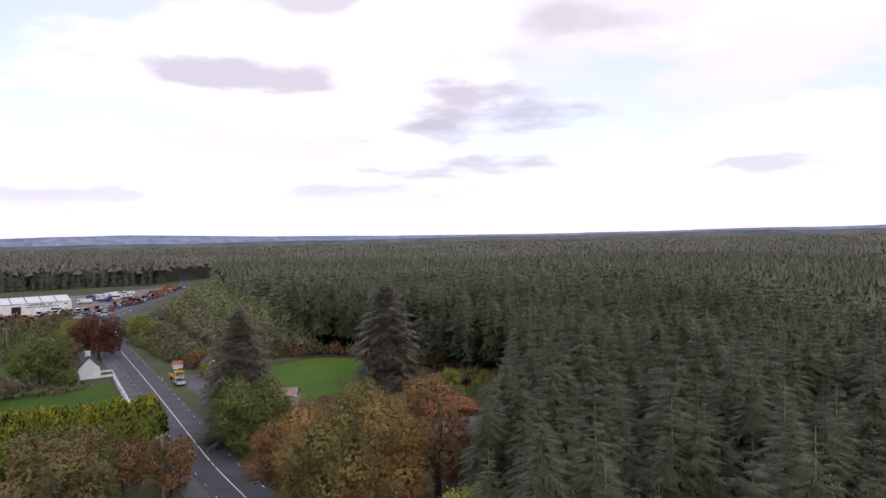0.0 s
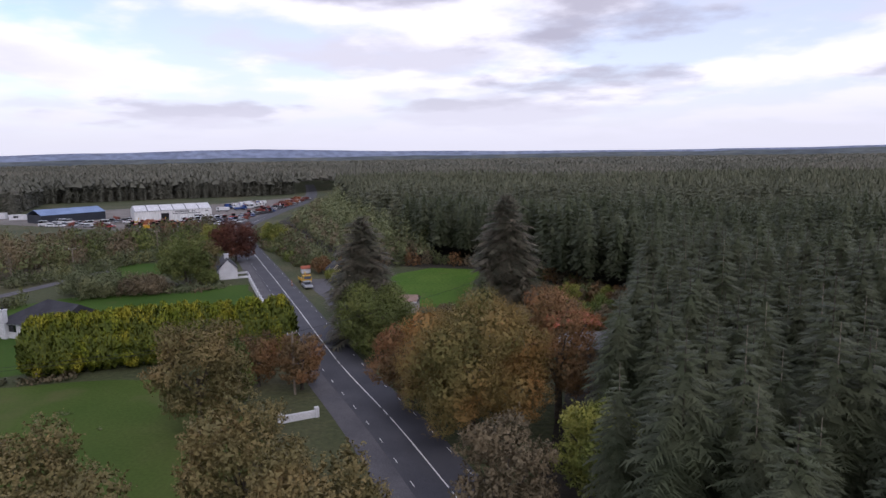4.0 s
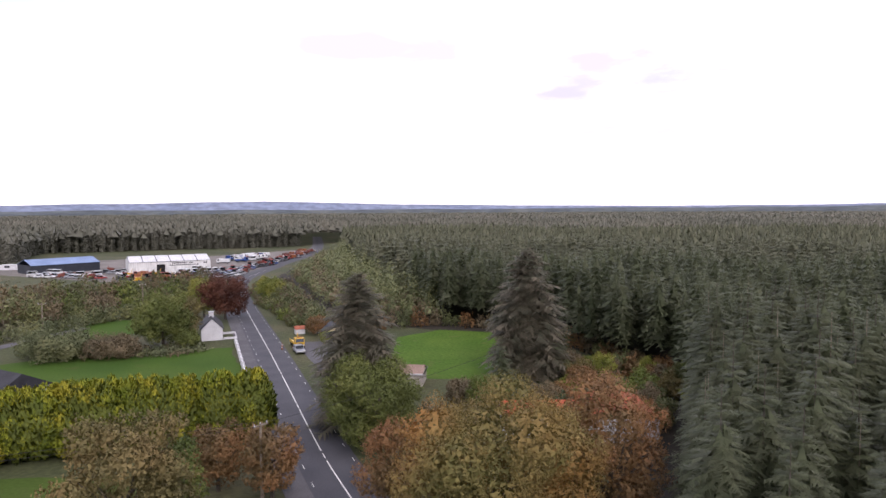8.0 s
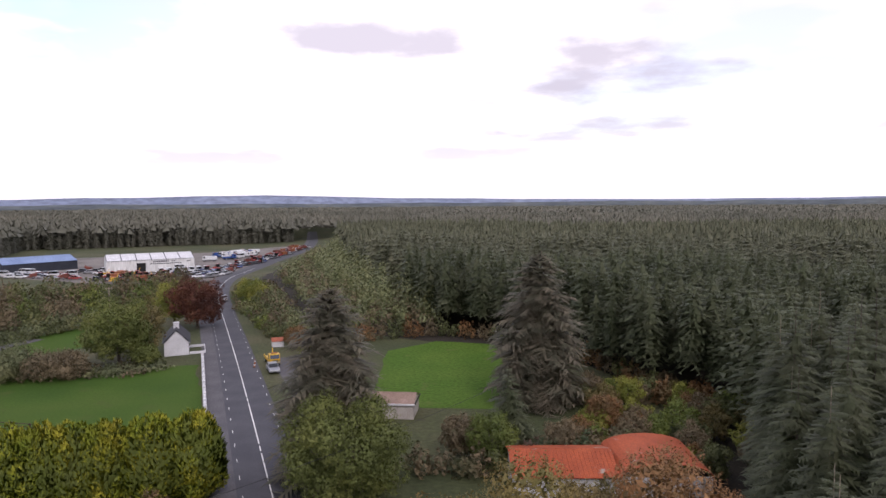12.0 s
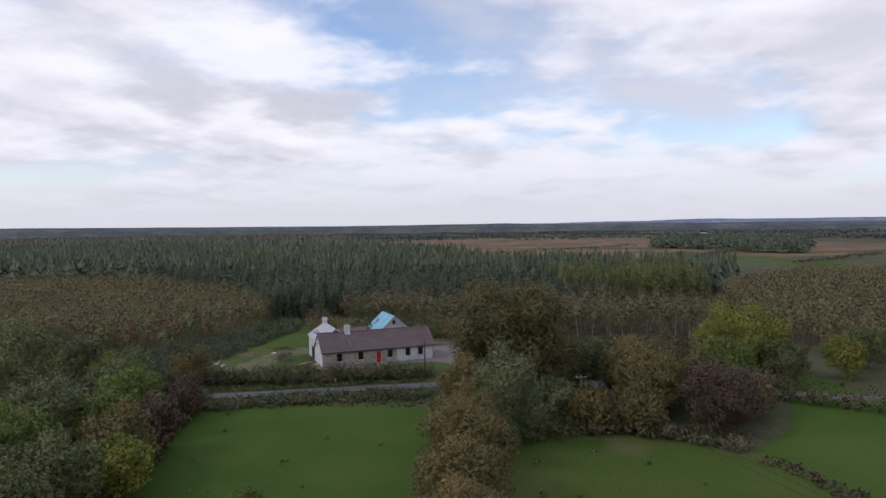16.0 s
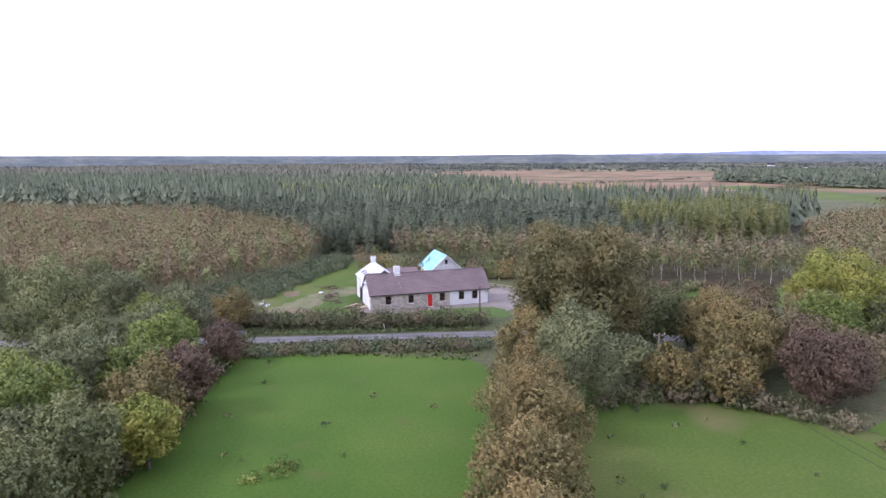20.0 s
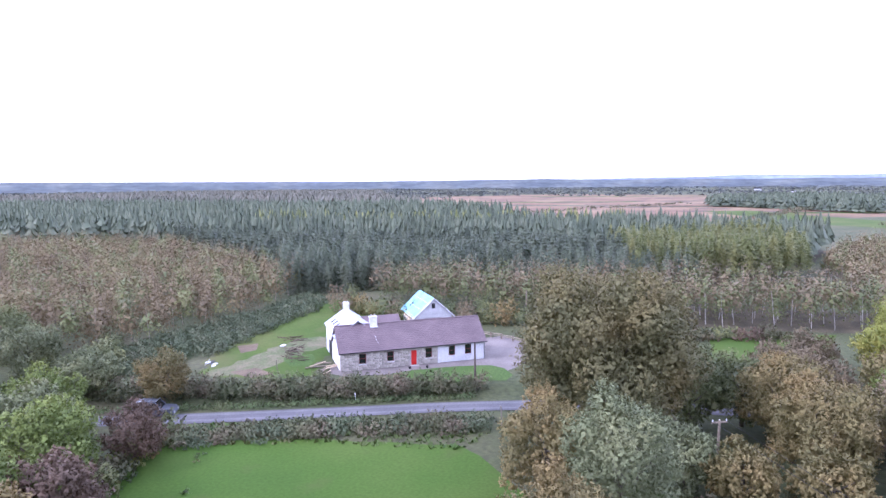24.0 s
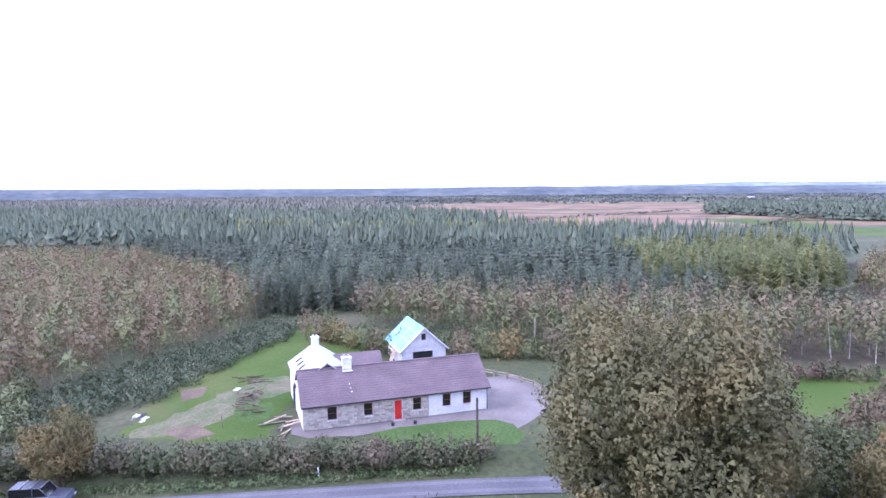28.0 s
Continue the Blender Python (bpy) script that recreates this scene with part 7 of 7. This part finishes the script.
def make_car(name, colour, label, length=4.2, width=1.75, height=1.45, boxy=0.0, m=None):
    """x is ahead."""
    car = thing(name, m or pose(0, 0, 0), label, "car" if height < 2 else "van")
    l, w, h = length / 2, width / 2, height
    belt = h * 0.60
    bm = bmesh.new()
    side = [(-l, 0.32), (l - 0.05, 0.30), (l, 0.62), (l - 0.25, belt * 0.92), (l * 0.42, belt), (-l * 0.80, belt), (-l, belt * 0.92)]
    prism(bm, side, -w, w)
    bmesh.ops.bevel(bm, geom=bm.edges[:], offset=0.06, segments=1, affect="EDGES")
    part("body", bm, PAINTS[colour], car)
    rear = -l * (0.70 + 0.22 * boxy)
    bm = bmesh.new()
    top = [(l * 0.40, belt - 0.02), (l * 0.12, h - 0.05), (rear + 0.3 * (1 - boxy), h - 0.05), (rear, belt - 0.02)]
    prism(bm, top, -w * 0.86, w * 0.86)
    part("cabin_glass", bm, GLASS, car, "dark tinted windows")
    bm = boxed(rear + 0.28 * (1 - boxy), -w * 0.84, h - 0.06, l * 0.14, w * 0.84, h, bevel=0.03)
    part("roof", bm, PAINTS[colour], car)
    for sy in (-1, 1):
        for x0, x1 in ((l * 0.40, l * 0.12), (-l * 0.12, -l * 0.12), (rear, rear + 0.3 * (1 - boxy))):
            part("pillar", tube(bmesh.new(), (x0, sy * w * 0.87, belt - 0.02), (x1, sy * w * 0.87, h - 0.04), 0.04, 0.04, 5), PAINTS[colour], car)
    for sx in (-0.62, 0.62):
        for sy in (-1, 1):
            wheel(car, l * sx, sy * (w - 0.1), 0.32 if height < 1.7 else 0.38, 0.22)
    for sy in (-1, 1):
        part("headlight", boxed(l - 0.12, sy * w * 0.72 - 0.16, 0.56, l + 0.01, sy * w * 0.72 + 0.16, 0.72), LAMP, car)
        part("tail_light", boxed(-l - 0.01, sy * w * 0.78 - 0.12, 0.62, -l + 0.1, sy * w * 0.78 + 0.12, 0.86), TAIL, car)
    return car


def make_tractor(name, colour, label, m=None):
    t = thing(name, m or pose(0, 0, 0), label, "tractor")
    bm = boxed(0.1, -0.38, 0.75, 1.9, 0.38, 1.45, bevel=0.08)
    box(bm, -1.0, -0.45, 0.7, 0.1, 0.45, 1.2)
    part("bonnet", bm, PAINTS[colour], t)
    part("cab_glass", boxed(-0.95, -0.6, 1.2, 0.15, 0.6, 2.45, bevel=0.05), GLASS, t)
    part("cab_roof", boxed(-1.05, -0.68, 2.45, 0.25, 0.68, 2.6, bevel=0.04), PAINTS[colour], t)
    for sy in (-1, 1):
        wheel(t, -0.7, sy * 0.78, 0.78, 0.42)
        wheel(t, 1.5, sy * 0.68, 0.45, 0.3)
    part("exhaust", tube(bmesh.new(), (1.1, 0.2, 1.4), (1.1, 0.2, 2.4), 0.05, 0.05, 6), DARK_TIMBER, t)
    return t


def make_machine(name, colour, label, seed, m=None):
    """A farm implement: a frame with bars, drum and drawbar."""
    r = random.Random(seed)
    t = thing(name, m or pose(0, 0, 0), label, "farm machine")
    part("frame", boxed(-1.6, -0.9, 0.5, 1.4, 0.9, 0.75, bevel=0.05), PAINTS[colour], t)
    part("hopper", prism(bmesh.new(), [(-1.3, 0.75), (0.6, 0.75), (1.0, 1.4 + r.random() * 0.8), (-1.5, 1.3 + r.random() * 0.8)], -0.8, 0.8), PAINTS[colour], t)
    part("drawbar", tube(bmesh.new(), (1.4, 0, 0.6), (2.7, 0, 0.45), 0.08, 0.06, 5), PAINTS["rust"], t)
    part("arm", tube(bmesh.new(), (-1.0, 0.3, 1.2), (-2.0 + r.random(), -0.4, 2.4 + r.random()), 0.1, 0.08, 5), PAINTS[colour], t)
    for sy in (-1, 1):
        wheel(t, -0.3, sy * 1.0, 0.42, 0.25)
    return t


def make_lorry(name, colour, label, m=None, boxed_load=True):
    t = thing(name, m or pose(0, 0, 0), label, "truck")
    bm = prism(bmesh.new(), [(1.5, 0.6), (3.0, 0.6), (3.0, 1.5), (2.75, 2.45), (1.5, 2.5)], -1.05, 1.05)
    bmesh.ops.bevel(bm, geom=bm.edges[:], offset=0.06, segments=1, affect="EDGES")
    cab = part("cab", bm, PAINTS[colour], t)
    part("windscreen", prism(bmesh.new(), [(3.03, 1.55), (2.80, 2.3), (2.76, 2.3), (2.98, 1.55)], -0.92, 0.92), GLASS, cab)
    for sy in (-1, 1):
        part("side_window", boxed(1.75, sy * 1.06 - 0.012, 1.5, 2.6, sy * 1.06 + 0.012, 2.2), GLASS, cab)
        part("headlight", boxed(2.97, sy * 0.8 - 0.18, 0.75, 3.04, sy * 0.8 + 0.18, 0.98), LAMP, cab)
    part("grille", boxed(2.98, -0.55, 0.75, 3.03, 0.55, 1.3), BLACK, cab)
    part("bumper", boxed(2.9, -1.08, 0.42, 3.1, 1.08, 0.68, bevel=0.03), BLACK, cab)
    part("light_bar", boxed(2.0, -0.6, 2.5, 2.3, 0.6, 2.68, bevel=0.04), PAINTS["orange"], cab)
    part("chassis", boxed(-3.0, -0.5, 0.5, 1.6, 0.5, 0.8), BLACK, t)
    part("bed", boxed(-3.1, -1.1, 0.85, 1.4, 1.1, 1.0, bevel=0.02), PAINTS[colour], t)
    if boxed_load:
        part("load_box", boxed(-3.05, -1.05, 1.0, 1.35, 1.05, 2.3, bevel=0.05), PAINTS[colour], t)
    else:
        part("crane_arm", tube(bmesh.new(), (1.0, 0, 1.0), (-0.6, 0.2, 3.0), 0.14, 0.1, 6), PAINTS[colour], t)
        for sy in (-1, 1):
            part("side_board", boxed(-3.05, sy * 1.07 - 0.03, 1.0, 1.35, sy * 1.07 + 0.03, 1.45), PAINTS[colour], t)
    for x in (2.2, -1.9):
        for sy in (-1, 1):
            wheel(t, x, sy * 0.92, 0.48, 0.3)
    return t


# yellow recovery truck on the lay-by and cars on the roads
rd = math.degrees(math.atan2(104.0 - 130.2, -40.5 + 56.5))
sheet("lay_by", [(-36.5, 108), (-41, 116), (-48, 127), (-51, 133), (-47, 134.5), (-44, 128), (-39, 119), (-34, 110.5)], ASPHALT_OLD, 0.045, "worn tarred lay-by beside the road", "lay-by", 0.2)
make_lorry("flatbed_truck", "yellow", "yellow flatbed truck parked on the lay-by", pose(-49.9, 129.4, 0.05, 0, 0, rd + 4) @ Matrix.Scale(0.8, 4), False)
make_car("estate_car", "silver", "silver car parked in front of the yellow truck", m=pose(-47.6, 124.8, 0.05, 0, 0, rd + 3) @ Matrix.Scale(0.9, 4))
(p4, d4) = road_at(np.interp(190, ROAD[:, 1], along), 1.3)
make_car("hatchback", "silver", "silver car driving along the country road", m=pose(p4[0], p4[1], 0.05, 0, 0, math.degrees(math.atan2(-d4[1], -d4[0]))))
la = math.degrees(math.atan2(LANE_U[1], LANE_U[0]))
suv = make_car("offroad_car", "slate", "silver off-road estate car with roof bars on the lane", 4.75, 1.85, 1.85, 0.9,
               pose(-96.3, -19.3, 0.08, 0, 0, la))
for x in (-1.3, -0.4, 0.4):
    part("roof_bar", boxed(x - 0.03, -0.8, 1.87, x + 0.03, 0.8, 1.93), PAINTS["silver"], suv)
for k, (x, y) in enumerate(((-52.6, 128.8), (-51.6, 126.6))):
    c = thing("traffic_cone", pose(x, y, 0.05), "orange and white traffic cone beside the lay-by", "cone", "traffic cones")
    part("base", boxed(-0.2, -0.2, 0, 0.2, 0.2, 0.05), BLACK, c)
    part("cone", tube(bmesh.new(), (0, 0, 0.05), (0, 0, 0.75), 0.16, 0.03, 10), PAINTS["orange"], c)
    part("band", tube(bmesh.new(), (0, 0, 0.32), (0, 0, 0.48), 0.117, 0.083, 10), WHITE, c)

# ---- yard: two sheds and rows of vehicles ----
SHEET = surface("pale steel sheeting", [(0.56, 0.56, 0.55), (0.66, 0.66, 0.65)], 0.3, 3, 0.6, 0.1, stretch=(1, 1, 0.1))
BLUE_STEEL = surface("blue-grey steel sheeting", [(0.13, 0.19, 0.33), (0.18, 0.25, 0.41)], 0.2, 2, 0.5, 0.1)
NAVY = surface("dark steel cladding", [(0.022, 0.026, 0.036), (0.035, 0.04, 0.052)], 0.3, 3, 0.6, 0.1)
s0, s1 = Vector((-170.8, 246.6, 0)), Vector((-147.4, 266.6, 0))
ex = (s1 - s0).normalized()
ws = thing("steel_warehouse", Matrix.Translation(s0) @ pose(0, 0, 0, 0, 0, math.degrees(math.atan2(ex.y, ex.x))), "white steel-clad warehouse with a panelled roof", "warehouse")
SL, SD, SE, SR = 31.0, 16.0, 4.7, 6.6
front = part("front_wall", wall_cells(bmesh.new(), 0, SL, -0.1, SE, 0, 0.25, [(10.2, 0, 13.4, 3.5)]), SHEET, ws)
# black sheet behind the doorway for the unlit warehouse
part("doorway", boxed(10.0, 0.3, 0, 13.6, 0.34, 3.6), DARK, ws, "dark open roller door")
part("side_wall", prism(bmesh.new(), [(0.25, -0.1), (SD, -0.1), (SD, SE), (SD / 2, SR), (0.25, SE)], 0, 0.25), SHEET, ws).matrix_local = Matrix(((0, 1, 0, 0), (1, 0, 0, 0), (0, 0, 1, 0), (0, 0, 0, 1)))
part("side_wall", boxed(SL - 0.25, 0.25, -0.1, SL, SD, SE), SHEET, ws)
part("back_wall", boxed(0.25, SD - 0.25, -0.1, SL - 0.25, SD, SE), SHEET, ws)
for k in range(6):
    x0, x1 = SL * k / 6 + 0.18, SL * (k + 1) / 6 - 0.18
    part("roof_panel", slope(bmesh.new(), x0, x1, -0.3, SE - 0.05, SD / 2, SR, 0.1), WHITE, ws)
bm = slope(bmesh.new(), 0, SL, -0.2, SE - 0.12, SD / 2, SR - 0.05, 0.08)
bm2 = slope(bm, 0, SL, SD + 0.3, SE - 0.12, SD / 2, SR - 0.05, 0.12)
bmesh.ops.recalc_face_normals(bm, faces=bm.faces[:])
part("roof", bm, NAVY, ws)
for x0, x1, z, h in ((16.0, 21.5, 3.6, 0.55), (22.6, 24.0, 3.6, 0.45), (15.0, 26.5, 2.8, 0.4), (28.2, 30.0, 3.4, 0.5)):
    x = x0
    while x < x1 - 0.3:
        wd = random.Random(int(x * 10)).uniform(0.35, 0.7)
        part("sign_bar", boxed(x, -0.03, z, min(x + wd, x1), -0.005, z + h), DARK_SLATE, front)
        x += wd + 0.22
b0, b1 = Vector((-209.5, 240, 0)), Vector((-197, 263.5, 0))
ex = (b1 - b0).normalized()
bs = thing("blue_shed", Matrix.Translation(b0) @ pose(0, 0, 0, 0, 0, math.degrees(math.atan2(ex.y, ex.x))), "long dark shed with a blue-grey steel roof", "shed")
part("front_wall", boxed(0, 0, -0.1, 26.5, 0.25, 3.6), NAVY, bs)
part("side_wall", boxed(0, 0.25, -0.1, 0.25, 14, 3.6), NAVY, bs)
part("side_wall", boxed(26.25, 0.25, -0.1, 26.5, 14, 3.6), NAVY, bs)
part("back_wall", boxed(0.25, 13.75, -0.1, 26.25, 14, 3.6), NAVY, bs)
for k in range(6):
    part("roof_panel", slope(bmesh.new(), 26.5 * k / 6 + 0.02, 26.5 * (k + 1) / 6 - 0.02, -0.4, 3.5, 7, 5.6, 0.1), BLUE_STEEL, bs)
bm = slope(bmesh.new(), 0, 26.5, 14.4, 3.5, 7, 5.6, 0.1)
bmesh.ops.recalc_face_normals(bm, faces=bm.faces[:])
part("roof", bm, BLUE_STEEL, bs)
for x, y, l2, h2, a in ((-259, 258, 12, 2.6, 20), (-240, 256, 9, 2.2, 20)):
    o = thing("site_cabin", pose(x, y, 0, 0, 0, a), "long pale site cabin at the yard edge", "cabin")
    part("wall", boxed(0, 0, 0, l2, 3, h2, bevel=0.05), WHITE, o)
    part("roof", boxed(-0.1, -0.1, h2, l2 + 0.1, 3.1, h2 + 0.12), SHEET, o)
    part("window", boxed(2, -0.02, 1, 4, 0.02, 1.8), GLASS, o)

ryard = random.Random(3)
far_off = pose(-230, 330, -30)
fleet = []
PROTO = {c: make_car("parked_car", c, "%s car parked in the yard" % c, m=pose(-160 + 5 * i, 232, 0.03, 0, 0, 30)) for i, c in enumerate(("white", "silver", "dark", "blue", "red"))}
PROTO["van"] = make_car("parked_van", "white", "white van parked in the yard", 5.2, 1.95, 2.3, 1.0, pose(-150, 262, 0.03))
PROTO["tractor_r"] = make_tractor("tractor", "red", "red tractor parked in the yard", pose(-146, 232, 0.03))
PROTO["tractor_o"] = make_tractor("tractor", "orange", "orange tractor parked in the yard", pose(-150, 229, 0.03))
PROTO["machine_r"] = make_machine("farm_implement", "rust", "rusty red farm implement in the yard", 1, pose(-137, 236, 0.03))
PROTO["machine_o"] = make_machine("farm_implement", "orange", "orange farm implement in the yard", 2, pose(-142, 228, 0.03))
PROTO["machine_y"] = make_machine("farm_implement", "yellow", "yellow farm implement in the yard", 3, pose(-140, 231, 0.03))
PROTO["lorry"] = make_lorry("box_lorry", "white", "white box lorry parked in the yard", pose(-160, 300, 0.03, 0, 0, 200))
PROTO["lorry_b"] = make_lorry("tipper_lorry", "blue", "blue lorry parked in the yard", pose(-166, 318, 0.03, 0, 0, 160), False)


def park(kind, x, y, a):
    o = copy_thing(PROTO[kind], pose(x, y, 0.03, 0, 0, a))
    o["group"] = "vehicles in the yard"


def fill(poly, gap, kinds, a):
    """Rows of vehicles inside an outline."""
    (x0, y0), (x1, y1) = np.min(poly, 0), np.max(poly, 0)
    y = y0
    while y < y1:
        x = x0
        while x < x1:
            px, py = x + ryard.uniform(-0.7, 0.7), y + ryard.uniform(-0.7, 0.7)
            if inside(np.array(px), np.array(py), poly):
                park(ryard.choice(kinds), px, py, a + ryard.uniform(-25, 25) + ryard.choice((0, 180)))
            x += gap
        y += gap * 0.8
    return


for k in range(7):
    p = s0.lerp(s1, 0.56 + 0.085 * k) + Vector((7.5, -8.5, 0))
    park("van", p.x, p.y, 130)
for k in range(5):
    p = s0.lerp(s1, 0.40 + 0.1 * k) + Vector((8.5, -14.5, 0))
    park(("white", "silver", "white", "van", "blue")[k], p.x, p.y, 130)
fill([(-152, 220), (-168, 236), (-160, 244), (-142, 242), (-132, 228)], 4.3, ["tractor_r", "machine_o", "machine_r", "tractor_o", "dark", "machine_y", "red"], 20)
fill([(-138, 238), (-142, 252), (-130, 262), (-124, 250), (-126, 236)], 4.2, ["dark", "silver", "blue", "white", "silver", "dark"], 60)
fill([(-124, 240), (-130, 276), (-140, 280), (-134, 250)], 4.2, ["machine_r", "dark", "blue", "tractor_r", "dark", "silver"], 80)
fill([(-130, 278), (-137, 325), (-146, 320), (-139, 278)], 4.2, ["machine_r", "dark", "dark", "tractor_r", "blue", "machine_r", "white"], 80)
fill([(-137, 326), (-150, 392), (-158, 388), (-146, 324)], 4.4, ["machine_r", "red", "machine_o", "machine_r", "silver", "machine_r", "white"], 80)
fill([(-150, 300), (-172, 330), (-164, 350), (-152, 330)], 5.6, ["lorry", "lorry_b", "van", "machine_r", "lorry"], 60)
fill([(-206, 232), (-200, 246), (-180, 238), (-164, 228), (-178, 226)], 4.6, ["white", "machine_r", "red", "silver", "machine_r", "van", "white"], 30)
fill([(-190, 250), (-180, 262), (-168, 250), (-178, 242)], 5.6, ["white", "dark", "silver", "machine_r"], 30)

# ---- far yellow house ----
yh = thing("yellow_house", pose(-366, 212, 0, 0, 0, 70), "distant pale yellow gabled house", "house")
part("wall", prism(bmesh.new(), [(0, -0.1), (12, -0.1), (12, 3.2), (6, 7.4), (0, 3.2)], 0, 8), CREAM, yh)
part("roof", cross_slope(bmesh.new(), -0.3, 8.3, -0.4, 3.0, 6, 7.5), CREAM, yh)
part("roof", cross_slope(bmesh.new(), -0.3, 8.3, 12.4, 3.0, 6, 7.5), CREAM, yh)
part("chimney", boxed(5.5, 3.5, 7.0, 6.5, 4.5, 8.8), CREAM, yh)
part("annex", boxed(-9, 1, -0.1, -2, 6, 3.4), WHITE, yh)
